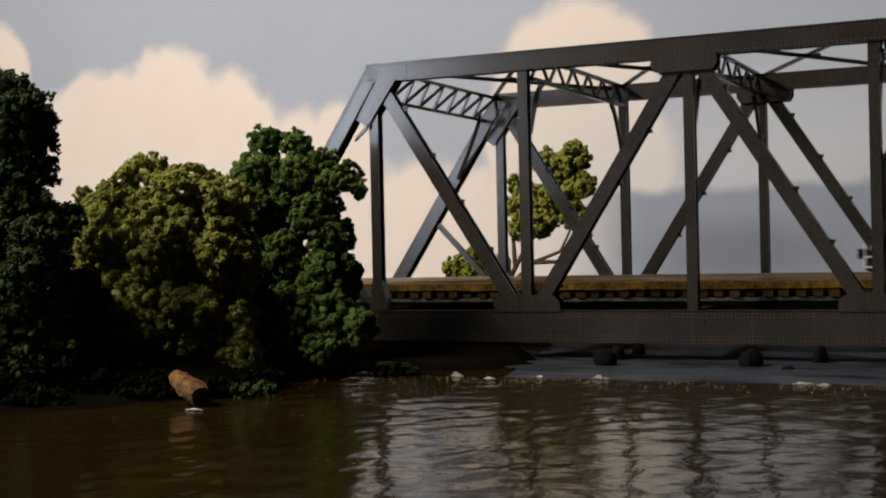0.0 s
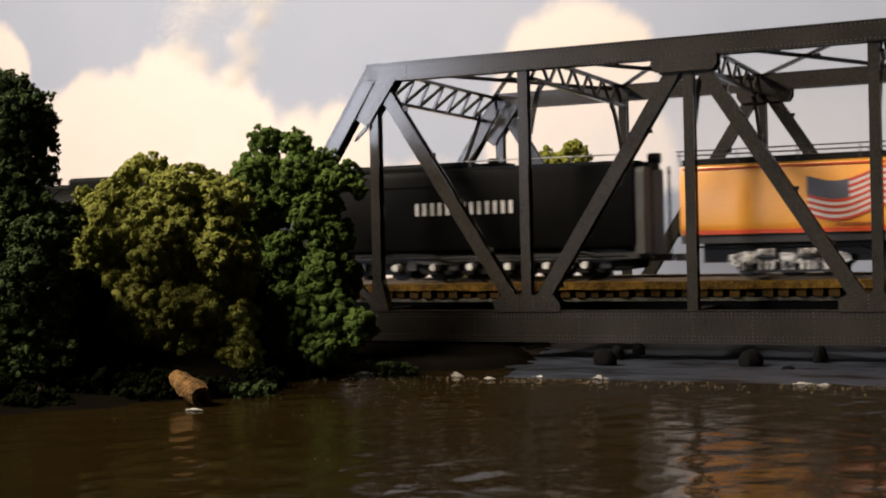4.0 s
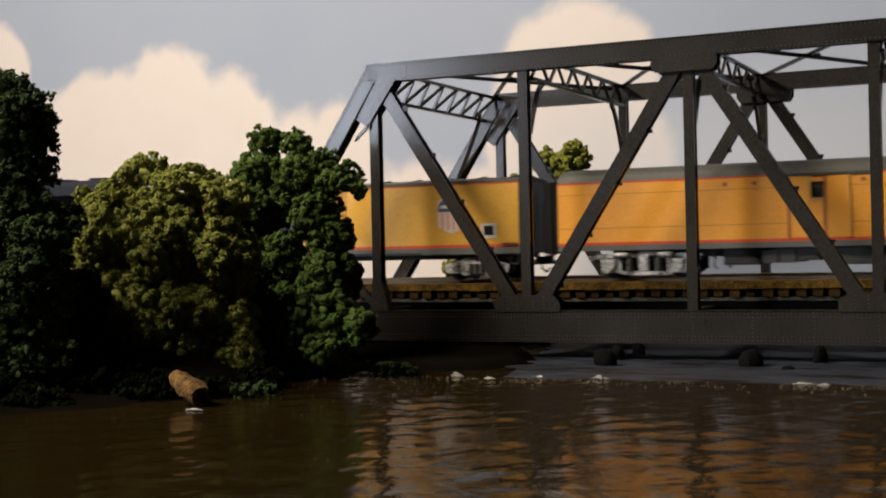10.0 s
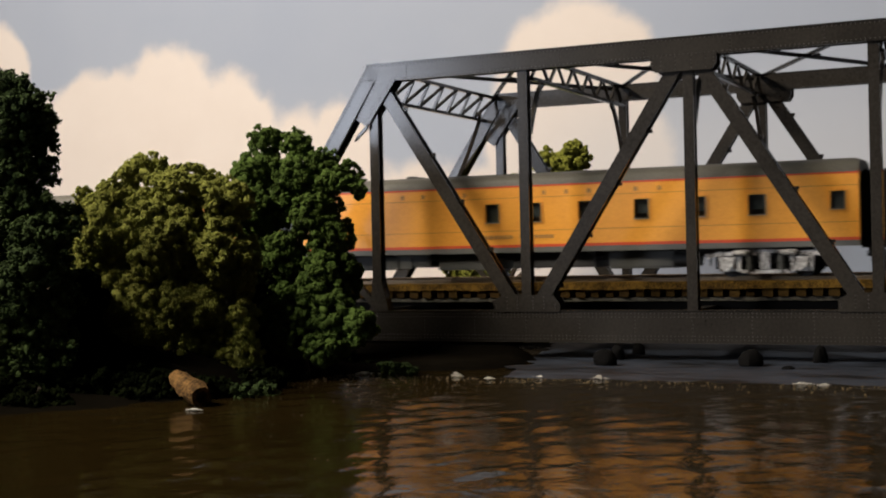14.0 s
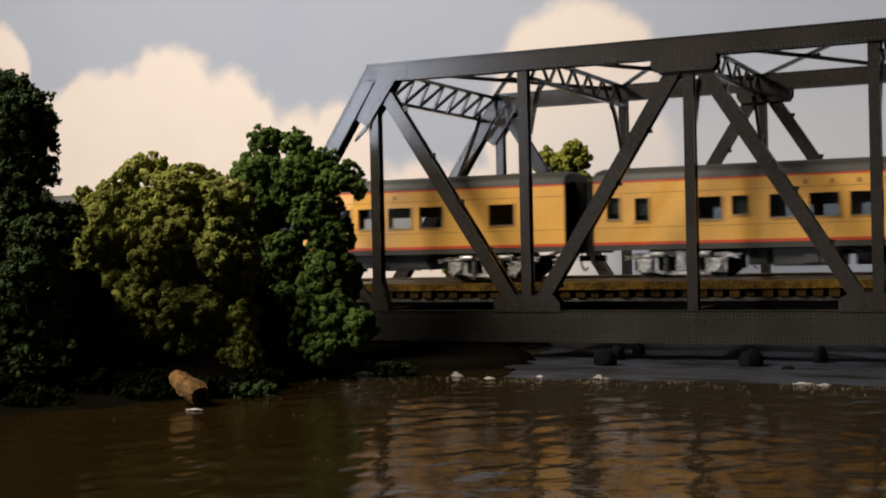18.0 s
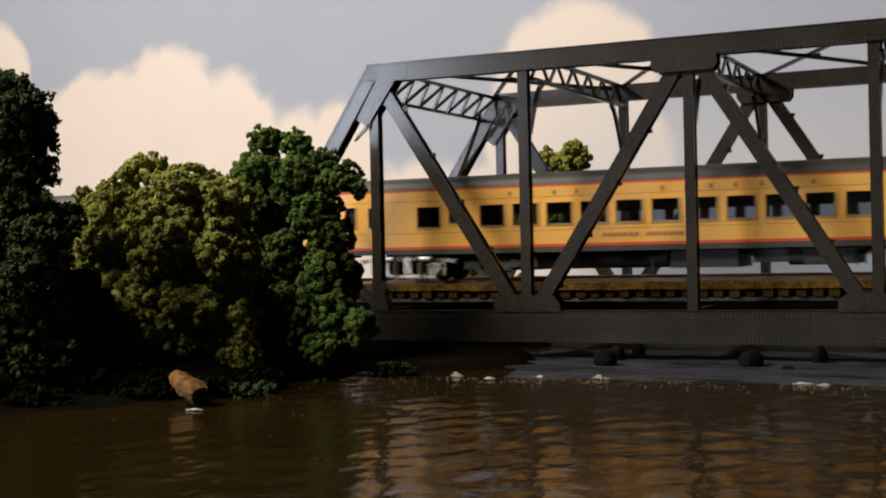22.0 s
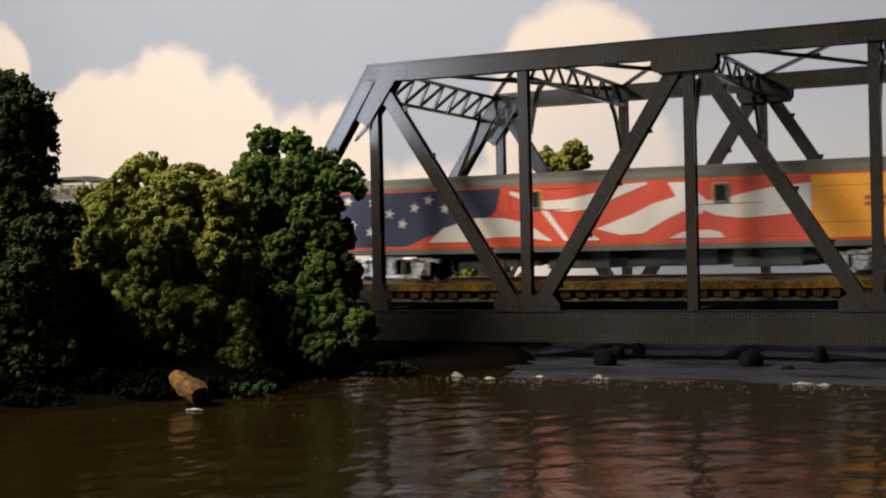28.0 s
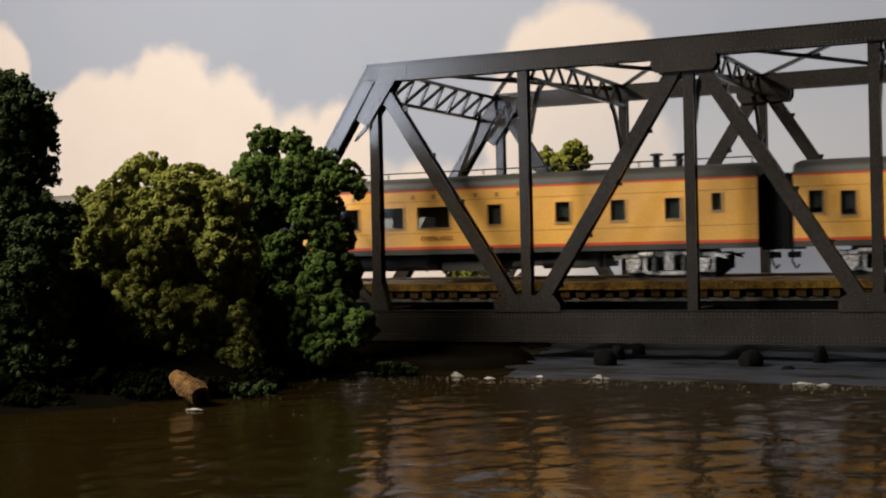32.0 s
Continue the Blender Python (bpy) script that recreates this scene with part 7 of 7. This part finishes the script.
    part("emblem_field", Geo().tube((19.2, -14.8, 28.6), (19.2, -14.5, 28.6), 1.5, 12), BLUE_GREY, v)
    part("shield", Geo().slab([(178.6, 26.2), (178.6, 28.6), (184, 28.6), (184, 26.2), (181.3, 24.8)][::-1], -11.3, -10.7), EMBLEM_PINK, v, "small red and white shield")
    part("shield_top", Geo().box(178.5, 184.1, -11.4, -11.0, 28.4, 30.6), FLAG_GREY_BLUE, v)
    letter_bars(v, "lettering", 29.6, 34.8, 2, 1.4, 3.0, 1.2, HUB, "white lettering bars", y=-15.4)
    text_part(v, "road_number", "1982", 36.2, 34.6, 3.2, HUB, -15.4, "white road number")
    for x in range(58, 92, 8):
        part("hood_door", Geo().wall(x, x + 7, 23, 43, -14.2, -13.9, [(x + 0.4, x + 6.6, 23.4, 42.6)]), BLUE_GREY, v)
    for x in range(96, 248, 9):
        part("hood_door", Geo().wall(x, x + 8, 22, 42, -11.05 if x > 157 else -10.75, -10.4, [(x + 0.4, x + 7.6, 22.4, 41.6)]), BLUE_GREY if x < 157 else NAVY, v)
    # walkway, steps, handrails
    part("walkway", Geo().box(3, 258, -16.6, 16.6, 17.2, 20.4), WALKGREY, v)
    part("sill_stripe", Geo().box(8, 253, -16.9, -16.5, 19.2, 21.0), WHITE, v, "white sill stripe")
    part("side_sill", Geo().box(12, 250, -16.0, -15.0, 14.8, 17.2).box(12, 250, 15.0, 16.0, 14.8, 17.2), WALKGREY, v)
    for x in (0.6, 8.2, 252.4, 259.6):
        part("grab_post", Geo().tube((x, -16.7, 3), (x, -16.7, 30.5), 0.45, 6), HUB, v, "white grab post")
    for x0 in (0.0, 252.0):
        for s in (-1, 1):
            for k in range(4):
                part("step", Geo().box(x0, x0 + 8, *sorted((s * 11.5, s * 16.6)), 2.6 + k * 4.4, 3.2 + k * 4.4), DARK, v, "dark step")
                part("step_edge", Geo().box(x0, x0 + 8, *sorted((s * 16.6, s * 16.9)), 2.6 + k * 4.4, 3.2 + k * 4.4), HUB, v, "white step edge")
            part("step_side", Geo().box(x0 + (8 if x0 < 9 else -0.6), x0 + (8.6 if x0 < 9 else 0), *sorted((s * 11, s * 16.6)), 1.5, 18), BLACK, v)
            part("step_rail", Geo().path([(x0 + 0.5, s * 16.4, 6), (x0 + 0.5, s * 16.4, 29), (x0 + 7.5, s * 16.4, 31)], 0.35), HUB, v)
    part("end_rail", Geo().path([(1, -15.5, 31), (1, -6, 31), (1, -6, 20)], 0.35), HUB, v)
    for s in (-1, 1):
        part("handrail", Geo().path([(56, s * 16.2, 31.5), (248, s * 16.2, 31.5)], 0.2), WALKGREY, v)
        for x in range(60, 250, 21):
            part("rail_post", Geo().tube((x, s * 16.2, 20), (x, s * 16.2, 31.5), 0.22, 5), WALKGREY, v)
    for x in (3, 255):
        part("end_plate", Geo().box(x, x + 1.2, -14, 14, 4, 18), BLACK, v)
        part("coupler", Geo().box(x - 6 if x < 9 else x, x if x < 9 else x + 8, -1.4, 1.4, 7, 10), DARK, v)
    tank = [[(x, y, z) for y, z in ((-15.4, 14.2), (-15.6, 8.0), (-13.6, 3.8), (13.6, 3.8), (15.6, 8.0), (15.4, 14.2))] for x in (82, 169)]
    part("underframe", Geo().box(10, 252, -9.5, 9.5, 7, 17.3), DARK, v)
    for s in (-1, 1):
        part("sill_pipe", Geo().path([(14, s * 15.4, 13.6), (80, s * 15.4, 13.6), (84, s * 15.8, 15.2), (168, s * 15.8, 15.2), (172, s * 15.4, 13.6), (246, s * 15.4, 13.6)], 0.5), SILVER, v, "silver pipe along the sill")
        part("tank_cap", Geo().tube((124, s * 15.2, 13), (124, s * 16.2, 13), 1.1, 10), RED, v, "small red filler cap")
        for x in (26, 53, 76, 176, 199, 223, 244):
            part("sand_hose", Geo().path([(x, s * 14.8, 14), (x + 1, s * 15.2, 9), (x + 2.4, s * 13, 4)], 0.4), DARK, v)
        part("battery_box", Geo().box(60, 79, *sorted((s * 12, s * 15.8)), 13.2, 17.0), BOXGREY, v)
    part("fuel_tank", Geo().loft(tank), TANK_GREY, v, "pale grey fuel tank")
    part("air_reservoir", Geo().tube((84, -14, 15.8), (150, -14, 15.8), 1.2, 10), TANK_GREY, v)
    heavy_truck(v, (18, 41.5, 64.5), 5.8, 14.4)
    heavy_truck(v, (187.3, 210.8, 234.7), 5.8, 14.4)
    return v


def freight_truck(v, x):
    for s in (-1, 1):
        y0, y1 = sorted((s * 14.4, s * 12.8))
        part("truck_frame", Geo().slab([(x - 15, 3.4), (x - 15.5, 7), (x - 8, 8.8), (x - 5, 10.2), (x + 5, 10.2), (x + 8, 8.8), (x + 15.5, 7), (x + 15, 3.4), (x + 8.5, 4.4), (x + 6, 2.2), (x - 6, 2.2), (x - 8.5, 4.4)][::-1], y0, y1), SILVER, v, "silver freight truck frame")
        for a in (-10.5, 10.5):
            part("journal_box", Geo().box(x + a - 2.2, x + a + 2.2, *sorted((s * 14.4, s * 15.6)), 3.2, 7.4), SILVER, v)
        for d in (-2.6, 0, 2.6):
            part("spring", Geo().tube((x + d, s * 14.9, 3.0), (x + d, s * 14.9, 7.4), 1.1, 8), BOXGREY, v)
    for a in (-10.5, 10.5):
        hub_wheels(v, x + a, 4.8, False)


def build_reefer():
    v = vehicle("refrigerator_car", "yellow refrigerator car with a grey roof and plug door", "freight car", 1128.8)
    n, hw = 208, 17.0
    part("body", Geo().box(0.3, n - 0.3, -hw, hw, 15.6, 43), REEFER_YELLOW, v, "yellow body")
    part("red_stripe", Geo().box(0, n, -hw - 0.12, hw + 0.12, 14.6, 15.9), RED, v, "thin red stripe")
    part("side_sill", Geo().box(0, n, -hw - 0.2, hw + 0.2, 11.6, 14.6), GREY, v, "grey side sill")
    part("red_stripe", Geo().box(0, n, -hw - 0.1, hw + 0.1, 42.4, 43.0), RED, v)
    part("roof", Geo().loft([[(x, y, z) for y, z in ((-hw - 0.2, 43), (-hw - 0.2, 44.2), (0, 46.0), (hw + 0.2, 44.2), (hw + 0.2, 43))] for x in (-0.3, n + 0.3)]), ROOF, v, "grey ribbed roof")
    for k in range(13):
        x = 6 + k * 16.2
        part("roof_rib", Geo().loft([[(xx, y, z) for y, z in ((-hw, 44.3), (0, 46.6), (hw, 44.3), (hw, 43.9), (0, 45.8), (-hw, 43.9))] for xx in (x, x + 1)]), ROOF, v)
    for x, d in ((0, -1), (n, 1)):
        g = part("end_wall", Geo().box(*sorted((x, x + d * 0.6)), -16, 16, 12, 43), GREY, v, "grey corrugated end")
        for k in range(6):
            part("end_rib", Geo().box(*sorted((x, x + d * 1.6)), -14.5, 14.5, 15 + k * 4.6, 17.4 + k * 4.6), GREY, g)
        for k in range(6):
            part("rung", Geo().tube((x + d * 1.2, -16.6, 15 + k * 4.6), (x + d * 1.2, -11.5, 15 + k * 4.6), 0.3, 5), BLACK, g)
    door = part("door", Geo().box(90, 122, -hw - 0.5, -hw + 0.1, 16.2, 41.8), REEFER_YELLOW, v, "yellow sliding plug door")
    for x in (94.5, 104, 114.5, 120):
        part("door_rod", Geo().tube((x, -hw - 0.9, 12), (x, -hw - 0.9, 42.5), 0.42, 6), REEFER_YELLOW, door)
    for z in (20, 31, 36.5):
        part("door_bar", Geo().box(91, 121, -hw - 0.85, -hw - 0.4, z, z + 0.6), REEFER_YELLOW, door)
    part("door_handle", Geo().path([(97, -hw - 1.2, 26), (103, -hw - 1.2, 26)], 0.5), DARK, door)
    part("door_handle", Geo().path([(97, -hw - 1.2, 20), (104, -hw - 1.2, 20)], 0.5), DARK, door)
    part("door_track", Geo().box(86, 160, -hw - 0.9, -hw - 0.1, 12.6, 13.3), GREY, v)
    letter_bars(v, "lettering", 3.2, 32.8, 5, 2.6, 5.4, 3.6, LETTER_RED, "red lettering", y=-hw - 0.15)
    letter_bars(v, "lettering", 41.2, 32.6, 7, 2.8, 5.6, 3.6, LETTER_RED, "red lettering", y=-hw - 0.15)
    letter_bars(v, "data_lettering", 27, 27.6, 3, 1.8, 1.3, 0.4, LETTER, "small data lettering", y=-hw - 0.15)
    letter_bars(v, "data_lettering", 26, 24.4, 4, 2.0, 1.3, 0.4, LETTER, "small data lettering", y=-hw - 0.15)
    sh = part("shield", Geo().slab([(169.5, 23.6), (168.8, 34.6), (172, 37.4), (175.5, 38.4), (179, 37.4), (182.2, 34.6), (181.5, 23.6), (175.5, 21.0)][::-1], -hw - 0.2, -hw), FLAG_WHITE, v, "red, white and blue shield emblem")
    part("shield_top", Geo().slab([(169.2, 30.6), (169.4, 34.2), (172.4, 36.6), (175.5, 37.6), (178.6, 36.6), (181.6, 34.2), (181.8, 30.6)][::-1], -hw - 0.32, -hw - 0.1), material("emblem_blue", (0.05, 0.07, 0.16), 0.5), sh)
    part("shield_bar", Geo().box(170.4, 180.6, -hw - 0.42, -hw - 0.3, 32.2, 33.6), FLAG_WHITE, sh)
    for k in range(4):
        part("shield_stripe", Geo().box(170.6 + k * 2.7, 172 + k * 2.7, -hw - 0.32, -hw - 0.1, 22.6, 30.2), EMBLEM_PINK, sh)
    pl = part("placard", Geo().box(190, 197, -hw - 0.3, -hw, 18.4, 25.0), FLAG_WHITE, v, "white placard with a dark square")
    part("placard_field", Geo().box(191.2, 195.8, -hw - 0.42, -hw - 0.2, 19.8, 24.0), BLACK, pl)
    part("side_ladder", Geo().path([(200, -hw - 0.9, 16), (207, -hw - 0.9, 16)], 0.3), BLACK, v)
    for x in (2, 205):
        part("stirrup", Geo().path([(x - 1.5, -16.5, 12), (x - 1.5, -16.5, 7), (x + 2, -16.5, 7), (x + 2, -16.5, 12)], 0.4), DARK, v)
    part("underframe", Geo().box(2, n - 2, -12, 12, 9.5, 12), DARK, v)
    part("brake_tank", Geo().tube((92, -9, 8), (104, -9, 8), 3, 12), DARK, v)
    freight_truck(v, 29.5)
    freight_truck(v, 186)
    for x in (-9, n + 1):
        part("coupler", Geo().box(x, x + 8, -1.3, 1.3, 7, 10), DARK, v)
        part("air_hose", Geo().path([(x + 4, -4, 10), (x + 4, -4, 5), (x + 6.5, -4, 3), (x + 8, -4, 5)], 0.45), BLACK, v)
    return v


def build_smoke():
    """The drifting plume: puffs in thin nested shells that hang in the air over the bridge."""
    p = thing("smoke_plume", "thin cream-white smoke plume drifting over the bridge", "smoke")
    rng = np.random.default_rng(12)
    tv, tf = [(1, 1, 1), (1, -1, -1), (-1, 1, -1), (-1, -1, 1)], [(0, 1, 2), (0, 3, 1), (0, 2, 3), (1, 3, 2)]
    for x, z, a in ((-26, 8, 11), (-14, 16, 10), (0, 20, 12), (15, 19, 10), (26, 14, 8), (-30, -6, 8), (-18, -14, 8), (9, -6, 6), (13, -16, 7), (6, -25, 6), (22, 4, 6), (36, 22, 8)):
        g = Geo()
        for k in range(4200):
            c = Vector(rng.normal(size=3) * (a * 0.72, a * 0.3, a * 0.58)) + Vector((x, 0, z))
            q = Euler(rng.uniform(0, 6.28, 3)).to_matrix() * float(rng.uniform(0.05, 0.115))
            g.add([c + q @ Vector(w) for w in tv], tf)
        tagged(part("smoke_puff", g, PLUME, p, "cream-white smoke puff"), kind="stuff")
    return p


SMOKE_RUN = [(0, 346.6, 126.5), (1.0, 221.0, 139.9), (1.4, 175.7, 140.5), (1.8, 116.1, 143.5), (2.2, 48.0, 147.1), (2.6, -6.5, 149.3), (3.0, -19.9, 149.0), (3.5, -30.1, 151.4), (5.6, -179.3, 177.4), (6.5, -282.6, 204.3), (9.0, -700.0, 320.0), (32.0, -1500.0, 420.0)]
PLUME_THING = build_smoke()
build_steam_locomotive()
build_tender()
build_water_tender()
build_diesel()
build_reefer()
build_cars()


def motions():
    """Every vehicle runs along the track by the same distances; the driving wheels and rods turn with it."""
    for v, left in VEHICLES:
        walk(v, [(t, pose((left - s) * MM, TRACK_Y * MM, RAIL * MM)) for t, s in RUN])
    walk(PLUME_THING, [(t, pose(x * MM, 70 * MM, z * MM)) for t, x, z in SMOKE_RUN])
    times, runs = [r[0] for r in RUN], [r[1] for r in RUN]
    r, crank, n = 11.65, 4.0, 460
    steps = sorted({round(float(np.interp(runs[-1] * k / n, runs, times)), 3) for k in range(n + 1)} | {0.0, 32.0})
    turn = [(t, -float(np.interp(t, times, runs)) / r) for t in steps]
    for w, x in ROLLING:
        walk(w, [(t, pose(x * MM, 0, r * MM, 0, math.degrees(a), 0)) for t, a in turn])
    loco = VEHICLES[0][0]
    parts = {o.name: o for o in loco.children}
    pin = lambda a: (-crank * math.sin(a), r - crank * math.cos(a))
    walk(parts["side_rod"], [(t, pose(pin(a)[0] * MM, 0, pin(a)[1] * MM)) for t, a in turn])
    main = []
    for t, a in turn:
        dx, z = pin(a)
        main.append((t, pose((92.5 + dx) * MM, 0, z * MM, 0, math.degrees(math.asin((12.0 - z) / 62.0)), 0)))
    walk(parts["main_rod"], main)


motions()
